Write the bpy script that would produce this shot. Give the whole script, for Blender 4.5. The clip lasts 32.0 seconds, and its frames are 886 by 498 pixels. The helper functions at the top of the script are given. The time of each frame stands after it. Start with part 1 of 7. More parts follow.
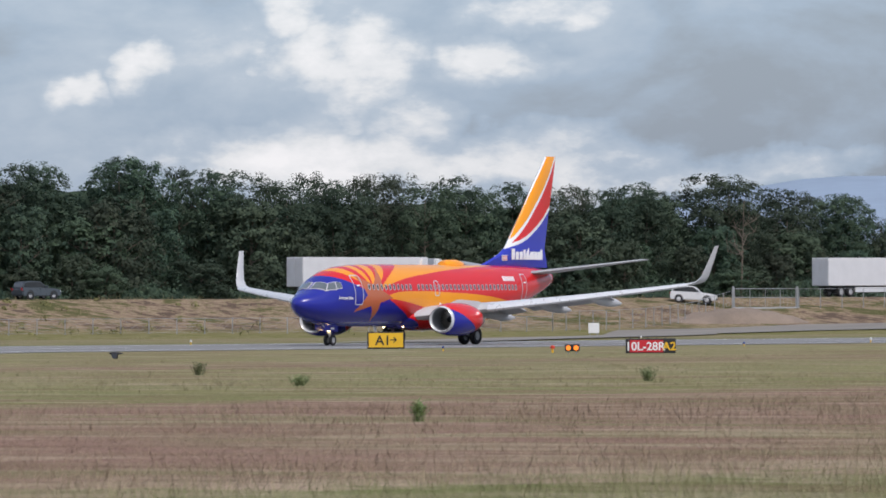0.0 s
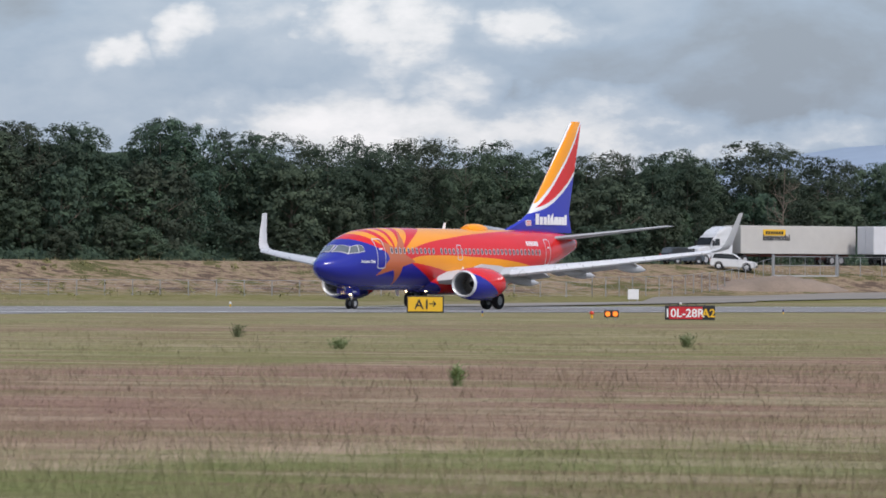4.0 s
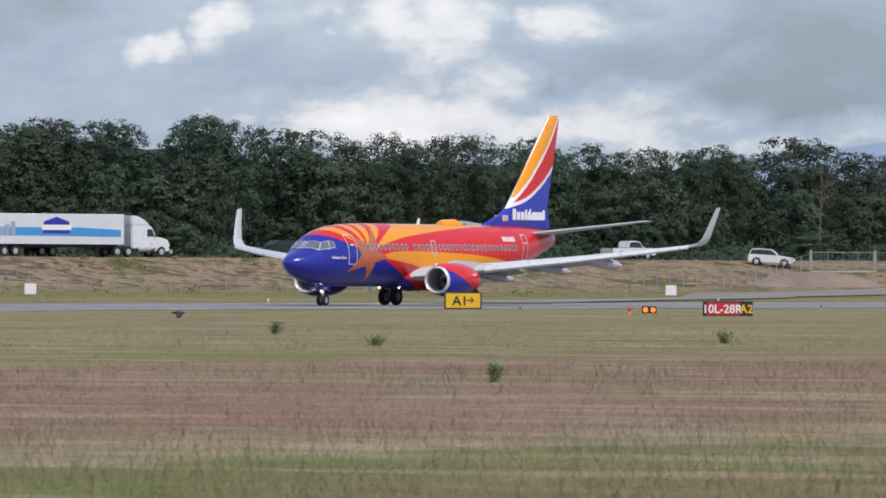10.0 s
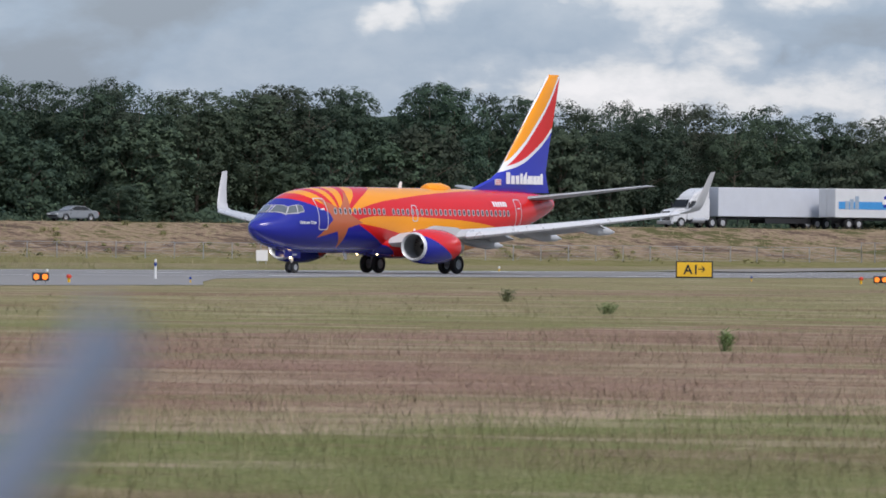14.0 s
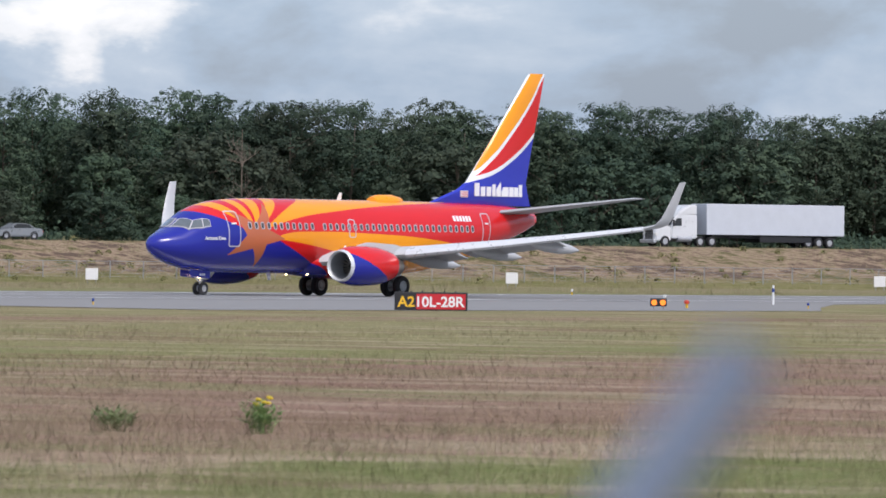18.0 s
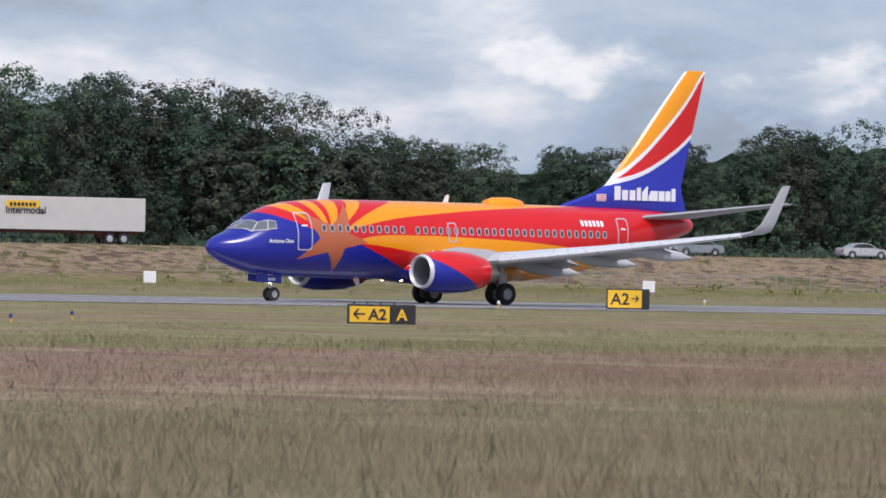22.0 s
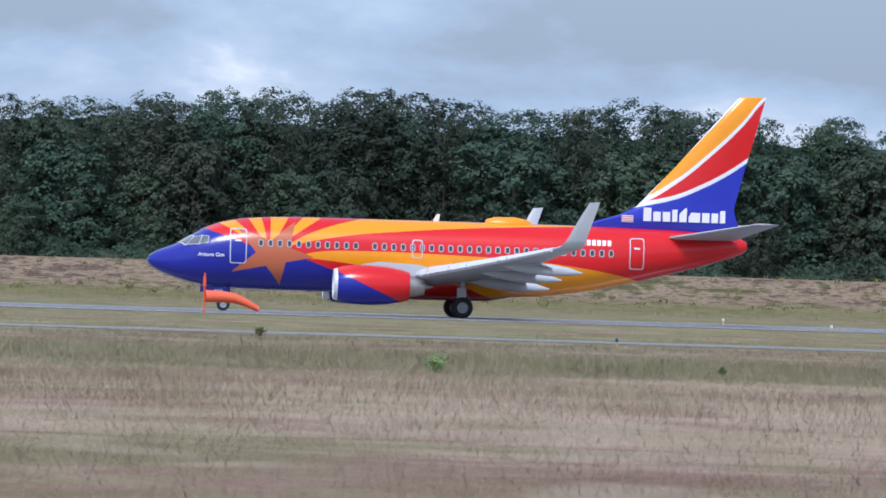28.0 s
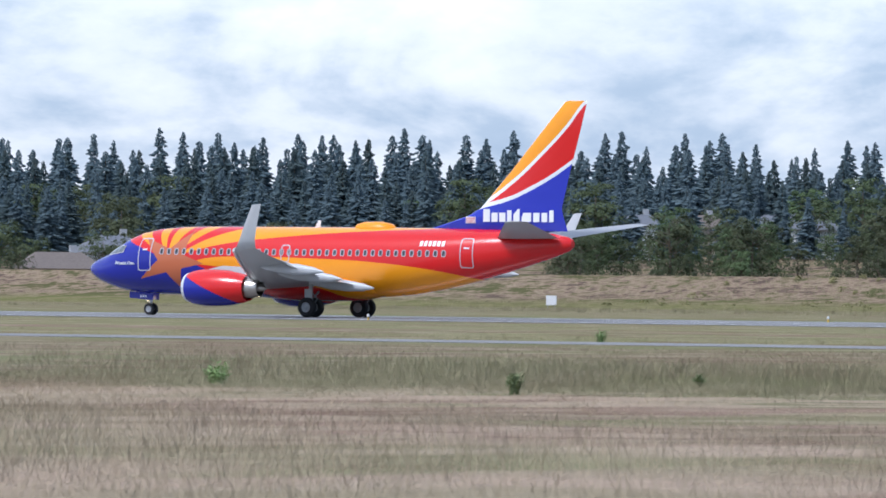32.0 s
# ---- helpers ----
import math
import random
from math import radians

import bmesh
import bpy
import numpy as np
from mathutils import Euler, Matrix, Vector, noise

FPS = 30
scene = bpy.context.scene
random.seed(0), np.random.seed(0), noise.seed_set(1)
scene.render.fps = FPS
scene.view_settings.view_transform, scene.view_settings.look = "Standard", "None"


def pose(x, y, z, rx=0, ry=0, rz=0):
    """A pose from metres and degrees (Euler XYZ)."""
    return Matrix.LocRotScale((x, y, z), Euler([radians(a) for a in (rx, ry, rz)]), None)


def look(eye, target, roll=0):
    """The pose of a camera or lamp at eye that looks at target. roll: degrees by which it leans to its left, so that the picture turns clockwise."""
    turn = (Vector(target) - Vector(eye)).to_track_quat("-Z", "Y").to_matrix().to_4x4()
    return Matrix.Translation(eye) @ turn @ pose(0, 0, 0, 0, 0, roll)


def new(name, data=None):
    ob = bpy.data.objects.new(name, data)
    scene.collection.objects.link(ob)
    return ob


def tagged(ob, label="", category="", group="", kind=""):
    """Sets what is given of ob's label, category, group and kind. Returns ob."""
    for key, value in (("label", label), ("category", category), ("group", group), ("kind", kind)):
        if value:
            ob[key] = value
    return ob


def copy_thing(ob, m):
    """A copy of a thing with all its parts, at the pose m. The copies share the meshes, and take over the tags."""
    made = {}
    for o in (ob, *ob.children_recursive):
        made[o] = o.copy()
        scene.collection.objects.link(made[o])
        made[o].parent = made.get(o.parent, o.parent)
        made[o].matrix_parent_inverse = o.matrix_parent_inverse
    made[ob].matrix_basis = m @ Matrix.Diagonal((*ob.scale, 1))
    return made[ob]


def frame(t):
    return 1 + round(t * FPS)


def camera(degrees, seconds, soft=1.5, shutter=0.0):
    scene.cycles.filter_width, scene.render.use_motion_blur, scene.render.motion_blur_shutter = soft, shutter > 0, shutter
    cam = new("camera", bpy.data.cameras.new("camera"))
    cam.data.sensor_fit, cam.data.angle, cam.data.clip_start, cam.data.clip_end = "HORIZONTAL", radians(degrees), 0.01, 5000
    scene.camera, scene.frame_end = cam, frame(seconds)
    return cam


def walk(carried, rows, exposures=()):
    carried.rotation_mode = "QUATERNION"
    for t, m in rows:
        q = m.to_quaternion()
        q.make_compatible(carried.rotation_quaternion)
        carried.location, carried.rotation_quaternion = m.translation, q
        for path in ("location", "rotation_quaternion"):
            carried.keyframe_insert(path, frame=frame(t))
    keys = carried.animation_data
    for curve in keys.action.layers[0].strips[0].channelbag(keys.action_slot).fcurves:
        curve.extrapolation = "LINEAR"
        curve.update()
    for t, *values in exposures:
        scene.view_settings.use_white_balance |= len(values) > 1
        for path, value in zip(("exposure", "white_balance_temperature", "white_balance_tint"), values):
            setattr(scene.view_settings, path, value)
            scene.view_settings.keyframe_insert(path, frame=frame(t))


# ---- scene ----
cam = camera(6.388, 32.0, soft=1.7)
cam.data.dof.use_dof = True
cam.data.dof.focus_distance = 430.0
cam.data.dof.aperture_fstop = 13.5

# seconds, place x, y, turn to the left of north, tilt, roll
CAMERA_ROWS = [
    (0, -0.00, 0.00, -58.703, 0.502, -0.30),
    (0.5, -0.00, 0.00, -58.555, 0.332, 0.13),
    (1, -0.00, 0.00, -58.523, 0.332, 0.61),
    (1.5, -0.00, 0.00, -58.588, 0.400, 0.86),
    (2, -0.00, 0.00, -58.547, 0.426, 0.43),
    (2.5, -0.00, 0.00, -58.474, 0.408, 0.17),
    (4.5, -0.00, 0.00, -58.343, 0.225, 0.40),
    (5, -0.00, 0.00, -57.856, 0.458, 0.52),
    (5.5, -0.00, 0.00, -57.599, 0.628, 0.94),
    (6, -0.00, 0.00, -57.510, 0.731, 0.58),
    (6.5, -0.00, 0.00, -57.908, 0.654, 0.27),
    (7, -0.00, 0.00, -58.138, 0.424, 0.16),
    (7.5, -0.00, 0.00, -58.205, 0.348, 0.21),
    (8, -0.00, 0.00, -58.219, 0.334, 0.11),
    (8.5, -0.00, 0.00, -58.212, 0.270, 0.22),
    (9, -0.00, 0.00, -58.255, 0.159, -0.04),
    (9.5, -0.00, 0.00, -58.220, 0.203, 0.41),
    (10, -0.00, 0.00, -58.142, 0.218, 0.19),
    (10.5, -0.00, 0.00, -57.922, 0.216, -0.12),
    (11, -0.00, 0.00, -57.793, 0.153, 0.06),
    (11.5, -0.00, 0.00, -57.684, 0.084, 0.22),
    (12, -0.00, 0.00, -57.452, 0.053, 0.27),
    (12.5, -0.00, 0.00, -57.308, 0.090, 0.30),
    (13, -0.00, 0.00, -56.935, 0.048, 0.20),
    (13.5, -0.00, 0.00, -56.776, 0.038, 0.04),
    (14, -0.00, 0.00, -56.475, -0.022, 0.49),
    (14.5, -0.00, 0.00, -55.890, -0.065, 0.86),
    (15, -0.00, 0.00, -55.557, 0.005, 0.63),
    (15.5, -0.00, 0.00, -55.159, 0.101, 0.76),
    (17.5, -0.00, 0.00, -52.706, 0.131, 0.80),
    (18, -0.00, 0.00, -52.017, 0.122, 0.62),
    (18.5, -0.00, 0.00, -51.213, 0.180, 0.44),
    (19, -0.00, 0.00, -50.097, 0.220, 0.63),
    (19.5, -0.00, 0.00, -48.956, 0.196, 1.16),
    (20, -1.87, -1.34, -47.739, 0.169, 0.98),
    (20.5, -9.52, -7.82, -46.625, 0.147, 1.74),
    (21, -20.05, -17.19, -44.825, 0.124, 0.82),
    (21.5, -29.95, -27.45, -42.631, 0.120, 1.19),
    (22, -39.35, -38.48, -40.764, 0.158, 1.16),
    (22.5, -47.60, -49.83, -38.787, 0.221, 1.62),
    (23, -55.10, -62.05, -37.120, 0.227, 0.65),
    (23.5, -61.58, -75.26, -34.702, 0.225, 0.89),
    (24, -66.98, -89.57, -31.908, 0.207, 1.17),
    (24.5, -70.11, -103.66, -29.384, 0.159, 0.98),
    (25, -71.80, -118.92, -26.648, 0.130, 0.95),
    (25.5, -70.79, -133.76, -23.486, 0.071, 1.06),
    (26, -68.05, -149.78, -20.169, 0.070, 0.58),
    (26.5, -58.83, -153.76, -16.153, 0.065, 0.68),
    (28.5, -13.90, -159.25, 0.133, 0.251, 1.51),
    (29, -1.00, -159.25, 4.514, 0.285, 0.95),
    (29.5, 12.15, -158.77, 9.154, 0.254, 1.10),
    (30, 24.79, -155.42, 13.808, 0.258, 0.71),
    (30.5, 33.32, -140.72, 18.263, 0.117, 0.19),
    (31, 39.30, -125.37, 22.786, 0.017, 0.53),
    (31.5, 48.67, -121.31, 26.757, 0.205, 0.61),
    (32, 59.35, -120.11, 30.864, 0.291, 0.64),
]


def side_step(t):
    """A small sway to the right before the pan begins."""
    return 0.016 * min(1.0, max(0.0, (14.4 - t) / 1.8))


walk(cam, [(t, pose(x + 0.54 * side_step(t), y - 0.84 * side_step(t), 1.7, 90 + tilt, 0, pan) @ pose(0, 0, 0, 0, 0, roll))
           for t, x, y, pan, tilt, roll in CAMERA_ROWS],
     exposures=[(0, -0.08, 6400, 16), (5, -0.04, 6400, 16), (7, -0.12, 6400, 16), (10, -0.05, 6350, 16), (13, -0.11, 6400, 16), (15, -0.11, 6350, 16), (18, 0.12, 6350, 17), (20, 0.18, 6300, 18), (21, 0.02, 6350, 18), (22, 0.0, 6300, 19),
                (23, 0.04, 6250, 20), (25, 0.05, 6200, 20), (26, -0.03, 5980, 19), (28.5, 0.24, 5600, 17), (29, 0.33, 5800, 17), (30, 0.3, 5950, 16), (31, 0.22, 5650, 14), (32, 0.18, 5700, 14)])

# ---- world, sun ----
SUN_ELEV, SUN_AZ = radians(52), radians(200)
world = bpy.data.worlds.new("sky")
scene.world = world
world.use_nodes = True


class Net:
    """A short way to write node trees."""

    def __init__(self, tree):
        self.tree = tree
        self.n = tree.nodes
        self.l = tree.links

    def add(self, kind, **props):
        nd = self.n.new(kind)
        for k, v in props.items():
            if k == "operation":
                nd.operation = v
            elif k == "blend_type":
                nd.blend_type = v
            elif k == "data_type":
                nd.data_type = v
        return nd

    def put(self, sock, v):
        if isinstance(v, bpy.types.NodeSocket):
            self.l.new(v, sock)
        else:
            sock.default_value = v

    def math(self, op, a, b=0.0, c=0.0, clamp=False):
        nd = self.n.new("ShaderNodeMath")
        nd.operation = op
        nd.use_clamp = clamp
        self.put(nd.inputs[0], a)
        self.put(nd.inputs[1], b)
        self.put(nd.inputs[2], c)
        return nd.outputs[0]

    def mix(self, f, a, b):
        nd = self.n.new("ShaderNodeMix")
        nd.data_type = "RGBA"
        self.put(nd.inputs[0], f)
        self.put(nd.inputs[6], a if isinstance(a, bpy.types.NodeSocket) else (*a[:3], 1))
        self.put(nd.inputs[7], b if isinstance(b, bpy.types.NodeSocket) else (*b[:3], 1))
        return nd.outputs[2]

    def ramp(self, f, *stops):
        nd = self.n.new("ShaderNodeValToRGB")
        els = nd.color_ramp.elements
        while len(els) < len(stops):
            els.new(0.5)
        for e, (p, c) in zip(els, stops):
            e.position = p
            e.color = (*c, 1) if len(c) == 3 else c
        self.put(nd.inputs[0], f)
        return nd.outputs[0]

    def noise(self, vec, scale, detail=4.0, rough=0.55, dist=0.0):
        nd = self.n.new("ShaderNodeTexNoise")
        self.put(nd.inputs["Vector"], vec)
        nd.inputs["Scale"].default_value = scale
        nd.inputs["Detail"].default_value = detail
        nd.inputs["Roughness"].default_value = rough
        nd.inputs["Distortion"].default_value = dist
        return nd.outputs["Fac"]

    def coords(self, which="Object"):
        return self.n.new("ShaderNodeTexCoord").outputs[which]

    def mapping(self, vec, scale=(1, 1, 1), loc=(0, 0, 0)):
        nd = self.n.new("ShaderNodeMapping")
        self.put(nd.inputs["Vector"], vec)
        nd.inputs["Scale"].default_value = scale
        nd.inputs["Location"].default_value = loc
        return nd.outputs[0]

    def split(self, vec):
        nd = self.n.new("ShaderNodeSeparateXYZ")
        self.put(nd.inputs[0], vec)
        return nd.outputs

    def curve(self, x, lo, hi, zlo, zhi, pts):
        """A smooth function of x given by points."""
        f = self.math("DIVIDE", self.math("SUBTRACT", x, lo), hi - lo, clamp=True)
        nd = self.n.new("ShaderNodeFloatCurve")
        cv = nd.mapping.curves[0]
        q = [((a - lo) / (hi - lo), (b - zlo) / (zhi - zlo)) for a, b in pts]
        cv.points[0].location, cv.points[1].location = q[0], q[-1]
        for a in q[1:-1]:
            cv.points.new(*a)
        nd.mapping.update()
        self.put(nd.inputs["Value"], f)
        return self.math("MULTIPLY_ADD", nd.outputs[0], zhi - zlo, zlo)


def make_sky():
    n = Net(world.node_tree)
    n.n.clear()
    sky = n.n.new("ShaderNodeTexSky")
    sky.sky_type = "NISHITA"
    sky.sun_disc = False
    sky.sun_elevation, sky.sun_rotation = SUN_ELEV, SUN_AZ
    sky.air_density, sky.dust_density = 1.0, 1.5
    g = n.coords("Generated")
    x, y, z = n.split(g)
    # clouds seen low down: flat layers that draw together towards the horizon
    up = n.math("MAXIMUM", z, 0.0)
    wide = n.n.new("ShaderNodeCombineXYZ")
    n.put(wide.inputs[0], x)
    n.put(wide.inputs[1], y)
    n.put(wide.inputs[2], n.math("MULTIPLY", z, 2.3))
    big = n.noise(n.mapping(wide.outputs[0], loc=(3.1, 0.6, 0.35)), 24.0, 8.0, 0.52, 0.35)
    small = n.noise(n.mapping(wide.outputs[0], loc=(1.3, 4.2, 0.1)), 75.0, 6.0, 0.6)
    # how broken the cloud is, by the compass: thin and bright to the west, heavy to the north
    turn = n.math("MULTIPLY", n.math("ARCTAN2", n.math("MULTIPLY", x, -1.0), y), 57.29578)
    cover = n.curve(turn, -180.0, 180.0, -0.2, 0.3, [(-180, 0.05), (-62, -0.04), (-57, -0.02), (-50, -0.03), (-40, 0.0), (-30, -0.03), (-20, -0.10), (-9, -0.07), (0, -0.05), (5, 0.03), (8, 0.10), (12, 0.24), (17, 0.24), (24, 0.17), (34, 0.15), (180, 0.05)])
    bright = n.math("ADD", n.math("ADD", n.math("MULTIPLY", big, 0.8), n.math("MULTIPLY", small, 0.2)), cover)
    # dark bases above, open sky under them towards the north
    low = n.ramp(z, (0.0250, (1, 1, 1)), (0.0315, (0, 0, 0)))
    heavy = n.curve(turn, -180.0, 180.0, 0.0, 0.3, [(-180, 0.0), (-48, 0.02), (-36, 0.08), (-28, 0.24), (-22, 0.30), (-15, 0.29), (-4, 0.19), (4, 0.11), (9, 0.0), (180, 0.0)])
    bright = n.math("ADD", bright, n.math("MULTIPLY", heavy, n.math("SUBTRACT", low, 0.6)))
    # sunlit cloud heads: turn, height, half width and half height in degrees
    heads = [(-58.12, 1.83, 0.45, 0.28), (-57.80, 1.92, 0.35, 0.20), (-59.10, 1.89, 0.30, 0.16), (-58.53, 1.38, 0.35, 0.22), (-57.79, 1.14, 1.1, 0.2), (-59.38, 1.13, 0.9, 0.2),
             (-57.64, 2.28, 0.20, 0.15), (-59.35, 2.26, 0.50, 0.12), (-56.04, 1.68, 0.25, 0.12), (-56.55, 1.78, 0.20, 0.14), (-61.01, 1.08, 0.80, 0.10),
             (-49.26, 1.44, 0.35, 0.25), (-49.20, 1.75, 0.70, 0.20), (-47.6, 1.72, 1.1, 0.26), (-46.2, 1.9, 0.7, 0.2), (-41.86, 1.51, 0.50, 0.15), (-43.41, 1.40, 0.60, 0.20),
             (-24.98, 1.43, 0.60, 0.22), (-27.06, 1.51, 0.50, 0.28), (-29.3, 1.34, 0.5, 0.12), (-34.0, 1.55, 1.0, 0.3), (-32.3, 1.58, 0.6, 0.2)]
    curl = n.math("MULTIPLY_ADD", n.noise(g, 60.0, 4.0, 0.55), 1.4, -0.7)
    curl2 = n.math("MULTIPLY_ADD", n.noise(n.mapping(g, loc=(2.7, 0.4, 1.9)), 80.0, 4.0, 0.55), 0.6, -0.3)
    tw = n.math("ADD", turn, curl)
    ew = n.math("MULTIPLY_ADD", z, 57.29578, curl2)
    most = -1.0
    for a, e, w, h in heads:
        u = n.math("DIVIDE", n.math("SUBTRACT", tw, a), w * 1.05)
        v = n.math("DIVIDE", n.math("SUBTRACT", ew, e), h * 1.05)
        most = n.math("MAXIMUM", most, n.math("SUBTRACT", 1.0, n.math("MULTIPLY", n.math("MULTIPLY_ADD", u, u, n.math("MULTIPLY", v, v)), 0.75)))
    # ragged breaks: the glow fades softly, its rim frayed
    fray = n.noise(n.mapping(wide.outputs[0], loc=(0.7, 2.9, 5.5)), 110.0, 9.0, 0.62)
    rim = n.math("ADD", most, n.math("MULTIPLY_ADD", fray, 2.6, -1.3))
    bright = n.math("MULTIPLY_ADD", n.ramp(n.math("MULTIPLY_ADD", rim, 0.55, 0.35), (0.12, (0, 0, 0)), (0.60, (0.55, 0.55, 0.55)), (0.92, (1, 1, 1))), 0.17, bright)
    clouds = n.ramp(bright, (0.36, (0.19, 0.26, 0.36)), (0.46, (0.272, 0.39, 0.54)), (0.55, (0.395, 0.50, 0.625)), (0.64, (0.76, 0.80, 0.83)), (0.74, (0.97, 0.98, 0.99)))
    mixd = n.mix(n.math("MULTIPLY", up, 0.25), clouds, (0.5, 0.55, 0.62))
    bg1, bg2, add = n.n.new("ShaderNodeBackground"), n.n.new("ShaderNodeBackground"), n.n.new("ShaderNodeAddShader")
    n.put(bg1.inputs[0], sky.outputs[0])
    bg1.inputs[1].default_value = 0.05
    n.put(bg2.inputs[0], mixd)
    bg2.inputs[1].default_value = 0.80
    out = n.n.new("ShaderNodeOutputWorld")
    n.l.new(bg1.outputs[0], add.inputs[0])
    n.l.new(bg2.outputs[0], add.inputs[1])
    n.l.new(add.outputs[0], out.inputs[0])


make_sky()
sun = new("sun", bpy.data.lights.new("sun", "SUN"))
sun.data.energy, sun.data.angle, sun.data.color = 2.6, radians(14), (1.0, 0.96, 0.9)
# the sun stands behind the camera, high to the south-west
sun.matrix_world = look((0, 0, 50), (math.sin(SUN_AZ) * -10, math.cos(SUN_AZ) * -10, 50 - 10 * math.tan(SUN_ELEV)))

# ---- materials ----


def material(name):
    m = bpy.data.materials.new(name)
    m.use_nodes = True
    m.node_tree.nodes.clear()
    n = Net(m.node_tree)
    b = n.n.new("ShaderNodeBsdfPrincipled")
    o = n.n.new("ShaderNodeOutputMaterial")
    n.l.new(b.outputs[0], o.inputs[0])
    return m, n, b


def bump(n, b, height, strength=0.3, distance=0.02):
    nd = n.n.new("ShaderNodeBump")
    nd.inputs["Strength"].default_value = strength
    nd.inputs["Distance"].default_value = distance
    n.put(nd.inputs["Height"], height)
    n.l.new(nd.outputs[0], b.inputs["Normal"])


def plain(name, colour, rough=0.5, metal=0.0, vary=0.12, scale=3.0, coat=0.0, glow=0.0):
    """A surface with faint blotches and grain."""
    m, n, b = material(name)
    v = n.noise(n.coords(), scale, 5.0)
    w = n.noise(n.coords(), scale * 14, 3.0)
    f = n.math("ADD", n.math("MULTIPLY", v, 0.7), n.math("MULTIPLY", w, 0.3))
    lo, hi = [c * (1 - vary) for c in colour], [min(1, c * (1 + vary)) for c in colour]
    n.put(b.inputs["Base Color"], n.ramp(f, (0.3, lo), (0.7, hi)))
    n.put(b.inputs["Roughness"], n.math("MULTIPLY_ADD", v, 0.2, rough - 0.1))
    b.inputs["Metallic"].default_value = metal
    b.inputs["Coat Weight"].default_value = coat
    if glow:
        b.inputs["Emission Color"].default_value = (*colour, 1)
        b.inputs["Emission Strength"].default_value = glow
    return m


BLUE, RED, GOLD, STAR = (0.016, 0.022, 0.29), (0.66, 0.012, 0.012), (0.88, 0.32, 0.003), (0.50, 0.135, 0.055)



def grass_material(name, blades):
    """Rough meadow in bands: green, straw and brown-purple seed heads, laid by the distance from the runway."""
    m, n, b = material(name)
    x, y, z = n.split(n.n.new("ShaderNodeNewGeometry").outputs["Position"])
    cx = n.n.new("ShaderNodeCombineXYZ")
    n.put(cx.inputs[0], n.math("MULTIPLY", x, 0.35))
    n.put(cx.inputs[1], y)
    band = n.noise(cx.outputs[0], 0.045, 3.0, 0.6, 0.6)
    pos = n.n.new("ShaderNodeNewGeometry").outputs["Position"]
    patch = n.noise(pos, 0.16, 5.0 if blades else 1.5, 0.65, 0.4)
    fine = n.noise(pos, 2.2, 6.0 if blades else 2.0, 0.7)
    depth = 6.0 if blades else 1.0  # the bare ground is smoother than the sward
    yy = n.math("ADD", y, n.math("MULTIPLY_ADD", band, 44.0, -22.0))
    yy = n.math("ADD", yy, n.math("MULTIPLY_ADD", patch, 18.0, -9.0))
    tuft = n.noise(pos, 0.55, depth, 0.7, 0.5)
    yy = n.math("ADD", yy, n.math("MULTIPLY_ADD", tuft, 24.0, -12.0))
    f = n.math("DIVIDE", n.math("ADD", yy, 150.0), 500.0, clamp=True)
    green, straw, plum, olive = (0.138, 0.166, 0.062), (0.385, 0.295, 0.215), (0.235, 0.152, 0.120), (0.220, 0.206, 0.105)
    dry = (0.20, 0.18, 0.095)
    at = lambda v: (v + 150.0) / 500.0
    base = n.ramp(f, (at(-97), olive), (at(-90), plum), (at(-80), plum), (at(-74), straw), (at(-38), straw), (at(-34), (0.24, 0.17, 0.13)), (at(-27), (0.24, 0.17, 0.13)), (at(-22), straw), (at(-12), straw), (at(-5), (0.19, 0.172, 0.095)), (at(6), (0.20, 0.165, 0.105)), (at(20), (0.18, 0.168, 0.085)), (at(29), green), (at(36), green),
                  (at(41), straw), (at(47), plum), (at(82), plum), (at(92), (0.165, 0.172, 0.07)), (at(114), olive), (at(146), olive), (at(156), plum), (at(174), olive), (at(225), olive), (at(300), green), (at(345), dry))
    # the fresh green before the fence gives way to brown seed heads further west
    west = n.math("SUBTRACT", 1.0, n.math("DIVIDE", n.math("SUBTRACT", x, 26.0), 16.0, clamp=True))
    strip_in = n.math("MULTIPLY", n.math("GREATER_THAN", yy, -8.0), n.math("LESS_THAN", yy, 42.0))
    base = n.mix(n.math("MULTIPLY", n.math("MULTIPLY", west, strip_in), 0.7), base, (0.205, 0.162, 0.112))
    # and to fresh green again beyond that
    far_west = n.math("SUBTRACT", 1.0, n.math("DIVIDE", n.math("ADD", x, 6.0), 16.0, clamp=True))
    lawn = n.math("MULTIPLY", n.math("GREATER_THAN", yy, -9.0), n.math("LESS_THAN", yy, 110.0))
    base = n.mix(n.math("MULTIPLY", n.math("MULTIPLY", far_west, lawn), 0.45), base, (0.190, 0.197, 0.105))
    base = n.mix(n.math("MULTIPLY", n.ramp(patch, (0.42, (0, 0, 0)), (0.66, (1, 1, 1))), 0.45), base, (0.185, 0.188, 0.098))
    # drifts: dark seed heads, fresh green and bleached straw
    def drift(scale, shift, lo, hi):
        return n.ramp(n.noise(n.mapping(pos, (1.1, 0.45, 1), (shift, shift * 0.7, 0)), scale, depth, 0.66, 0.6), (lo, (0, 0, 0)), (hi, (1, 1, 1)))
    base = n.mix(n.math("MULTIPLY", drift(0.20, 11.0, 0.50, 0.64), 0.6), base, (0.165, 0.102, 0.076))
    base = n.mix(n.math("MULTIPLY", drift(0.15, 47.0, 0.52, 0.66), 0.55), base, (0.170, 0.188, 0.082))
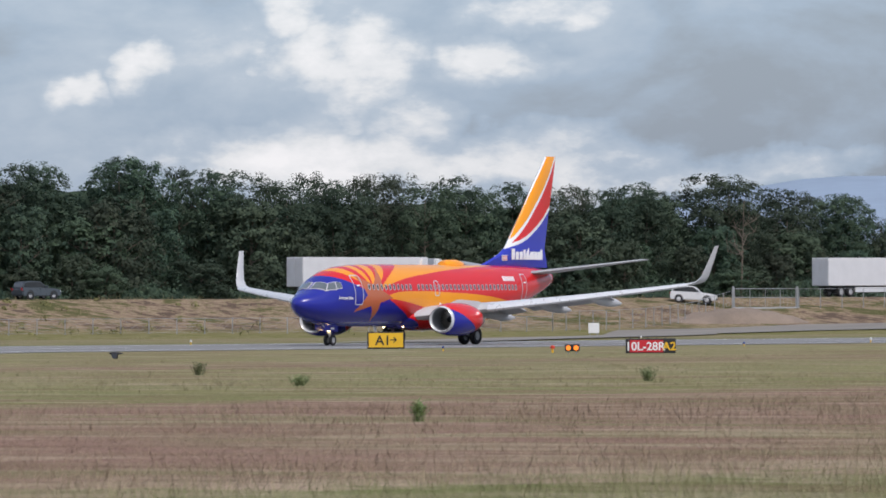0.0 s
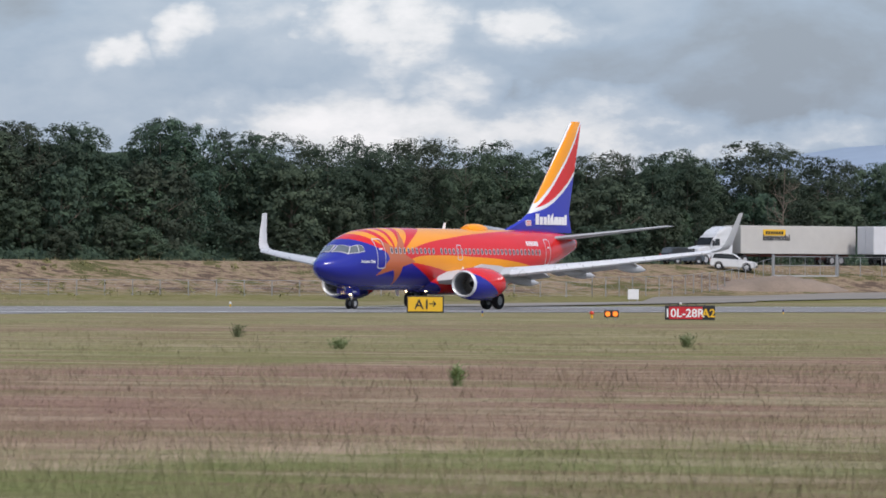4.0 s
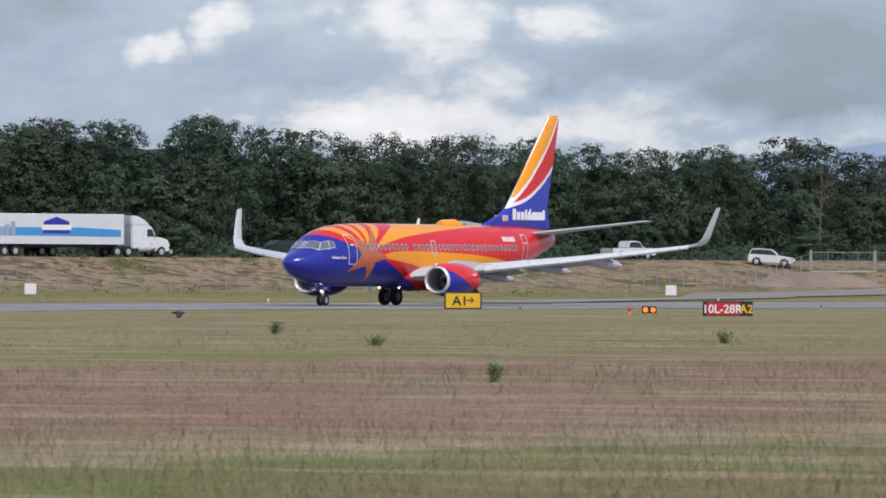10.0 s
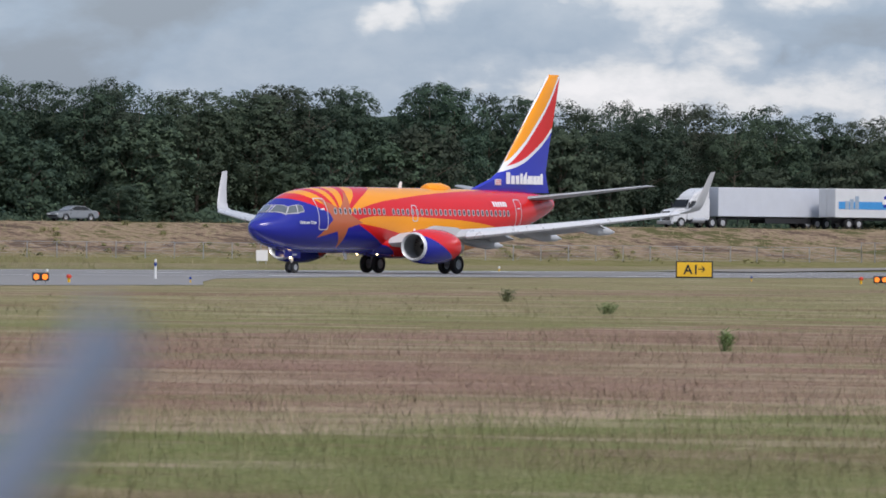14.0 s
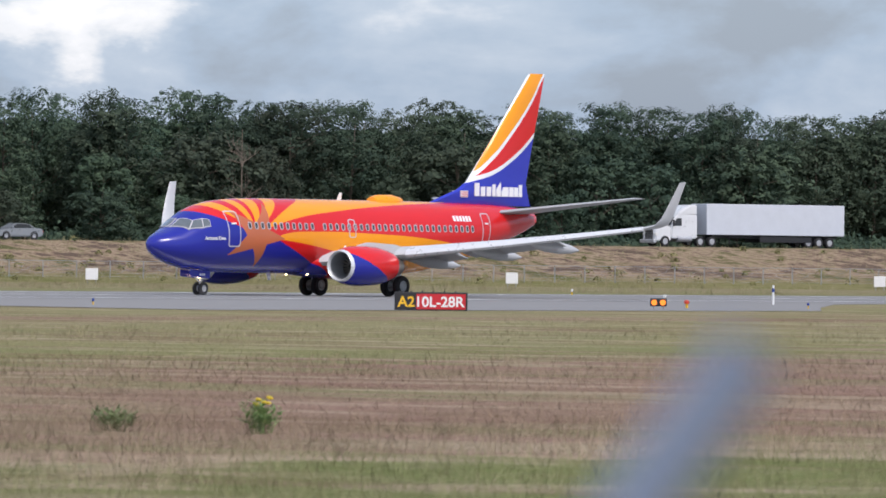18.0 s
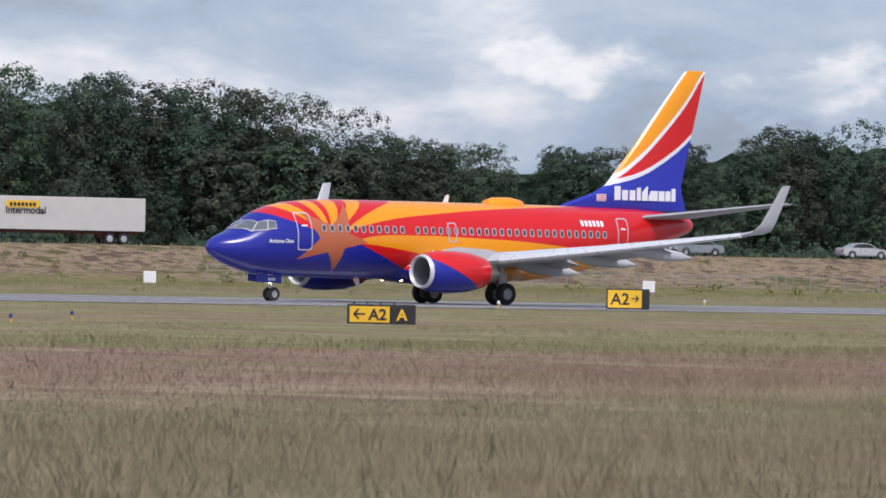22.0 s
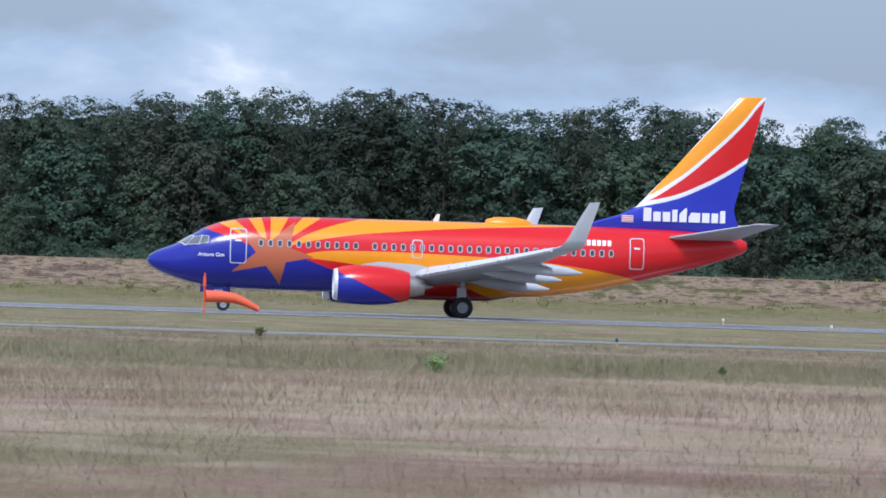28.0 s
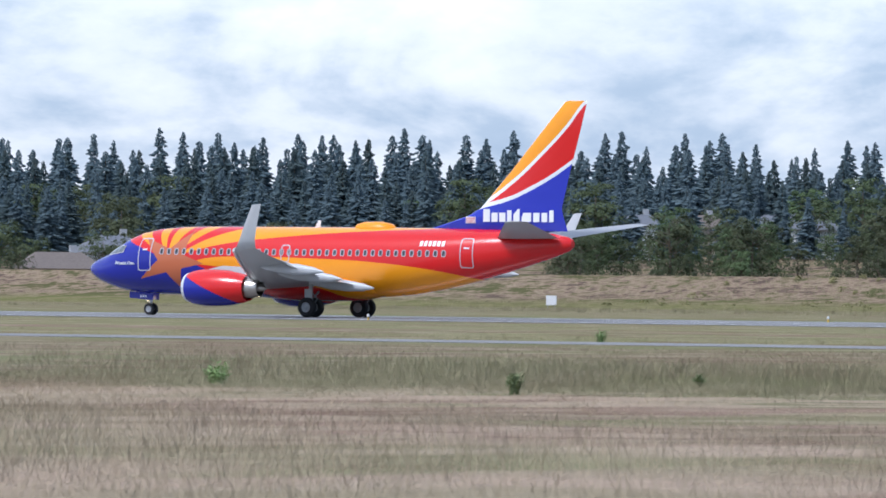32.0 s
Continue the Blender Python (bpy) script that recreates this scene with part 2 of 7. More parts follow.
    base = n.mix(n.math("MULTIPLY", drift(0.34, 83.0, 0.52, 0.68), 0.5), base, (0.40, 0.33, 0.235))
    base = n.mix(n.math("MULTIPLY", n.ramp(fine, (0.40, (0, 0, 0)), (0.75, (1, 1, 1))), 0.28), base, straw)
    if blades:
        geo = n.n.new("ShaderNodeNewGeometry")
        base = n.mix(n.math("MULTIPLY", geo.outputs["Random Per Island"], 0.3), base, (0.20, 0.185, 0.10))
        hsv = n.n.new("ShaderNodeHueSaturation")
        n.put(hsv.inputs["Value"], n.math("ADD", n.math("MULTIPLY_ADD", geo.outputs["Random Per Island"], 0.14, 0.98), n.math("MULTIPLY", n.noise(pos, 1.3, 4.0, 0.65), 0.6)))
        n.put(hsv.inputs["Color"], base)
        base = hsv.outputs[0]
    n.put(b.inputs["Base Color"], base)
    b.inputs["Roughness"].default_value = 0.9
    b.inputs["Specular IOR Level"].default_value = 0.0
    if not blades:
        bump(n, b, fine, 0.8, 0.25)
    else:
        up = n.n.new("ShaderNodeCombineXYZ")
        up.inputs[2].default_value = 1.0
        soft = n.n.new("ShaderNodeVectorMath")
        soft.operation = "ADD"
        n.put(soft.inputs[0], up.outputs[0])
        sway = n.n.new("ShaderNodeVectorMath")
        sway.operation = "SCALE"
        n.put(sway.inputs[0], geo.outputs["Normal"])
        sway.inputs["Scale"].default_value = 0.3
        n.put(soft.inputs[1], sway.outputs[0])
        n.put(b.inputs["Normal"], soft.outputs[0])
        thin = n.n.new("ShaderNodeBsdfTranslucent")
        n.put(thin.inputs["Color"], base)
        both = n.n.new("ShaderNodeMixShader")
        both.inputs[0].default_value = 0.04
        n.l.new(b.outputs[0], both.inputs[1])
        n.l.new(thin.outputs[0], both.inputs[2])
        n.l.new(both.outputs[0], [q for q in n.n if q.bl_idname == "ShaderNodeOutputMaterial"][0].inputs[0])
    return m


def tarmac_material(name, dark, light):
    m, n, b = material(name)
    c = n.coords()
    big = n.noise(n.mapping(c, (0.02, 0.3, 1)), 1.0, 5.0)
    fine = n.noise(c, 6.0, 5.0, 0.7)
    f = n.math("ADD", n.math("MULTIPLY", big, 0.7), n.math("MULTIPLY", fine, 0.3))
    n.put(b.inputs["Base Color"], n.ramp(f, (0.3, dark), (0.7, light)))
    b.inputs["Roughness"].default_value = 0.85
    bump(n, b, fine, 0.3, 0.01)
    return m


def leaf_material(name, dark, light):
    m, n, b = material(name)
    geo = n.n.new("ShaderNodeNewGeometry")
    info = n.n.new("ShaderNodeObjectInfo")
    r = geo.outputs["Random Per Island"]
    pos = n.math("ADD", n.math("MULTIPLY", n.noise(n.coords(), 0.45, 3.0), 0.5), n.math("MULTIPLY", n.noise(n.coords(), 3.5, 4.0, 0.7), 0.5))
    f = n.math("ADD", n.math("MULTIPLY", r, 0.15), n.math("MULTIPLY_ADD", pos, 0.7, 0.075))
    col = n.ramp(f, (0.36, dark), (0.64, light))
    hsv = n.n.new("ShaderNodeHueSaturation")
    n.put(hsv.inputs["Hue"], n.math("MULTIPLY_ADD", info.outputs["Random"], 0.05, 0.475))
    n.put(hsv.inputs["Saturation"], n.math("MULTIPLY_ADD", info.outputs["Random"], 0.25, 0.80))
    n.put(hsv.inputs["Value"], n.math("MULTIPLY_ADD", info.outputs["Random"], 0.6, 0.75))
    n.put(hsv.inputs["Color"], col)
    n.put(b.inputs["Base Color"], hsv.outputs[0])
    b.inputs["Roughness"].default_value = 0.85
    b.inputs["Specular IOR Level"].default_value = 0.1
    # light passes through thin leaves
    thin = n.n.new("ShaderNodeBsdfTranslucent")
    n.put(thin.inputs["Color"], hsv.outputs[0])
    both = n.n.new("ShaderNodeMixShader")
    both.inputs[0].default_value = 0.25
    n.l.new(b.outputs[0], both.inputs[1])
    n.l.new(thin.outputs[0], both.inputs[2])
    n.l.new(both.outputs[0], [q for q in n.n if q.bl_idname == "ShaderNodeOutputMaterial"][0].inputs[0])
    return m


M_GROUND = grass_material("meadow", False)
M_BLADES = grass_material("grass_blades", True)
M_TARMAC = tarmac_material("runway_tarmac", (0.16, 0.155, 0.15), (0.25, 0.245, 0.235))
M_TAXI = tarmac_material("taxiway_tarmac", (0.19, 0.185, 0.175), (0.26, 0.25, 0.24))
M_ROAD = tarmac_material("road_tarmac", (0.07, 0.07, 0.07), (0.14, 0.135, 0.13))
M_GRAVEL = tarmac_material("gravel", (0.165, 0.148, 0.125), (0.27, 0.245, 0.21))
M_PAINT = plain("white_road_paint", (0.80, 0.80, 0.78), 0.6, vary=0.1, scale=0.7)
M_LEAF = leaf_material("cottonwood_leaves", (0.026, 0.050, 0.039), (0.086, 0.125, 0.076))
M_LEAF2 = leaf_material("willow_leaves", (0.032, 0.054, 0.039), (0.106, 0.138, 0.084))
# needle colour paled and blued: distance haze is painted into it
M_HAZED_FIR = leaf_material("hazed_fir_needles", (0.070, 0.108, 0.118), (0.128, 0.175, 0.180))
M_BARK = plain("bark", (0.16, 0.13, 0.10), 0.9, vary=0.35, scale=2.0)
M_WEED = leaf_material("weed_leaves", (0.15, 0.20, 0.08), (0.28, 0.34, 0.15))
M_FLOWER = plain("yellow_petals", (0.62, 0.45, 0.03), 0.7)
M_WHITE = plain("white_paint", (0.78, 0.78, 0.77), 0.35, vary=0.05)
M_GREY = plain("grey_paint", (0.40, 0.41, 0.42), 0.4, vary=0.08)
M_STEEL = plain("galvanised_steel", (0.42, 0.43, 0.44), 0.45, 0.7)
M_BARE = plain("bare_metal", (0.45, 0.42, 0.38), 0.35, 0.9)
M_BLACK = plain("black_paint", (0.02, 0.02, 0.022), 0.5)
M_TYRE = plain("tyre_rubber", (0.022, 0.022, 0.024), 0.8)
M_GLASS = plain("dark_glass", (0.03, 0.035, 0.04), 0.08, vary=0.2)
M_YELLOW = plain("sign_yellow", (0.80, 0.47, 0.02), 0.5, vary=0.06)
M_REDSIGN = plain("sign_red", (0.55, 0.02, 0.03), 0.5, vary=0.06)
M_ORANGE = plain("safety_orange", (0.75, 0.10, 0.03), 0.6, vary=0.1)
M_LAMP = plain("lit_lamp", (1.0, 0.72, 0.35), 0.4, glow=12.0)
M_AMBER = plain("lit_amber_lamp", (1.0, 0.22, 0.02), 0.4, glow=1.0)
M_BLUELAMP = plain("blue_lamp_glass", (0.02, 0.05, 0.24), 0.2)
M_DIRT = plain("bare_earth", (0.22, 0.17, 0.13), 0.95, vary=0.3, scale=0.3)

# ---- mesh helpers ----


def part(name, bm, mat, parent=None, label="", smooth=False, **tags):
    me = bpy.data.meshes.new(name)
    if smooth:
        # creases stay sharp
        bm.normal_update()
        for e in bm.edges:
            if len(e.link_faces) == 2 and e.calc_face_angle(0.0) > 0.75:
                e.smooth = False
        for f in bm.faces:
            f.smooth = True
    bm.to_mesh(me)
    bm.free()
    for mm in (mat if isinstance(mat, (list, tuple)) else [mat]):
        me.materials.append(mm)
    ob = new(name, me)
    if parent is not None:
        ob.parent = parent
    if label or tags:
        tagged(ob, label, **tags)
    return ob


def again(name, ob, m, parent):
    """One more part on the same mesh."""
    o = new(name, ob.data)
    o.parent = parent
    o.matrix_basis = m
    return o


def box(bm, cx, cy, cz, sx, sy, sz, bevel=0.0, turn=None):
    m = Matrix.Translation((cx, cy, cz))
    if turn is not None:
        m = m @ turn
    r = bmesh.ops.create_cube(bm, size=1.0, matrix=m @ Matrix.Diagonal((sx, sy, sz, 1)))
    if bevel:
        es = list({e for v in r["verts"] for e in v.link_edges})
        bmesh.ops.bevel(bm, geom=es, offset=bevel, segments=2, affect="EDGES", profile=0.5)
    return bm


def rod(bm, a, b, r1, r2=None, seg=8):
    a, b = Vector(a), Vector(b)
    r2 = r1 if r2 is None else r2
    d = (b - a).normalized()
    u = d.orthogonal().normalized()
    v = d.cross(u)
    ring = [(u * math.cos(6.2831853 * k / seg) + v * math.sin(6.2831853 * k / seg)) for k in range(seg)]
    p = [bm.verts.new(a + q * r1) for q in ring]
    o = [bm.verts.new(b + q * r2) for q in ring]
    for k in range(seg):
        bm.faces.new((p[k], p[(k + 1) % seg], o[(k + 1) % seg], o[k]))
    bm.faces.new(list(reversed(p)))
    bm.faces.new(o)
    return bm


def lathe(bm, pts, seg=24, axis="y", centre=(0, 0, 0)):
    """Turn a profile of (along, radius) round an axis."""
    rings = []
    for a, r in pts:
        ring = []
        for k in range(seg):
            u = 2 * math.pi * k / seg
            p = {"y": (r * math.cos(u), a, r * math.sin(u)), "x": (a, r * math.cos(u), r * math.sin(u)),
                 "z": (r * math.cos(u), r * math.sin(u), a)}[axis]
            ring.append(bm.verts.new(Vector(p) + Vector(centre)))
        rings.append(ring)
    for p, q in zip(rings, rings[1:]):
        for k in range(seg):
            bm.faces.new((p[k], p[(k + 1) % seg], q[(k + 1) % seg], q[k]))
    bmesh.ops.recalc_face_normals(bm, faces=bm.faces)
    return bm


def loft(bm, sections, closed=True, caps=True):
    rings = [[bm.verts.new(p) for p in s] for s in sections]
    k = len(rings[0])
    for p, q in zip(rings, rings[1:]):
        for i in range(k if closed else k - 1):
            j = (i + 1) % k
            bm.faces.new((p[i], p[j], q[j], q[i]))
    if caps:
        bm.faces.new(rings[0])
        bm.faces.new(list(reversed(rings[-1])))
    bmesh.ops.recalc_face_normals(bm, faces=bm.faces)
    return bm


def prism(bm, outline, thick, plane="xz", at=0.0):
    """A flat plate with the given outline, thick across its plane."""
    def p(u, v, w):
        return (u, w, v) if plane == "xz" else ((w, u, v) if plane == "yz" else (u, v, w))
    a = [bm.verts.new(p(u, v, at)) for u, v in outline]
    b = [bm.verts.new(p(u, v, at + thick)) for u, v in outline]
    bm.faces.new(a)
    bm.faces.new(list(reversed(b)))
    for i in range(len(a)):
        j = (i + 1) % len(a)
        bm.faces.new((a[j], a[i], b[i], b[j]))
    bmesh.ops.recalc_face_normals(bm, faces=bm.faces)
    return bm


def sheet(name, pts, quads, mat, **tags):
    me = bpy.data.meshes.new(name)
    me.from_pydata(pts, [], quads)
    me.update()
    me.materials.append(mat)
    return tagged(new(name, me), **tags)


# ---- ground, runway, taxiway ----
RUNWAY_Y = 266.9


def strip(name, x0, x1, y0, y1, z, mat, step=200.0, **tags):
    k = max(1, int(abs(x1 - x0) / step))
    xs = [x0 + (x1 - x0) * i / k for i in range(k + 1)]
    pts = [(x, y, z) for x in xs for y in (y0, y1)]
    return sheet(name, pts, [(2 * i, 2 * i + 2, 2 * i + 3, 2 * i + 1) for i in range(k)], mat, **tags)


def build_ground():
    g = [-4500, -1500, -700, -300, 0, 300, 700, 1500, 4500]
    pts = [(x, y, 0) for y in g for x in g]
    k = len(g)
    sheet("ground", pts, [(j * k + i, j * k + i + 1, (j + 1) * k + i + 1, (j + 1) * k + i) for j in range(k - 1) for i in range(k - 1)], M_GROUND,
          label="rough airfield meadow of green, straw and purple-brown grass", category="grass", kind="structure")
    strip("runway", -1800, 900, RUNWAY_Y - 30, RUNWAY_Y + 30, 0.02, M_TARMAC, label="long grey asphalt runway with worn paint", category="runway", kind="structure")
    outline = [(250, 237.5), (228, 205), (222, 184), (266, 188), (290, 205), (318, 224), (350, 237.5)]
    sheet("connector_taxiway", [(x, y, 0.016) for x, y in outline], [(0, 1, 2, 3), (0, 3, 4), (0, 4, 5, 6)], M_TAXI, label="pale grey connecting taxiway", category="taxiway", kind="structure")
    strip("taxiway", -1800, 12, 97, 108, 0.012, M_TAXI, label="pale grey taxiway across the meadow", category="taxiway", kind="structure")
    strip("runway_edge_line", -1800, 900, RUNWAY_Y - 22.9, RUNWAY_Y - 22.0, 0.028, M_PAINT, label="white painted runway edge line", category="marking", kind="structure")
    strip("runway_far_edge_line", -1800, 900, RUNWAY_Y + 22.0, RUNWAY_Y + 22.9, 0.028, M_PAINT, label="white painted runway edge line", category="marking", kind="structure")
    k = 0
    for i in range(-30, 14):
        strip("centre_line_dash", i * 61.0, i * 61.0 + 36.5, RUNWAY_Y - 0.45, RUNWAY_Y + 0.45, 0.028, M_PAINT, label="white runway centre line dash", category="marking", kind="structure")
    # aiming point block
    strip("touchdown_bar", 94.6, 124, RUNWAY_Y - 20.6, RUNWAY_Y - 17.6, 0.028, M_PAINT, label="white touchdown zone bar", category="marking", kind="structure")
    strip("aiming_point_bar", -71.5, -27, RUNWAY_Y - 20.5, RUNWAY_Y - 11, 0.028, M_PAINT, label="broad white aiming point bar", category="marking", kind="structure")


build_ground()

# the road on its levee, bending slowly away from the runway
ROAD = [(1500, 150), (1100, 275), (860, 350), (690, 408), (584, 443), (470, 480), (357, 516), (250, 550), (120, 575), (0, 588), (-110, 594), (-210, 598), (-380, 600), (-700, 600), (-1500, 600)]


def road_y(x):
    for (xa, ya), (xb, yb) in zip(ROAD, ROAD[1:]):
        if xb <= x <= xa:
            return ya + (yb - ya) * (x - xa) / (xb - xa)
    return 600.0


def road_turn(x):
    return math.atan2(road_y(x + 6) - road_y(x - 6), 12.0)


LEVEE_H = 3.35


def levee_height(x):
    return 3.35 + 0.35 * min(1, max(0, (x - 350) / 250))


def build_levee():
    prof = [(-50, -0.02), (-44, 0.25), (-34, 0.5), (-22, 1.3), (-12, 2.75), (-8, 3.25), (-6, 3.35), (8, 3.35), (14, 3.2), (40, 1.8), (60, 1.2), (220, 1.2), (400, -0.5)]
    xs = [1500 - 12.0 * i for i in range(251)]
    pts = []
    for x in xs:
        h = levee_height(x) / 3.35
        calm = 0.0 if 560 < x < 970 or -170 < x < -60 else 1.0
        for o, z in prof:
            dz = calm * 0.35 * (noise.noise(Vector((x * 0.02, o * 0.1, 3.0)))) if -45 < o < -9 else 0
            pts.append((x, road_y(x) + o + (calm * 2.5 * noise.noise(Vector((x * 0.03, 7.0, 1.0))) if o < -20 else 0), z * h + dz))
    k = len(prof)
    q = [(i * k + j, i * k + j + 1, (i + 1) * k + j + 1, (i + 1) * k + j) for i in range(len(xs) - 1) for j in range(k - 1)]
    lev = sheet("levee", pts, q, M_LEVEE, label="low levee bank of dry straw grass", category="embankment", kind="structure")
    for p in lev.data.polygons:
        p.use_smooth = True
    pts = []
    for x in xs:
        for o in (-4.2, 4.2):
            pts.append((x, road_y(x) + o, levee_height(x) + 0.03))
    sheet("road", pts, [(2 * i, 2 * i + 1, 2 * i + 3, 2 * i + 2) for i in range(len(xs) - 1)], M_ROAD, label="two-lane asphalt road along the levee", category="road", kind="structure")


def levee_material():
    m, n, b = material("levee_grass")
    pos = n.n.new("ShaderNodeNewGeometry").outputs["Position"]
    x, y, z = n.split(pos)
    stretched = n.mapping(pos, (0.7, 0.5, 1.6))
    f1 = n.noise(stretched, 0.16, 6.0, 0.65, 0.5)
    f2 = n.noise(stretched, 0.9, 6.0, 0.7)
    mott = n.math("MULTIPLY_ADD", n.math("ADD", n.math("MULTIPLY", f1, 0.5), n.math("MULTIPLY", f2, 0.5)), 2.4, -0.70)
    col = n.ramp(mott,
                 (0.36, (0.10, 0.10, 0.045)), (0.44, (0.20, 0.15, 0.095)), (0.52, (0.32, 0.25, 0.17)), (0.58, (0.22, 0.155, 0.11)), (0.66, (0.115, 0.085, 0.065)))
    low = n.ramp(n.math("MULTIPLY", z, 0.5), (0.18, (1, 1, 1)), (0.5, (0, 0, 0)))
    col = n.mix(n.math("MULTIPLY", low, 0.65), col, (0.165, 0.17, 0.062))
    n.put(b.inputs["Base Color"], col)
    b.inputs["Roughness"].default_value = 0.95
    b.inputs["Specular IOR Level"].default_value = 0.0
    bump(n, b, f2, 0.5, 0.3)
    return m


M_LEVEE = levee_material()
build_levee()

# ---- trees ----


def mesh_tris(name, verts, tris, mat, parent=None, smooth_first=0, label="", normals=None, **tags):
    """A mesh of triangles from arrays; the first faces may be smooth."""
    me = bpy.data.meshes.new(name)
    m = len(tris)
    me.vertices.add(len(verts))
    me.vertices.foreach_set("co", np.asarray(verts, dtype=np.float32).reshape(-1))
    me.loops.add(m * 3)
    me.loops.foreach_set("vertex_index", np.asarray(tris, dtype=np.int32).reshape(-1))
    me.polygons.add(m)
    me.polygons.foreach_set("loop_start", np.arange(0, m * 3, 3, dtype=np.int32))
    me.polygons.foreach_set("use_smooth", np.arange(m) < smooth_first)
    me.update()
    me.validate()
    if normals is not None:
        # soft shading of leaf tufts
        me.polygons.foreach_set("use_smooth", np.ones(m, dtype=bool))
        me.normals_split_custom_set_from_vertices(normals.tolist())
    me.materials.append(mat)
    ob = new(name, me)
    if parent is not None:
        ob.parent = parent
    if label or tags:
        tagged(ob, label, **tags)
    return ob


def leaves_on(verts, tris, count, size, out, rng):
    """Small leaves strewn over a skin of triangles, lying loosely along it."""
    v = verts[tris]
    nor = np.cross(v[:, 1] - v[:, 0], v[:, 2] - v[:, 0])
    area = np.linalg.norm(nor, axis=1) + 1e-9
    k = rng.choice(len(tris), count, p=area / area.sum())
    a, b = rng.random(count), rng.random(count)
    flip = a + b > 1
    a[flip], b[flip] = 1 - a[flip], 1 - b[flip]
    n = nor[k] / area[k][:, None]
    p = v[k, 0] + (v[k, 1] - v[k, 0]) * a[:, None] + (v[k, 2] - v[k, 0]) * b[:, None]
    # clustered in sprays of uneven reach
    reach = out * rng.random(count) ** 1.5 * np.where(rng.random(count) < 0.16, 2.4, 1.0)
    p = p + n * reach[:, None] + rng.normal(0, 0.12, (count, 3))
    n = n + rng.normal(0, 0.55, (count, 3)) + np.array([0, 0, 0.25])
    n /= np.linalg.norm(n, axis=1)[:, None]
    u = np.cross(n, rng.normal(0, 1, (count, 3)))
    u /= np.linalg.norm(u, axis=1)[:, None]
    w = np.cross(n, u)
    s = (size * rng.uniform(0.5, 1.4, count))[:, None]
    q = np.stack([p + u * s, p - u * s * 0.6 + w * s * 0.6, p - u * s * 0.6 - w * s * 0.6], 1)
    return q.reshape(-1, 3), np.arange(count * 3).reshape(-1, 3)


def clump_leaves(centres, radii, axes, each, size, gen):
    """Leaves in loose sprays: each clump a flattened tuft, thick on its upper and outer side."""
    n = len(centres) * each
    c = np.repeat(centres, each, 0)
    r = np.repeat(radii, each)[:, None]
    out = np.repeat(axes, each, 0)
    d = gen.normal(0, 1, (n, 3)) + out * 0.9 + np.array([0, 0, 0.35])
    d /= np.linalg.norm(d, axis=1)[:, None]
    p = c + d * r * np.array([1.0, 1.0, 0.78]) * (0.55 + 0.6 * gen.random((n, 1)) ** 0.8)
    q = d + gen.normal(0, 0.28, (n, 3)) + np.array([0, 0, 0.35])
    q /= np.linalg.norm(q, axis=1)[:, None]
    u = np.cross(q, gen.normal(0, 1, (n, 3)))
    u /= np.linalg.norm(u, axis=1)[:, None] + 1e-9
    w = np.cross(q, u)
    s = (size * gen.uniform(0.55, 1.4, n))[:, None]
    tri = np.stack([p + u * s, p - u * s * 0.6 + w * s * 0.62, p - u * s * 0.6 - w * s * 0.62], 1)
    nor = d * 0.75 + out * 0.35 + q * 0.45
    nor /= np.linalg.norm(nor, axis=1)[:, None]
    return tri.reshape(-1, 3), np.repeat(nor, 3, 0)


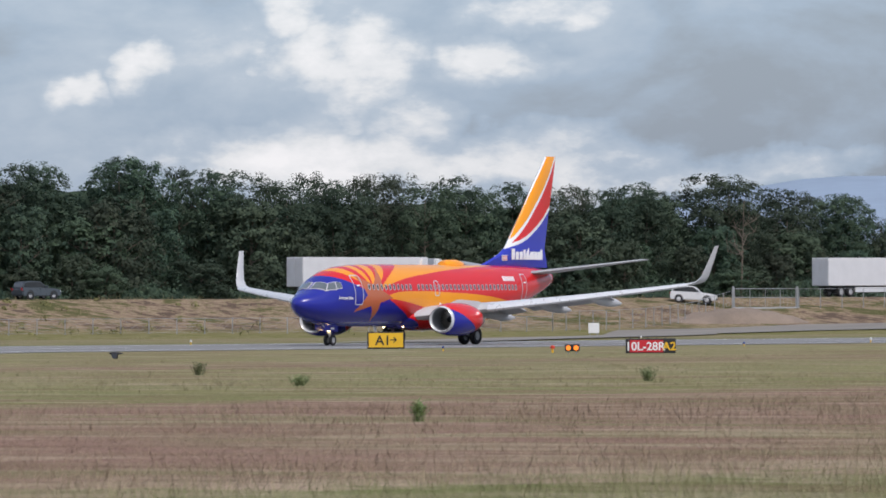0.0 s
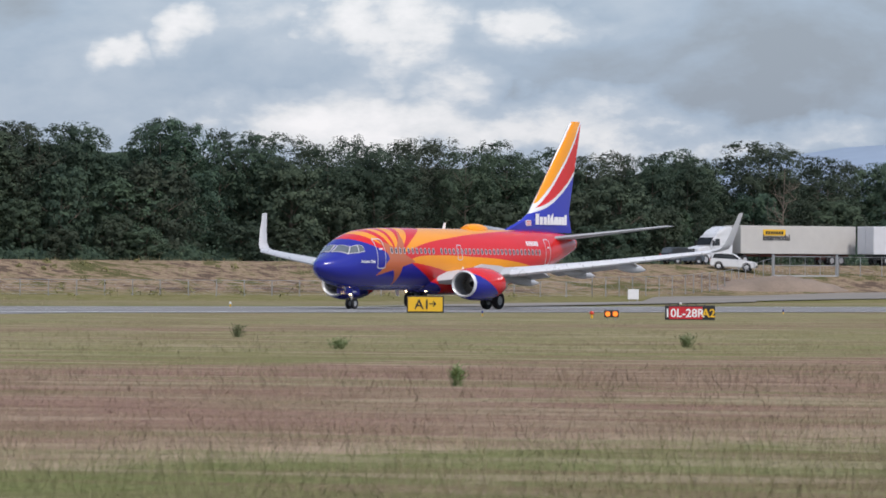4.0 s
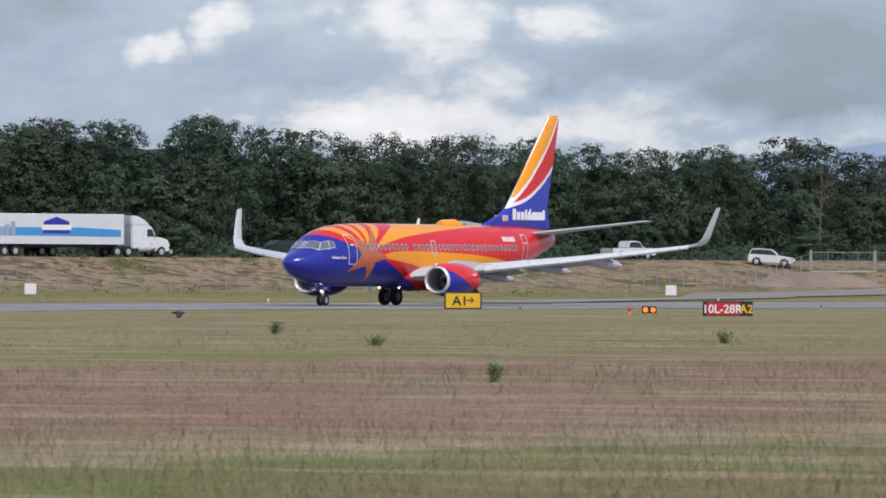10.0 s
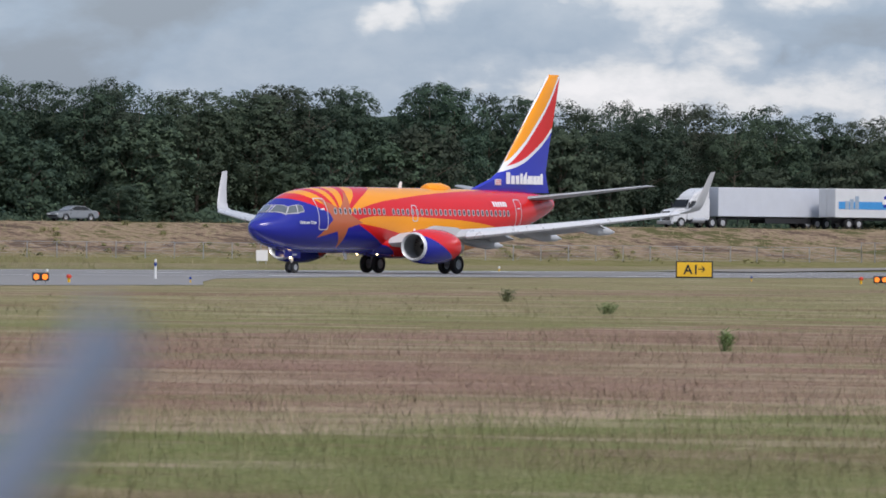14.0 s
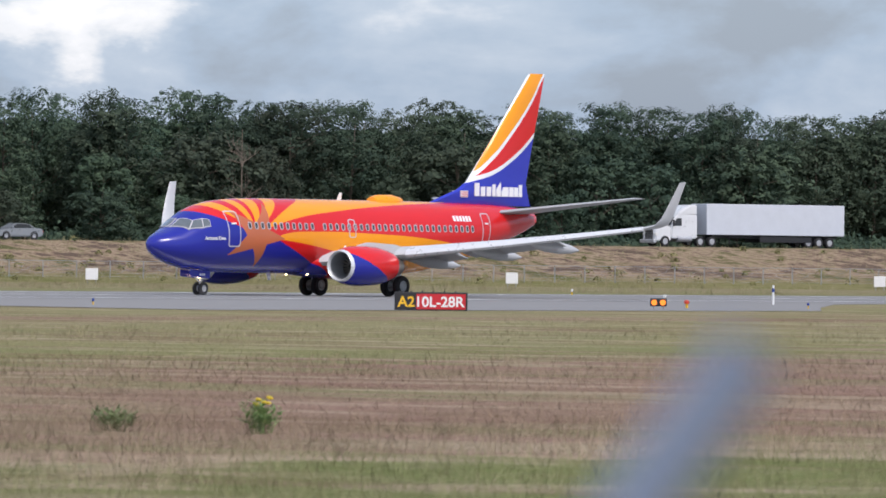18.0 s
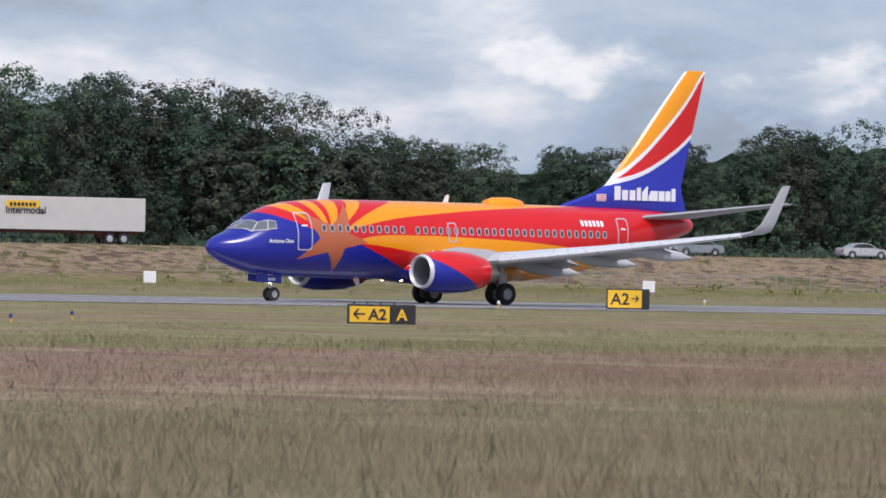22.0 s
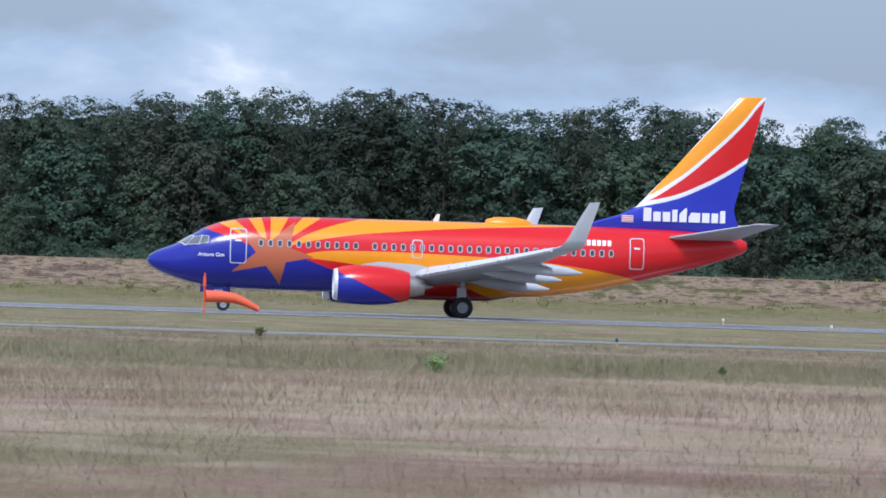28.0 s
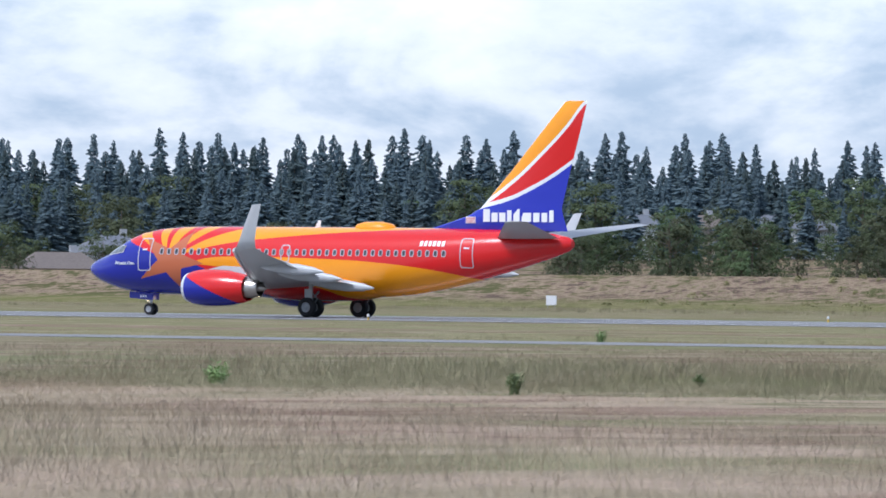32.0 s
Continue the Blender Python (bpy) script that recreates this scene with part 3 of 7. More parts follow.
def broadleaf(name, seed, h, spread, mat, label, clumps=330, each=38, size=0.176, bare=False):
    rng = random.Random(seed)
    root = new(name)
    bm = bmesh.new()
    top = Vector((rng.uniform(-0.6, 0.6), rng.uniform(-0.6, 0.6), h * 0.86))
    thick = 0.15 if bare else 0.24
    rod(bm, (0, 0, -0.6), top * 0.5, thick, thick * 0.6, 7)
    rod(bm, top * 0.5, top, thick * 0.6, 0.04, 6)
    for k in range(13):
        f = rng.uniform(0.16 if k < 6 else 0.4, 0.82)
        a = k * 2.4 + rng.uniform(-0.4, 0.4)
        ln = spread * rng.uniform(0.5, 0.8) * (1.05 - 0.55 * abs(f - 0.45))
        st = top * f
        en = st + Vector((math.cos(a) * ln, math.sin(a) * ln, ln * rng.uniform(0.25, 0.8)))
        rod(bm, st, en, 0.07, 0.025, 5)
        if bare:
            for _ in range(3):
                m = st.lerp(en, rng.uniform(0.4, 0.9))
                rod(bm, m, m + Vector((rng.uniform(-1.2, 1.2), rng.uniform(-1.2, 1.2), rng.uniform(0.6, 2.0))), 0.035, 0.01, 4)
    part("trunk", bm, M_BARK, root, "pale bark trunk with limbs")
    if not bare:
        # several leaders, each an uneven spire of boughs; the boughs end in tufts of leaves
        gen = np.random.default_rng(seed)
        leaders = [(0.0, 0.0, 0.0, 1.0, 1.0)]
        for k in range(rng.randrange(3, 6)):
            a = k * 2.1 + rng.uniform(0, 1.2)
            d = spread * rng.uniform(0.32, 0.6)
            leaders.append((math.cos(a) * d, math.sin(a) * d, 0.0, rng.uniform(0.72, 0.97), rng.uniform(0.5, 0.72)))
        share = np.array([g[4] * g[3] for g in leaders])
        share = share / share.sum()
        C, R, A = [], [], []

        def girth(f):
            """Half width of a leader from foot to top."""
            return np.where(f < 0.4, 0.78 + 0.55 * f, np.sqrt(np.clip(1 - (np.maximum(f - 0.4, 0) / 0.635) ** 2.2, 0, 1)))
        for (lx, ly, _, tall, wide), sh in zip(leaders, share):
            k = max(12, int(clumps * sh))
            f = 1 - gen.random(k) ** 1.25
            f[:4] = (0.97, 0.95, 0.93, 0.9)
            ang = np.arange(k) * 2.39996 + gen.uniform(-0.5, 0.5, k)
            reach = spread * wide * girth(f) * (1.06 - 0.7 * gen.random(k) ** 1.5)
            zz = h * tall * (0.05 + 0.92 * f)
            lean = f * f
            px, py = lx * (0.55 + 0.45 * lean) + np.cos(ang) * reach, ly * (0.55 + 0.45 * lean) + np.sin(ang) * reach
            C.append(np.stack([px, py, zz], 1))
            R.append(gen.uniform(0.7, 1.35, k) * (1.15 - 0.35 * f) * spread / 4.2)
            A.append(np.stack([np.cos(ang), np.sin(ang), 0.1 + f * f * 1.3], 1))
        lv, ln = clump_leaves(np.concatenate(C), np.concatenate(R), np.concatenate(A), each, size, gen)
        mesh_tris("crown", lv, np.arange(len(lv)).reshape(-1, 3), mat, root, 0, "dense dark green leaves", ln)
    return tagged(root, label, "tree", "trees behind the levee road")


def tree_top(x):
    """Height of the wood along the road."""
    pts = [(1500, 3), (785, 5), (767, 10.0), (760, 11.8), (756, 12.4), (750, 9.3), (745, 13.9), (739, 14.0), (734, 12.2), (713, 13.0), (684, 13.0), (672, 14.4), (662, 14.8), (640, 14.0), (605, 14.2), (568, 14.4), (551, 14.2), (500, 13.5), (480, 13.2), (462, 10.4), (436, 10.8),
           (423, 14.8), (398, 16.0), (350, 18.2), (300, 16.7), (270, 16.6), (250, 15.2), (232, 15.8), (150, 15.6), (27, 16.4), (-4, 16.8), (-60, 15.5), (-127, 16.0), (-160, 15.0), (-179, 12.4), (-214, 13.0), (-240, 15.0), (-262, 15.0), (-272, 13.0), (-285, 13.5), (-312, 11.0), (-330, 7)]
    for (xa, a), (xb, b) in zip(pts, pts[1:]):
        if xb <= x <= xa:
            return a + (b - a) * (x - xa) / (xb - xa)
    return 6.0


def build_trees():
    rng = random.Random(5)
    kinds = []
    for k in range(6):
        tree = ("cottonwood", "alder")[k % 2]
        kinds.append(broadleaf(tree + "_tree", 20 + k, 17.0, 4.3 + 0.3 * (k % 4), (M_LEAF, M_LEAF, M_LEAF2)[k % 3],
                               "tall dark green " + tree + " tree behind the levee road"))
    for k in range(3):
        kinds.append(broadleaf("willow_tree", 40 + k, 9.0, 3.1 + 0.3 * k, (M_LEAF2, M_LEAF)[k % 2], "bushy green willow tree at the wood edge", 200, 42))
    used = set()

    def place(k, m, s):
        if k in used:
            o = copy_thing(kinds[k], m)
        else:
            o = kinds[k]
            used.add(k)
            o.matrix_basis = m
        o.scale = (s[0], s[0], s[1])
        return o
    x = 800.0
    while x > -308:
        for row, (off, low, skip) in enumerate(((14, 0.34, 0.45), (18, 0.62, 0.45), (24, 0.92, 0.0), (31, 0.97, 0.2))):
            if rng.random() < skip:
                continue
            xx = x + rng.uniform(-2.4, 2.4)
            hh = tree_top(xx) * low * (rng.uniform(0.75, 1.2) if row < 2 else rng.uniform(0.95, 1.03))
            yy = road_y(xx) + off + rng.uniform(-1.5, 2.5)
            k = rng.randrange(6) if row > 1 else 6 + rng.randrange(3)
            sc = hh / (15.4 if row > 1 else 8.2)
            wd = max(0.75, sc) * rng.uniform(0.8, 1.2)
            place(k, pose(xx, yy, 2.5, 0, 0, rng.uniform(0, 360)), (wd, sc))
        x -= rng.uniform(4.6, 5.6)
    # the thicket behind the first trees and the shrubs at the wood's edge: leafy lumpy walls
    gen = np.random.default_rng(8)
    V, T = [], []
    base = 0
    for off, low, high, deep, count in ((36.0, 1.0, 0.97, 2.2, 80000), (13.0, 2.4, 0.0, 1.3, 90000)):
        xs = np.arange(815.0, -314.0, -1.4)
        rows = 14 if high else 6
        grid = []
        for x in xs:
            tall = tree_top(x) * high if high else 1.6 + 1.9 * abs(noise.noise(Vector((x * 0.11, 3.3, 0)))) + 1.2 * noise.noise(Vector((x * 0.35, 1.3, 0)))
            tall += 0.9 * noise.noise(Vector((x * 0.5, 9.1, off))) + 0.7 * noise.noise(Vector((x * 1.3, 2.1, off))) + 0.9 * noise.noise(Vector((x * 0.17, 4.1, off)))
            for k in range(rows):
                f = k / (rows - 1)
                z = low + (2.6 - low if not high else 0) + tall * f
                q = Vector((x * 0.28, z * 0.4, off))
                d = deep * (noise.noise(q) + 0.5 * noise.noise(q * 3.1)) + (1.6 * f * f if not high else 0)
                grid.append((x + 0.8 * noise.noise(q * 2.3 + Vector((5, 5, 5))), road_y(x) + off + d, z))
        grid = np.array(grid)
        k = rows
        t = []
        for i in range(len(xs) - 1):
            for j in range(k - 1):
                a, b, c, d = i * k + j, i * k + j + 1, (i + 1) * k + j + 1, (i + 1) * k + j
                t += [(a, b, c), (a, c, d)]
        t = np.array(t)
        nn = np.cross(grid[t[0, 1]] - grid[t[0, 0]], grid[t[0, 2]] - grid[t[0, 0]])
        if nn[1] > 0:
            t = t[:, ::-1]
        lv, lt = leaves_on(grid, t, count, 0.22, 0.6, gen)
        V += [grid, lv]
        T += [t + base, lt + base + len(grid)]
        base += len(grid) + len(lv)
    mesh_tris("undergrowth", np.concatenate(V), np.concatenate(T), M_LEAF, None, 0, "dense dark green thicket and shrubs along the wood edge", category="shrubs", kind="stuff")


build_trees()


# ---- the airliner ----
NOSE = 16.78          # the nose lies this far ahead of the main wheels

SECTIONS = [  # distance aft of the nose, top, bottom, half width
    (0.0, 2.66, 2.58, 0.04), (0.12, 2.88, 2.37, 0.30), (0.35, 3.04, 2.20, 0.52), (0.72, 3.22, 2.00, 0.80), (1.2, 3.40, 1.80, 1.06),
    (1.67, 3.60, 1.65, 1.27), (2.3, 3.99, 1.48, 1.47), (3.0, 4.43, 1.36, 1.62), (3.9, 4.77, 1.27, 1.75), (5.0, 4.99, 1.22, 1.84),
    (6.5, 5.11, 1.20, 1.88), (8.0, 5.15, 1.19, 1.88), (10.0, 5.16, 1.19, 1.88), (14.0, 5.16, 1.19, 1.88), (19.0, 5.16, 1.19, 1.88), (20.5, 5.16, 1.22, 1.88),
    (22.0, 5.15, 1.36, 1.86), (24.0, 5.14, 1.68, 1.77), (26.0, 5.12, 2.12, 1.58), (28.0, 5.08, 2.64, 1.28), (29.5, 5.01, 3.06, 1.0),
    (31.0, 4.88, 3.52, 0.64), (32.0, 4.68, 3.88, 0.36), (32.25, 4.52, 4.08, 0.2)]


def section_at(s):
    for a, b in zip(SECTIONS, SECTIONS[1:]):
        if a[0] <= s <= b[0]:
            f = (s - a[0]) / (b[0] - a[0])
            return [a[i] + (b[i] - a[i]) * f for i in range(1, 4)]
    return SECTIONS[-1][1:]


def skin_y(s, z):
    """Half width of the body at that height."""
    top, bot, w = section_at(s)
    c, h = (top + bot) / 2, (top - bot) / 2
    q = min(1.0, abs((z - c) / h))
    return w * max(0.0, 1 - q ** 2.1505) ** 0.465


def livery_nodes(n, s, z):
    """Desert-flag paint: blue nose, copper star, gold rays on red."""
    sc, zc = 6.45, 3.3
    ds, dz = n.math("SUBTRACT", s, sc), n.math("SUBTRACT", z, zc)
    ang = n.math("MULTIPLY", n.math("ARCTAN2", dz, ds), 57.29578)

    def between(v, lo, hi):
        return n.math("MULTIPLY", n.math("GREATER_THAN", v, lo), n.math("LESS_THAN", v, hi))

    def any_of(*v):
        r = v[0]
        for q in v[1:]:
            r = n.math("MAXIMUM", r, q)
        return r

    def all_of(*v):
        r = v[0]
        for q in v[1:]:
            r = n.math("MULTIPLY", r, q)
        return r

    rays = any_of(between(ang, 33, 45), between(ang, 60, 87), between(ang, 103, 123), between(ang, 139, 152))
    hi = n.curve(s, 6.0, 26.0, 2.0, 7.0, [(6.0, 2.6), (7.6, 3.75), (9.5, 4.62), (11.6, 5.2), (14, 5.8), (26, 6.8)])
    lo = n.curve(s, 6.0, 26.0, 2.0, 7.0, [(6.0, 3.2), (7.6, 3.6), (10.5, 4.2), (13.8, 4.55), (17, 4.8), (20.2, 4.97), (23, 5.08), (26, 5.2)])
    band = all_of(n.math("LESS_THAN", z, hi), n.math("GREATER_THAN", z, lo), n.math("GREATER_THAN", s, 7.0))
    up = n.curve(s, 8.0, 30.0, 0.0, 5.0, [(8.0, 2.95), (9.0, 3.3), (12, 3.42), (16, 3.35), (20, 3.18), (24, 2.75), (26.6, 2.2), (30, 1.0)])
    dn = n.curve(s, 8.0, 30.0, 0.0, 5.0, [(8.0, 3.0), (10, 2.82), (12, 2.55), (15, 2.05), (17, 1.6), (18.5, 1.1), (24, 0.4), (30, 0.1)])
    low = all_of(n.math("LESS_THAN", z, up), n.math("GREATER_THAN", z, dn), n.math("GREATER_THAN", s, 8.05))
    gold = any_of(rays, band, low)
    nose = all_of(n.math("LESS_THAN", s, sc), n.math("LESS_THAN", z, n.math("MULTIPLY_ADD", n.math("SUBTRACT", s, 6.2), -0.344, zc)))
    belly = all_of(n.math("GREATER_THAN", s, sc - 0.01), n.math("LESS_THAN", z, n.math("MINIMUM", 3.3, n.math("MULTIPLY_ADD", n.math("SUBTRACT", s, 8.2), -0.37, 2.98))))
    blue = any_of(nose, belly)
    tips = [(7.85, 4.92), (8.85, 3.0), (7.08, 1.5), (4.45, 2.1), (4.7, 4.5)]
    votes = 0.0
    for i in range(5):
        (ax, az), (bx, bz) = tips[i], tips[(i + 2) % 5]
        nx, nz = -(bz - az), bx - ax
        if (6.55 - ax) * nx + (3.2 - az) * nz < 0:
            nx, nz = -nx, -nz
        side = n.math("MULTIPLY_ADD", s, nx, n.math("MULTIPLY_ADD", z, nz, -(ax * nx + az * nz)))
        votes = n.math("ADD", votes, n.math("GREATER_THAN", side, 0.0))
    star = n.math("GREATER_THAN", votes, 3.5)
    col = n.mix(gold, RED, GOLD)
    col = n.mix(blue, col, BLUE)
    return n.mix(star, col, STAR)


def gloss(n, b, col):
    # faint grime and panel waviness
    c = n.coords()
    g = n.noise(n.mapping(c, (0.3, 1, 1)), 1.2, 5.0)
    h = n.n.new("ShaderNodeHueSaturation")
    n.put(h.inputs["Value"], n.math("MULTIPLY_ADD", g, 0.16, 0.92))
    n.put(h.inputs["Color"], col)
    n.put(b.inputs["Base Color"], h.outputs[0])
    b.inputs["Roughness"].default_value = 0.24
    b.inputs["Coat Weight"].default_value = 0.35
    b.inputs["Specular IOR Level"].default_value = 0.35
    b.inputs["Coat Roughness"].default_value = 0.2
    bump(n, b, n.noise(n.mapping(c, (1.6, 0.5, 0.5)), 1.5, 2.0), 0.12, 0.03)


def body_material():
    m, n, b = material("desert_livery")
    x, y, z = n.split(n.coords())
    gloss(n, b, livery_nodes(n, n.math("SUBTRACT", NOSE, x), z))
    return m


def fin_material():
    m, n, b = material("fin_livery")
    x, y, z = n.split(n.coords())
    s = n.math("SUBTRACT", NOSE, x)
    c1 = n.curve(s, 24.0, 34.0, 4.0, 13.0, [(24, 5.9), (26.4, 6.4), (28.3, 6.85), (29.6, 7.4), (31, 8.15), (32.2, 8.97), (34, 10.3)])
    c2 = n.curve(s, 24.0, 34.0, 4.0, 13.0, [(24, 5.95), (26.5, 6.6), (28.4, 7.75), (29.9, 9.0), (31.8, 10.85), (33.0, 12.3), (34, 13)])
    w1 = n.math("SUBTRACT", z, c1)
    w2 = n.math("SUBTRACT", z, c2)
    col = n.mix(n.math("GREATER_THAN", w1, 0.0), (0.028, 0.040, 0.42), RED)
    col = n.mix(n.math("GREATER_THAN", w2, 0.0), col, GOLD)
    line = n.math("MAXIMUM", n.math("LESS_THAN", n.math("ABSOLUTE", w1), 0.12), n.math("LESS_THAN", n.math("ABSOLUTE", w2), 0.13))
    col = n.mix(line, col, (0.8, 0.8, 0.8))
    # pale leading edge
    edge = n.math("MULTIPLY_ADD", z, -0.902, s)
    col = n.mix(n.math("MULTIPLY", n.math("LESS_THAN", edge, 20.62), n.math("GREATER_THAN", z, 6.3)), col, (0.78, 0.78, 0.78))
    gloss(n, b, col)
    return m


def engine_material():
    m, n, b = material("engine_livery")
    x, y, z = n.split(n.coords())
    # red over blue with a slanting edge
    col = n.mix(n.math("GREATER_THAN", n.math("MULTIPLY_ADD", x, -0.45, n.math("ADD", z, 0.12)), 0.0), BLUE, RED)
    gloss(n, b, col)
    return m


M_BODY, M_FIN, M_ENGINE = body_material(), fin_material(), engine_material()
M_WING = plain("wing_grey", (0.50, 0.51, 0.52), 0.38, vary=0.06, scale=1.2)
# wing grey made darker, with the underside's shade in the colour
M_TAILPLANE_SHADE = plain("shaded_tailplane_grey", (0.36, 0.37, 0.38), 0.45, vary=0.06, scale=1.2)
M_LEADING = plain("polished_leading_edge", (0.74, 0.75, 0.76), 0.3, 0.3, vary=0.04)
M_TITLE = plain("white_lettering", (0.80, 0.80, 0.80), 0.4, vary=0.03)


def aerofoil(le, te, thick):
    """A ring of points round a wing section from leading to trailing edge."""
    le, te = Vector(le), Vector(te)
    up = Vector((0, 0, 1))
    prof = [(0, 0), (0.03, 0.35), (0.12, 0.62), (0.3, 0.72), (0.55, 0.52), (0.8, 0.22), (1, 0.02), (0.8, -0.08), (0.55, -0.2), (0.3, -0.3), (0.12, -0.3), (0.03, -0.2)]
    return [le.lerp(te, f) + up * (g * thick) for f, g in prof]


def P(s, y, z):
    return Vector((NOSE - s, y, z))


def wing(plane, side):
    bm = bmesh.new()
    st = [((11.6, 1.2, 1.75), (19.4, 1.2, 1.9), 0.95), ((13.0, 3.2, 2.0), (19.2, 3.2, 2.12), 0.8), ((14.4, 5.6, 2.28), (19.0, 5.6, 2.38), 0.6),
          ((16.7, 10.0, 2.80), (20.0, 10.0, 2.88), 0.42), ((18.9, 14.2, 3.35), (20.95, 14.2, 3.42), 0.27), ((20.35, 16.9, 3.74), (21.75, 16.9, 3.80), 0.17)]
    secs = []
    for le, te, th in st:
        secs.append([Vector((q.x, q.y * side, q.z)) for q in aerofoil(P(*le), P(*te), th)])
    loft(bm, secs)
    w = part("wing", bm, M_WING, plane, "pale grey swept wing", True)
    # winglet blending up from the tip
    bm = bmesh.new()
    secs = []
    for (s0, y, z), (s1, y1, z1), th in [((20.35, 16.9, 3.74), (21.75, 16.9, 3.78), (0, 0.16)), ((20.75, 17.3, 3.9), (21.95, 17.3, 3.93), (0.05, 0.13)), ((21.05, 17.52, 4.25), (22.05, 17.52, 4.28), (0.1, 0.06)),
                                        ((21.5, 17.72, 5.1), (22.3, 17.72, 5.1), (0.09, 0)), ((22.12, 17.93, 6.2), (22.68, 17.93, 6.25), (0.06, 0))]:
        ring = []
        for f, g in [(0, 0), (0.1, 0.6), (0.4, 0.8), (1, 0.05), (0.4, -0.3), (0.1, -0.3)]:
            q = P(s0 + (s1 - s0) * f, y, z + (z1 - z) * f) + Vector((0, -th[0] * g, th[1] * g))
            ring.append(Vector((q.x, q.y * side, q.z)))
        secs.append(ring)
    loft(bm, secs)
    part("winglet", bm, M_WING, w, "upturned grey winglet", True)
    # bright slat along the leading edge
    bm = bmesh.new()
    secs = []
    for (le, te, th) in st[2:]:
        L, T = P(*le), P(*te)
        ch = (T - L).length
        ring = [L + Vector((0.10, 0, -0.06)), L + Vector((0.02, 0, th * 0.30)), L.lerp(T, 0.10) + Vector((0, 0, th * 0.66)), L.lerp(T, 0.10) + Vector((0, 0, th * 0.5)), L + Vector((-0.05, 0, -0.12 - 0.1 * th))]
        secs.append([Vector((q.x + 0.05, q.y * side, q.z)) for q in ring])
    loft(bm, secs)
    part("slat", bm, M_LEADING, w, "bright metal leading edge slat", True)
    # flaps, a little down
    for a, b, ca, cb in ((1.9, 5.4, 1.5, 1.35), (5.9, 11.3, 1.25, 0.95)):
        bm = bmesh.new()
        secs = []
        for y, c in ((a, ca), (b, cb)):
            f = (y - 1.2) / 15.7
            te = 19.4 - 0.4 * min(1, f / 0.28) + max(0, (y - 5.6)) * 0.243
            z = 1.9 + (y - 1.2) * 0.121
            secs.append([Vector((q.x, q.y * side, q.z)) for q in aerofoil(P(te - 0.55, y, z + 0.02), P(te + c - 0.45, y, z - 0.34), 0.16)])
        loft(bm, secs)
        part("flap", bm, M_WING, w, "grey trailing edge flap", True)
    for y in (3.6, 7.6, 10.9):
        bm = bmesh.new()
        f = (y - 1.2) / 15.7
        te = 19.4 - 0.4 * min(1, f / 0.28) + max(0, (y - 5.6)) * 0.243
        z = 1.9 + (y - 1.2) * 0.121
        lathe(bm, [(-2.2, 0.02), (-1.7, 0.16), (-0.8, 0.27), (0.4, 0.29), (1.4, 0.2), (2.1, 0.03)], 14, "x")
        bmesh.ops.transform(bm, matrix=Matrix.Translation((NOSE - te - 0.1, y * side, z - 0.36)) @ pose(0, 0, 0, 0, 176, 0) @ Matrix.Diagonal((1, 0.8, 1.1, 1)), verts=bm.verts)
        part("flap_fairing", bm, M_WING, w, "grey flap track fairing", True)
    return w


def wheel(name, parent, at, radius, width):
    bm = bmesh.new()
    r, h = radius, width / 2
    lathe(bm, [(-h * 0.8, r * 0.52), (-h, r * 0.7), (-h * 0.85, r * 0.93), (-h * 0.4, r), (h * 0.4, r), (h * 0.85, r * 0.93), (h, r * 0.7), (h * 0.8, r * 0.52)], 28, "y")
    t = part(name, bm, M_TYRE, parent, "black rubber tyre", True)
    t.location = at
    bm = bmesh.new()
    lathe(bm, [(-h * 0.8, 0.01), (-h * 0.7, r * 0.25), (-h * 0.45, r * 0.3), (-h * 0.75, r * 0.52), (h * 0.75, r * 0.52), (h * 0.45, r * 0.3), (h * 0.7, r * 0.25), (h * 0.8, 0.01)], 20, "y")
    for k in range(8):
        a = k * math.pi / 4
        for sd in (-1, 1):
            box(bm, math.cos(a) * r * 0.4, sd * h * 0.62, math.sin(a) * r * 0.4, r * 0.13, h * 0.08, r * 0.13)
    part("hub", bm, M_GREY, t, "grey metal wheel hub", True)
    return t


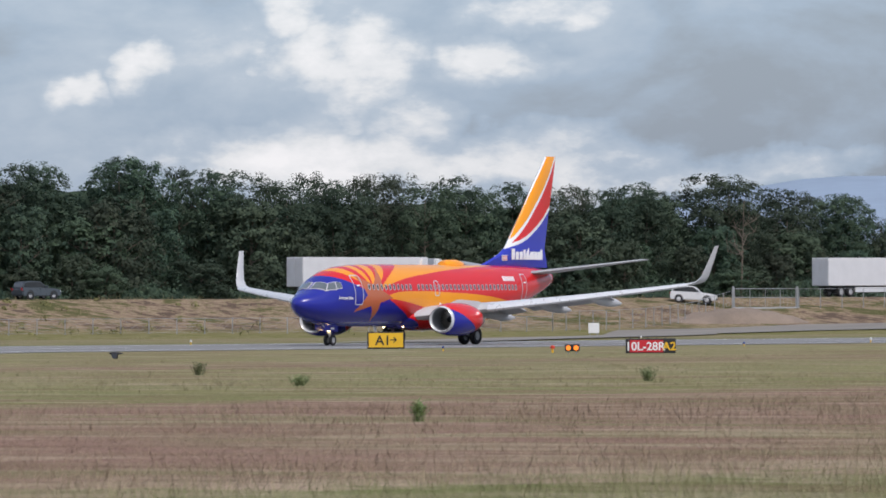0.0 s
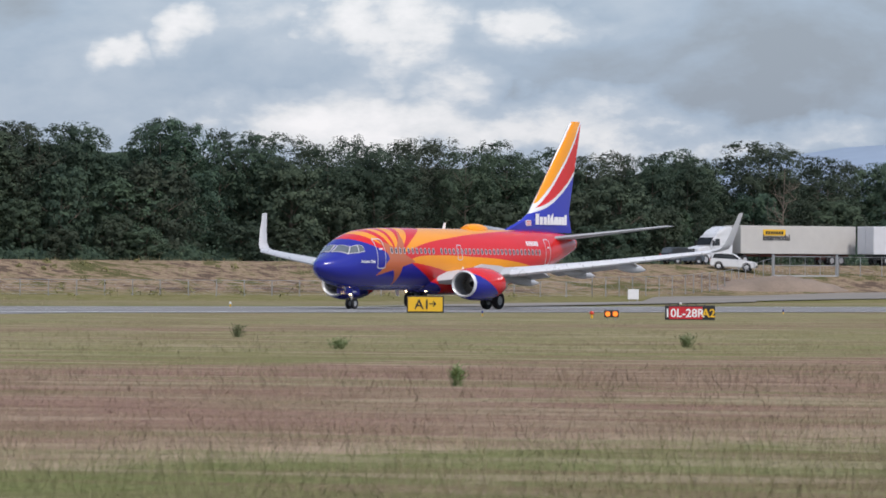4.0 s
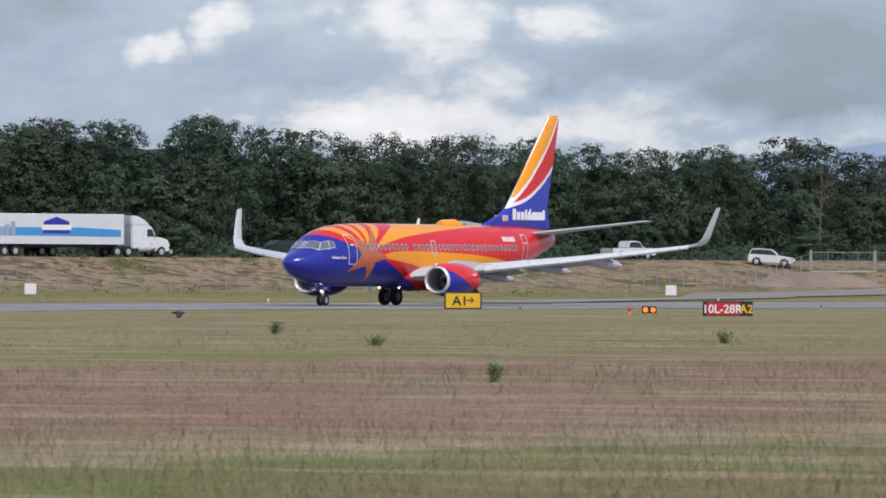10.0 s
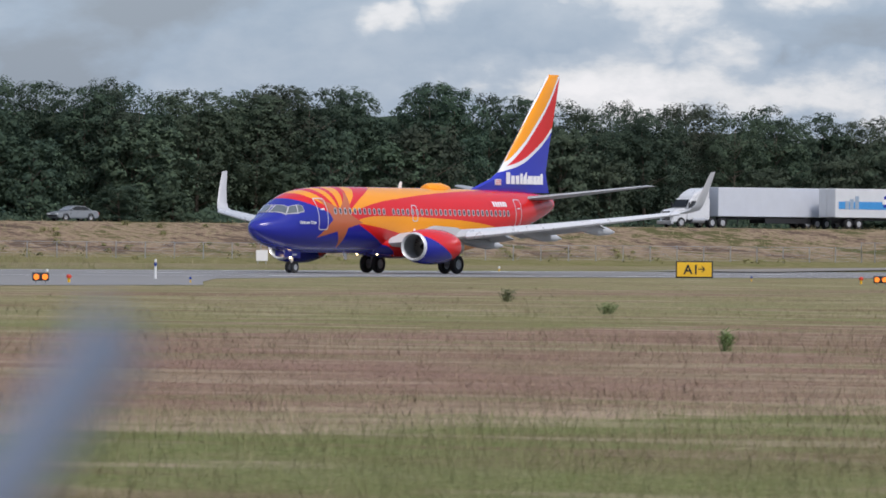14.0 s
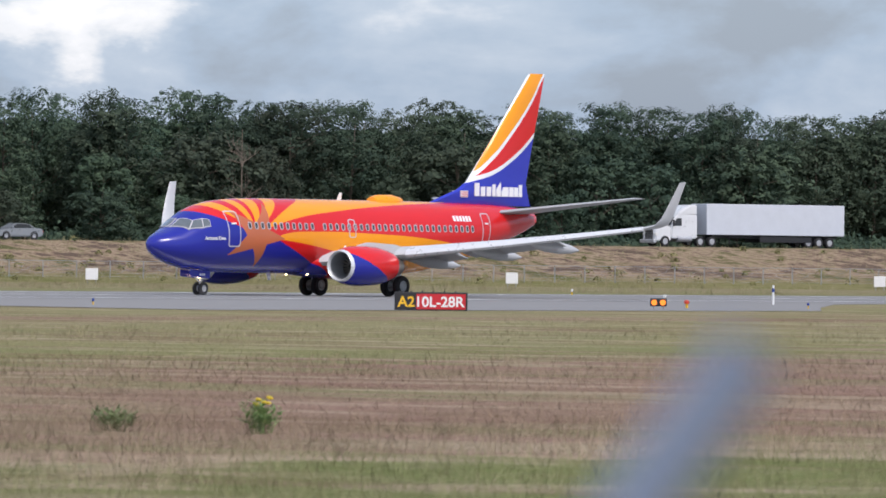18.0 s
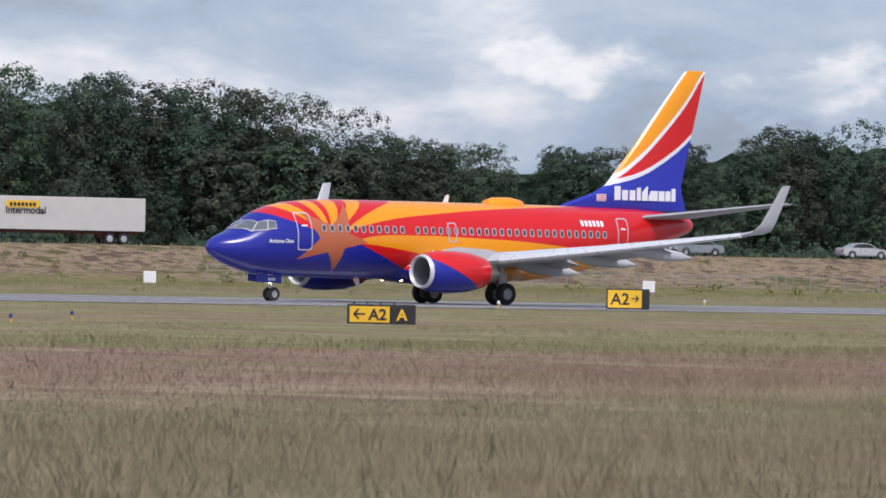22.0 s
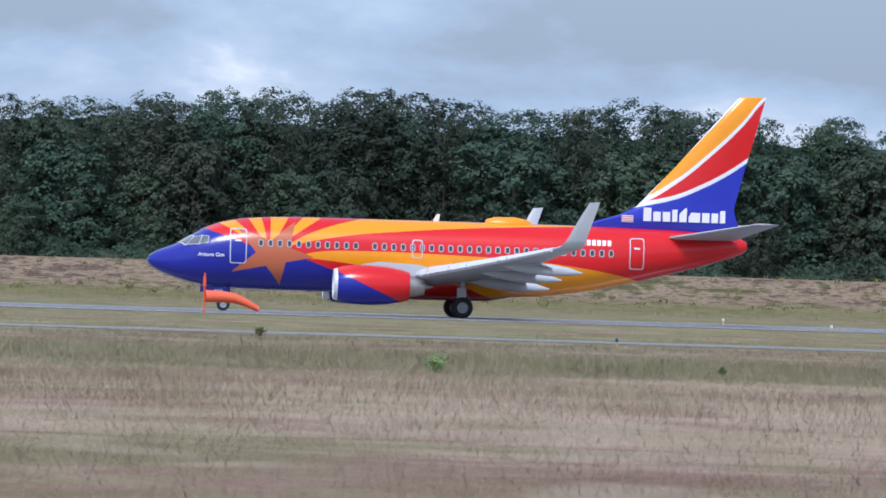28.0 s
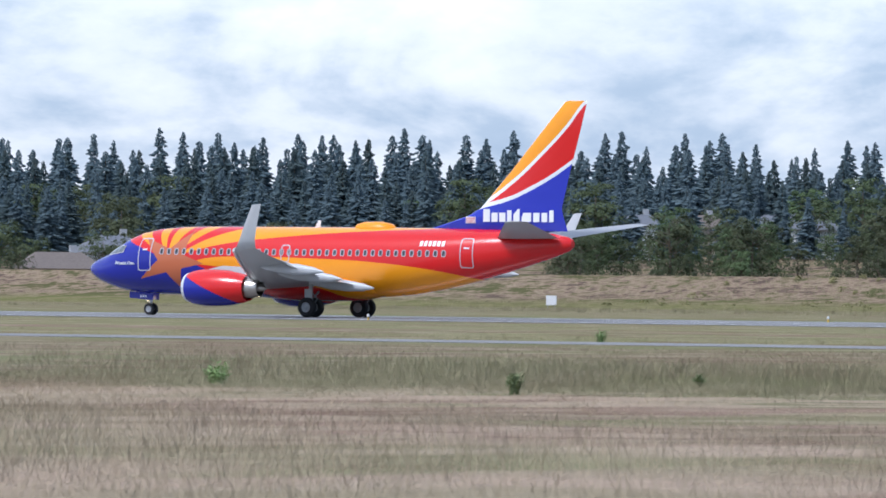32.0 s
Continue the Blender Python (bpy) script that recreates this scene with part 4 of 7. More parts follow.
def build_plane():
    plane = new("passenger_jet")
    tagged(plane, "twin-engine passenger jet painted blue, red and gold with a copper star", "airplane")
    seg = 56
    bm = bmesh.new()
    secs = []
    ss = sorted(set([s[0] for s in SECTIONS] + [0.5, 0.95, 1.45, 1.95, 2.65, 3.4, 4.4, 5.7]))
    for s in ss:
        top, bot, w = section_at(s)
        c, h = (top + bot) / 2, (top - bot) / 2
        ring = []
        for k in range(seg):
            a = 2 * math.pi * k / seg
            ca, sa = math.cos(a), math.sin(a)
            ring.append(P(s, w * math.copysign(abs(ca) ** 0.93, ca), c + h * math.copysign(abs(sa) ** 0.93, sa)))
        secs.append(ring)
    loft(bm, secs)
    body = part("fuselage", bm, M_BODY, plane, "glossy blue, red and gold painted body", True)
    # wing fairing under the body
    bm = bmesh.new()
    lathe(bm, [(-4.8, 0.05), (-4.2, 0.5), (-2.5, 0.85), (1.5, 0.9), (4.0, 0.7), (5.6, 0.05)], 20, "x")
    bmesh.ops.transform(bm, matrix=Matrix.Translation((0.9, 0, 1.75)) @ Matrix.Diagonal((1, 2.35, 0.95, 1)), verts=bm.verts)
    part("wing_fairing", bm, M_BODY, plane, "belly fairing between the wings", True)
    # fin with its dorsal fillet
    bm = bmesh.new()
    rows = [(22.6, 31.9, 5.0, 0.10), (24.0, 31.75, 5.42, 0.30), (25.4, 31.6, 5.85, 0.34), (26.25, 31.5, 6.3, 0.34), (28.3, 32.05, 8.5, 0.27), (30.2, 32.65, 10.7, 0.20), (31.55, 33.05, 12.25, 0.13), (31.8, 33.08, 12.36, 0.05)]
    secs = []
    for a, b, z, th in rows:
        ring = []
        for f, g in [(0, 0), (0.04, 0.55), (0.2, 0.95), (0.45, 1), (0.75, 0.6), (1, 0.06), (1, -0.06), (0.75, -0.6), (0.45, -1), (0.2, -0.95), (0.04, -0.55)]:
            ring.append(P(a + (b - a) * f, g * th, z))
        secs.append(ring)
    loft(bm, secs)
    part("tail_fin", bm, M_FIN, plane, "blue, red and gold tail fin with white stripes", True)
    for side in (1, -1):
        bm = bmesh.new()
        secs = []
        for le, te, th in (((27.6, 0.5, 4.55), (31.6, 0.5, 4.6), 0.26), ((31.85, 7.0, 5.42), (33.25, 7.0, 5.46), 0.12), ((32.1, 7.12, 5.45), (33.2, 7.12, 5.47), 0.04)):
            secs.append([Vector((q.x, q.y * side, q.z)) for q in aerofoil(P(*le), P(*te), th)])
        loft(bm, secs)
        part("tailplane", bm, M_TAILPLANE_SHADE, plane, "grey tailplane darkened for underside shade", True)
        wing(plane, side)
        engine(plane, side)
        main_gear(plane, side)
        side_windows(plane, side)
    nose_gear(plane)
    cockpit(plane)
    details(plane)
    return plane


M_DUCT = plain("duct_grey", (0.20, 0.21, 0.22), 0.5)


def engine(plane, side):
    y, z = 4.83 * side, 1.62
    hold = new("engine")
    hold.parent = plane
    hold.location = (NOSE - 11.7, y, z)
    tagged(hold, "red and blue jet engine under the wing")
    bm = bmesh.new()
    lathe(bm, [(1.75, 0.90), (1.45, 1.02), (0.9, 1.10), (0.1, 1.12), (-0.9, 1.06), (-1.7, 0.90), (-2.1, 0.78), (-2.08, 0.74), (-1.2, 0.80)], 36, "x")
    bmesh.ops.transform(bm, matrix=Matrix.Diagonal((1, 1, 0.95, 1)), verts=bm.verts)
    part("cowl", bm, M_ENGINE, hold, "red and blue engine cowl", True)
    bm = bmesh.new()
    lathe(bm, [(1.74, 0.905), (1.90, 0.87), (1.95, 0.82), (1.90, 0.775), (1.76, 0.745)], 36, "x")
    bmesh.ops.transform(bm, matrix=Matrix.Diagonal((1, 1, 0.95, 1)), verts=bm.verts)
    part("inlet_lip", bm, M_LEADING, hold, "polished metal inlet lip", True)
    bm = bmesh.new()
    lathe(bm, [(1.77, 0.745), (1.4, 0.73), (0.65, 0.74)], 36, "x")
    bmesh.ops.transform(bm, matrix=Matrix.Diagonal((1, 1, 0.95, 1)), verts=bm.verts)
    part("inlet_duct", bm, M_DUCT, hold, "grey inlet duct", True)
    bm = bmesh.new()
    for k in range(24):
        a = k * math.pi / 12
        box(bm, 0.72, math.cos(a) * 0.44, math.sin(a) * 0.44, 0.12, 0.07, 0.60, turn=Euler((a - math.pi / 2, 0, 0)).to_matrix().to_4x4() @ Euler((0, 0, 0.5)).to_matrix().to_4x4())
    part("fan", bm, M_BARE, hold, "dark metal fan blades")
    bm = bmesh.new()
    lathe(bm, [(1.15, 0.01), (0.95, 0.14), (0.72, 0.22), (0.68, 0.24)], 16, "x")
    part("spinner", bm, M_BLACK, hold, "dark spinner cone", True)
    # flat black disc stands in for the shade deep behind the fan
    bm = bmesh.new()
    lathe(bm, [(0.66, 0.01), (0.655, 0.76)], 24, "x")
    part("fan_backing", bm, M_BLACK, hold, "black disc for the shaded inlet depth")
    bm = bmesh.new()
    lathe(bm, [(-1.7, 0.62), (-2.3, 0.58), (-2.9, 0.46), (-2.88, 0.42), (-2.2, 0.40)], 24, "x")
    part("core_nozzle", bm, M_BARE, hold, "bare metal exhaust nozzle", True)
    bm = bmesh.new()
    lathe(bm, [(-2.3, 0.30), (-2.9, 0.22), (-3.4, 0.02)], 16, "x")
    part("exhaust_plug", bm, M_BARE, hold, "", True)
    bm = bmesh.new()
    outline = [(1.0, 0.95), (-0.4, 1.25), (-2.6, 1.15), (-4.2, 0.75), (-3.0, 0.35), (-1.2, 0.55)]
    prism(bm, outline, 0.36, "xz", -0.18)
    bmesh.ops.bevel(bm, geom=list(bm.edges), offset=0.06, segments=2, affect="EDGES")
    part("pylon", bm, M_WING, hold, "grey engine pylon", True)
    bm = bmesh.new()
    prism(bm, [(0.9, 0), (0.35, 0.0), (0.2, 0.42)], 0.03, "xz", 0)
    bmesh.ops.transform(bm, matrix=Matrix.Translation((0, -side * 0.78, 0.78)) @ pose(0, 0, 0, side * 45, 0, 0), verts=bm.verts)
    part("chine", bm, M_WHITE, hold)


def main_gear(plane, side):
    leg = new("main_gear")
    leg.parent = plane
    leg.location = (0, 2.86 * side, 0)
    tagged(leg, "twin-wheel main landing gear leg")
    bm = bmesh.new()
    rod(bm, (0, 0, 0.56), (0, 0.05 * side, 2.0), 0.11, 0.13, 12)
    rod(bm, (0, -0.5, 0.56), (0, 0.5, 0.56), 0.07, None, 10)
    rod(bm, (0.05, -0.1 * side, 0.9), (0.1, -1.2 * side, 1.6), 0.06, None, 8)
    rod(bm, (-0.16, 0, 0.7), (-0.42, 0, 1.05), 0.035, None, 6)
    rod(bm, (-0.42, 0, 1.05), (-0.12, 0, 1.35), 0.035, None, 6)
    part("strut", bm, M_GREY, leg, "grey steel strut", True)
    bm = bmesh.new()
    box(bm, 0.05, 0.22 * side, 1.3, 0.5, 0.05, 0.6, 0.02)
    part("gear_door", bm, M_WING, leg)
    for y in (-0.43, 0.43):
        w = wheel("wheel", leg, (0, y, 0.56), 0.56, 0.40)
        ROLLING.append((w, 0.56))


def nose_gear(plane):
    leg = new("nose_gear")
    leg.parent = plane
    leg.location = (12.63, 0, 0)
    tagged(leg, "twin-wheel nose landing gear leg")
    bm = bmesh.new()
    rod(bm, (0, 0, 0.345), (-0.05, 0, 1.5), 0.07, 0.085, 12)
    rod(bm, (0, -0.25, 0.345), (0, 0.25, 0.345), 0.05, None, 8)
    rod(bm, (0.1, 0, 0.7), (0.9, 0, 1.35), 0.04, None, 8)
    part("strut", bm, M_WHITE, leg, "white steel strut", True)
    for sd in (1, -1):
        bm = bmesh.new()
        prism(bm, [(-0.35, 0.86), (1.25, 0.98), (1.25, 1.35), (-0.35, 1.25)], 0.04, "xz", 0.34 * sd)
        bmesh.ops.bevel(bm, geom=list(bm.edges), offset=0.015, segments=1, affect="EDGES")
        part("gear_door", bm, M_DOORBLUE, leg, "blue nose gear door")
        bm = bmesh.new()
        bm.free()
        for k in range(3):
            bm = bmesh.new()
            box(bm, 0.45 - k * 0.16, 0.37 * sd + 0.012 * sd, 1.08, 0.11, 0.012, 0.13)
            part("number_bar", bm, M_TITLE, leg)
        w = wheel("wheel", leg, (0, 0.2 * sd, 0.345), 0.345, 0.2)
        ROLLING.append((w, 0.345))
    bm = bmesh.new()
    rod(bm, (0.12, 0, 0.98), (0.17, 0, 0.98), 0.09, None, 12)
    part("taxi_light", bm, M_LAMP, leg, "lit landing light")


M_DOORBLUE = plain("door_blue", (0.022, 0.03, 0.33), 0.3, vary=0.05)
M_FRAME = plain("window_frame", (0.52, 0.50, 0.52), 0.4, vary=0.05)
M_SURROUND = plain("window_surround", (0.46, 0.42, 0.43), 0.45, vary=0.08)
M_PANE = plain("cabin_pane", (0.05, 0.055, 0.06), 0.15, vary=0.15)
ROLLING = []


def on_skin(s, z, side, lift=0.004):
    """A frame on the body: x along, y out of the skin."""
    y = skin_y(s, z)
    dy = (skin_y(s, z + 0.05) - skin_y(s, z - 0.05)) / 0.1
    ds = (skin_y(s + 0.05, z) - skin_y(s - 0.05, z)) / 0.1
    nrm = Vector((ds, 1.0, -dy)).normalized()
    up = Vector((0, dy, 1.0)).normalized()
    fx = up.cross(nrm) * -1
    m = Matrix((fx, nrm, up)).transposed()
    if side < 0:
        m = Matrix.Diagonal((1, -1, 1)) @ m @ Matrix.Diagonal((1, -1, 1))
    return Matrix.Translation((NOSE - s, side * (y + lift), z)) @ m.to_4x4()


def rounded(w, h, r, k=4):
    pts = []
    for cx, cz, a0 in ((w / 2 - r, h / 2 - r, 0), (-w / 2 + r, h / 2 - r, 90), (-w / 2 + r, -h / 2 + r, 180), (w / 2 - r, -h / 2 + r, 270)):
        for i in range(k + 1):
            a = radians(a0 + 90 * i / k)
            pts.append((cx + r * math.cos(a), cz + r * math.sin(a)))
    return pts


def ring_plate(bm, w, h, r, t, depth):
    a, b = rounded(w, h, r), rounded(w - 2 * t, h - 2 * t, max(0.01, r - t))
    k = len(a)
    o = [[bm.verts.new((u, y, v)) for u, v in p] for p, y in ((a, 0), (a, depth), (b, depth), (b, 0))]
    for p, q in zip(o, o[1:]):
        for i in range(k):
            bm.faces.new((p[i], p[(i + 1) % k], q[(i + 1) % k], q[i]))
    bmesh.ops.recalc_face_normals(bm, faces=bm.faces)


WINDOW = {}


def side_windows(plane, side):
    z = 3.69
    if not WINDOW:
        bm = bmesh.new()
        ring_plate(bm, 0.28, 0.39, 0.10, 0.05, 0.012)
        WINDOW["frame"] = bm
        me = bpy.data.meshes.new("window_frame")
        bm.to_mesh(me)
        me.materials.append(M_SURROUND)
        WINDOW["frame"] = me
        bm = bmesh.new()
        prism(bm, rounded(0.19, 0.30, 0.08), 0.006, "xz", 0)
        me = bpy.data.meshes.new("pane")
        bm.to_mesh(me)
        me.materials.append(M_PANE)
        WINDOW["pane"] = me
    s = 6.0
    k = 0
    while s < 25.0:
        if not (11.4 < s < 11.85):
            f = new("cabin_window", WINDOW["frame"])
            f.parent = plane
            f.matrix_basis = on_skin(s, z, side, 0.002)
            p = new("pane", WINDOW["pane"])
            p.parent = f
        s += 0.508
    for s, zc, w, h in ((4.8, 3.5, 0.9, 1.9), (14.38, 3.62, 0.58, 1.0), (26.2, 3.72, 0.80, 1.7)):
        door = None
        bm = bmesh.new()
        # outline strip that follows the curved skin
        pts = rounded(w, h, 0.14, 3)
        inner = rounded(w - 0.12, h - 0.12, 0.1, 3)
        va, vb = [], []
        n = 6

        def dense(q):
            out = []
            for i in range(len(q)):
                a, b = q[i], q[(i + 1) % len(q)]
                c = max(1, int(math.hypot(a[0] - b[0], a[1] - b[1]) / 0.15))
                out += [(a[0] + (b[0] - a[0]) * t / c, a[1] + (b[1] - a[1]) * t / c) for t in range(c)]
            return out
        A = dense(pts)
        for u, v in A:
            sc = 1 - 0.055 * 2 / w
            sv = 1 - 0.055 * 2 / h
            va.append(bm.verts.new((NOSE - s - u, side * (skin_y(s + u, zc + v) + 0.012), zc + v)))
            vb.append(bm.verts.new((NOSE - s - u * sc, side * (skin_y(s + u * sc, zc + v * sv) + 0.012), zc + v * sv)))
        for i in range(len(va)):
            j = (i + 1) % len(va)
            bm.faces.new((va[i], va[j], vb[j], vb[i]))
        bmesh.ops.recalc_face_normals(bm, faces=bm.faces)
        bmesh.ops.solidify(bm, geom=list(bm.faces), thickness=0.01)
        part("door_outline", bm, M_FRAME, plane, "white painted door outline")
        if w > 0.7:
            bm = bmesh.new()
            box(bm, 0, 0.02, 0, 0.34, 0.03, 0.09, 0.01)
            o = part("door_handle", bm, M_TITLE, plane)
            o.matrix_basis = on_skin(s, zc + 0.28, side, 0.0)


def flat_patch(bm, corners, side, lift, div=2):
    """A four-cornered panel laid on the body, corners as distance aft and height."""
    g = []
    for i in range(div + 1):
        row = []
        for j in range(div + 1):
            u, v = i / div, j / div
            a = [corners[0][k] * (1 - u) + corners[1][k] * u for k in (0, 1)]
            b = [corners[3][k] * (1 - u) + corners[2][k] * u for k in (0, 1)]
            s, z = (a[k] * (1 - v) + b[k] * v for k in (0, 1))
            row.append(bm.verts.new((NOSE - s, side * (skin_y(s, z) + lift), z)))
        g.append(row)
    for i in range(div):
        for j in range(div):
            bm.faces.new((g[i][j], g[i + 1][j], g[i + 1][j + 1], g[i][j + 1]))
    bmesh.ops.recalc_face_normals(bm, faces=bm.faces)


def patch(bm, corners, side, lift, div=6):
    """A four-cornered panel laid on the nose, corners as distance aft and angle round the body."""
    g = []
    for i in range(div + 1):
        row = []
        for j in range(div + 1):
            u, v = i / div, j / div
            a = [corners[0][k] * (1 - u) + corners[1][k] * u for k in (0, 1)]
            b = [corners[3][k] * (1 - u) + corners[2][k] * u for k in (0, 1)]
            s, t = (a[k] * (1 - v) + b[k] * v for k in (0, 1))
            top, bot, w = section_at(s)
            t = radians(t)
            y = (w + lift) * max(0.0, math.cos(t)) ** 0.93
            z = (top + bot) / 2 + ((top - bot) / 2 + lift) * math.sin(t) ** 0.93
            row.append(bm.verts.new((NOSE - s, side * y, z)))
        g.append(row)
    for i in range(div):
        for j in range(div):
            bm.faces.new((g[i][j], g[i + 1][j], g[i + 1][j + 1], g[i][j + 1]))
    bmesh.ops.recalc_face_normals(bm, faces=bm.faces)


# base colour lifted to grey, painting in the sky's reflection
M_COCKPIT_SKY = plain("sky_greyed_cockpit_glass", (0.13, 0.15, 0.16), 0.12, vary=0.25, scale=1.5, coat=1.0)


def cockpit(plane):
    for side in (1, -1):
        for q in ([(1.60, 85), (2.26, 85), (2.42, 57), (1.98, 44)], [(2.04, 42), (2.47, 55), (2.86, 47), (2.68, 29)], [(2.74, 28.5), (2.91, 46), (3.22, 38), (3.16, 25)]):
            cs, ca = sum(p[0] for p in q) / 4, sum(p[1] for p in q) / 4
            wide = [(cs + (p[0] - cs) * 1.20, min(89.5, ca + (p[1] - ca) * 1.20)) for p in q]
            bm = bmesh.new()
            patch(bm, wide, side, 0.024)
            fr = part("windscreen_frame", bm, M_FRAME, plane, "pale metal windscreen frame", True)
            bm = bmesh.new()
            patch(bm, q, side, 0.042)
            part("windscreen_pane", bm, M_COCKPIT_SKY, fr, "cockpit glass greyed for reflected sky", True)


def text_part(name, words, size, mat, parent, m, bold=0.0):
    cu = bpy.data.curves.new(name, "FONT")
    cu.body = words
    cu.size = size
    cu.extrude = 0.006
    cu.offset = bold
    ob = new(name, cu)
    me = bpy.data.meshes.new_from_object(ob)
    me.name = name
    bpy.data.objects.remove(ob)
    me.materials.clear()
    me.materials.append(mat)
    o = new(name, me)
    o.parent = parent
    o.matrix_basis = m
    return o


def details(plane):
    # radome on the roof and blade aerials
    bm = bmesh.new()
    lathe(bm, [(1.25, 0.02), (1.15, 0.28), (0.7, 0.42), (-0.4, 0.44), (-1.1, 0.3), (-1.4, 0.02)], 20, "x")
    bmesh.ops.transform(bm, matrix=Matrix.Translation((NOSE - 19.3, 0, 5.1)) @ Matrix.Diagonal((1, 1.3, 0.9, 1)), verts=bm.verts)
    part("antenna_dome", bm, plain("gold_paint", GOLD, 0.3, vary=0.05), plane, "gold roof antenna dome", True)
    for s, z, h, up in ((15.4, 5.12, 0.42, 1), (9.6, 1.22, 0.4, -1), (15.0, 1.2, 0.3, -1)):
        bm = bmesh.new()
        prism(bm, [(0.16, 0), (-0.2, 0), (-0.26, h * up), (-0.08, h * up)], 0.05, "xz", -0.025)
        o = part("blade_aerial", bm, M_WHITE, plane, "white blade aerial")
        o.location = (NOSE - s, 0, z)
    # wordmark and flag drawn as plain bars
    for side in (1, -1):
        w = [0.42, 0.40, 0.40, 0.28, 0.40, 0.62, 0.40, 0.36, 0.28]
        u = 26.6
        for k, b in enumerate(w):
            hgt = (0.72, 0.52, 0.52, 0.66, 0.74, 0.52, 0.52, 0.52, 0.66)[k]
            th = fin_half(u + b / 2, 5.75)
            bm = bmesh.new()
            box(bm, NOSE - u - b / 2, side * (th + 0.012), 5.52 + hgt / 2, b, 0.02, hgt)
            part("wordmark_bar", bm, M_TITLE, plane, "white wordmark bar on the fin")
            u += b + 0.11
        bm = bmesh.new()
        box(bm, NOSE - 25.75, side * 0.285, 5.62, 0.62, 0.07, 0.36)
        fl = part("flag", bm, M_TITLE, plane, "small striped flag")
        bm = bmesh.new()
        for k in range(3):
            box(bm, NOSE - 25.75, side * 0.325, 5.50 + k * 0.11, 0.58, 0.01, 0.045)
        part("flag_stripes", bm, M_REDSIGN, fl)
        for k in range(6):
            s = 23.2 + k * 0.28
            bm = bmesh.new()
            flat_patch(bm, [(s, 4.1), (s, 4.4), (s + 0.2, 4.4), (s + 0.2, 4.1)], side, 0.012, 2)
            part("registration_bar", bm, M_TITLE, plane, "white registration bar")
        turned = Matrix(((-side, 0, 0, 0), (0, 0, 1, 0), (0, 1, 0, 0), (0, 0, 0, 1)))
        text_part("name_lettering", "Arizona One", 0.27, M_TITLE, plane, on_skin(3.4, 3.0, side, 0.03) @ turned @ Matrix.Translation((-0.74, -0.09, 0)), 0.004)
        bm = bmesh.new()
        rod(bm, (NOSE - 12.7, side * 1.95, 1.75), (NOSE - 12.62, side * 1.97, 1.75), 0.10, None, 12)
        part("wing_root_light", bm, M_WHITE, plane)
        bm = bmesh.new()
        rod(bm, (NOSE - 12.0, side * 0.72, 1.2), (NOSE - 11.98, side * 0.72, 1.2), 0.10, None, 12)
        lit = part("landing_light", bm, M_LAMP, plane, "lit landing light")
        bm = bmesh.new()
        rod(bm, (NOSE - 12.28, side * 0.72, 1.24), (NOSE - 12.0, side * 0.72, 1.2), 0.05, 0.125, 12)
        part("lamp_housing", bm, M_GREY, lit, "grey lamp housing", True)


def fin_half(s, z):
    a, b, th = 25.2, 31.65, 0.34
    f = (s - a) / (b - a)
    prof = [(0, 0), (0.04, 0.55), (0.2, 0.95), (0.45, 1), (0.75, 0.6), (1, 0.06)]
    for p, q in zip(prof, prof[1:]):
        if p[0] <= f <= q[0]:
            return th * (p[1] + (q[1] - p[1]) * (f - p[0]) / (q[0] - p[0]))
    return 0.05


passenger_jet = build_plane()


# ---- signs, lights and boxes beside the runway ----


def facing(x, y, eye=(0.0, 0.0)):
    """Turn about z that lets the -y side look at the eye."""
    return math.degrees(math.atan2(y - eye[1], x - eye[0])) - 90


def flat_text(name, words, size, mat, parent, x, z, y=-0.1, bold=0.012):
    m = Matrix.Translation((x, y, z)) @ pose(0, 0, 0, 90, 0, 0)
    return text_part(name, words, size, mat, parent, m, bold)


def arrow(parent, x, z, d, mat, y=-0.1):
    bm = bmesh.new()
    box(bm, x, y, z, 0.34, 0.012, 0.055)
    for k in (1, -1):
        box(bm, x + d * 0.11, y, z + k * 0.075, 0.055, 0.012, 0.22, turn=Euler((0, k * d * -0.75, 0)).to_matrix().to_4x4())
    return part("arrow", bm, mat, parent)


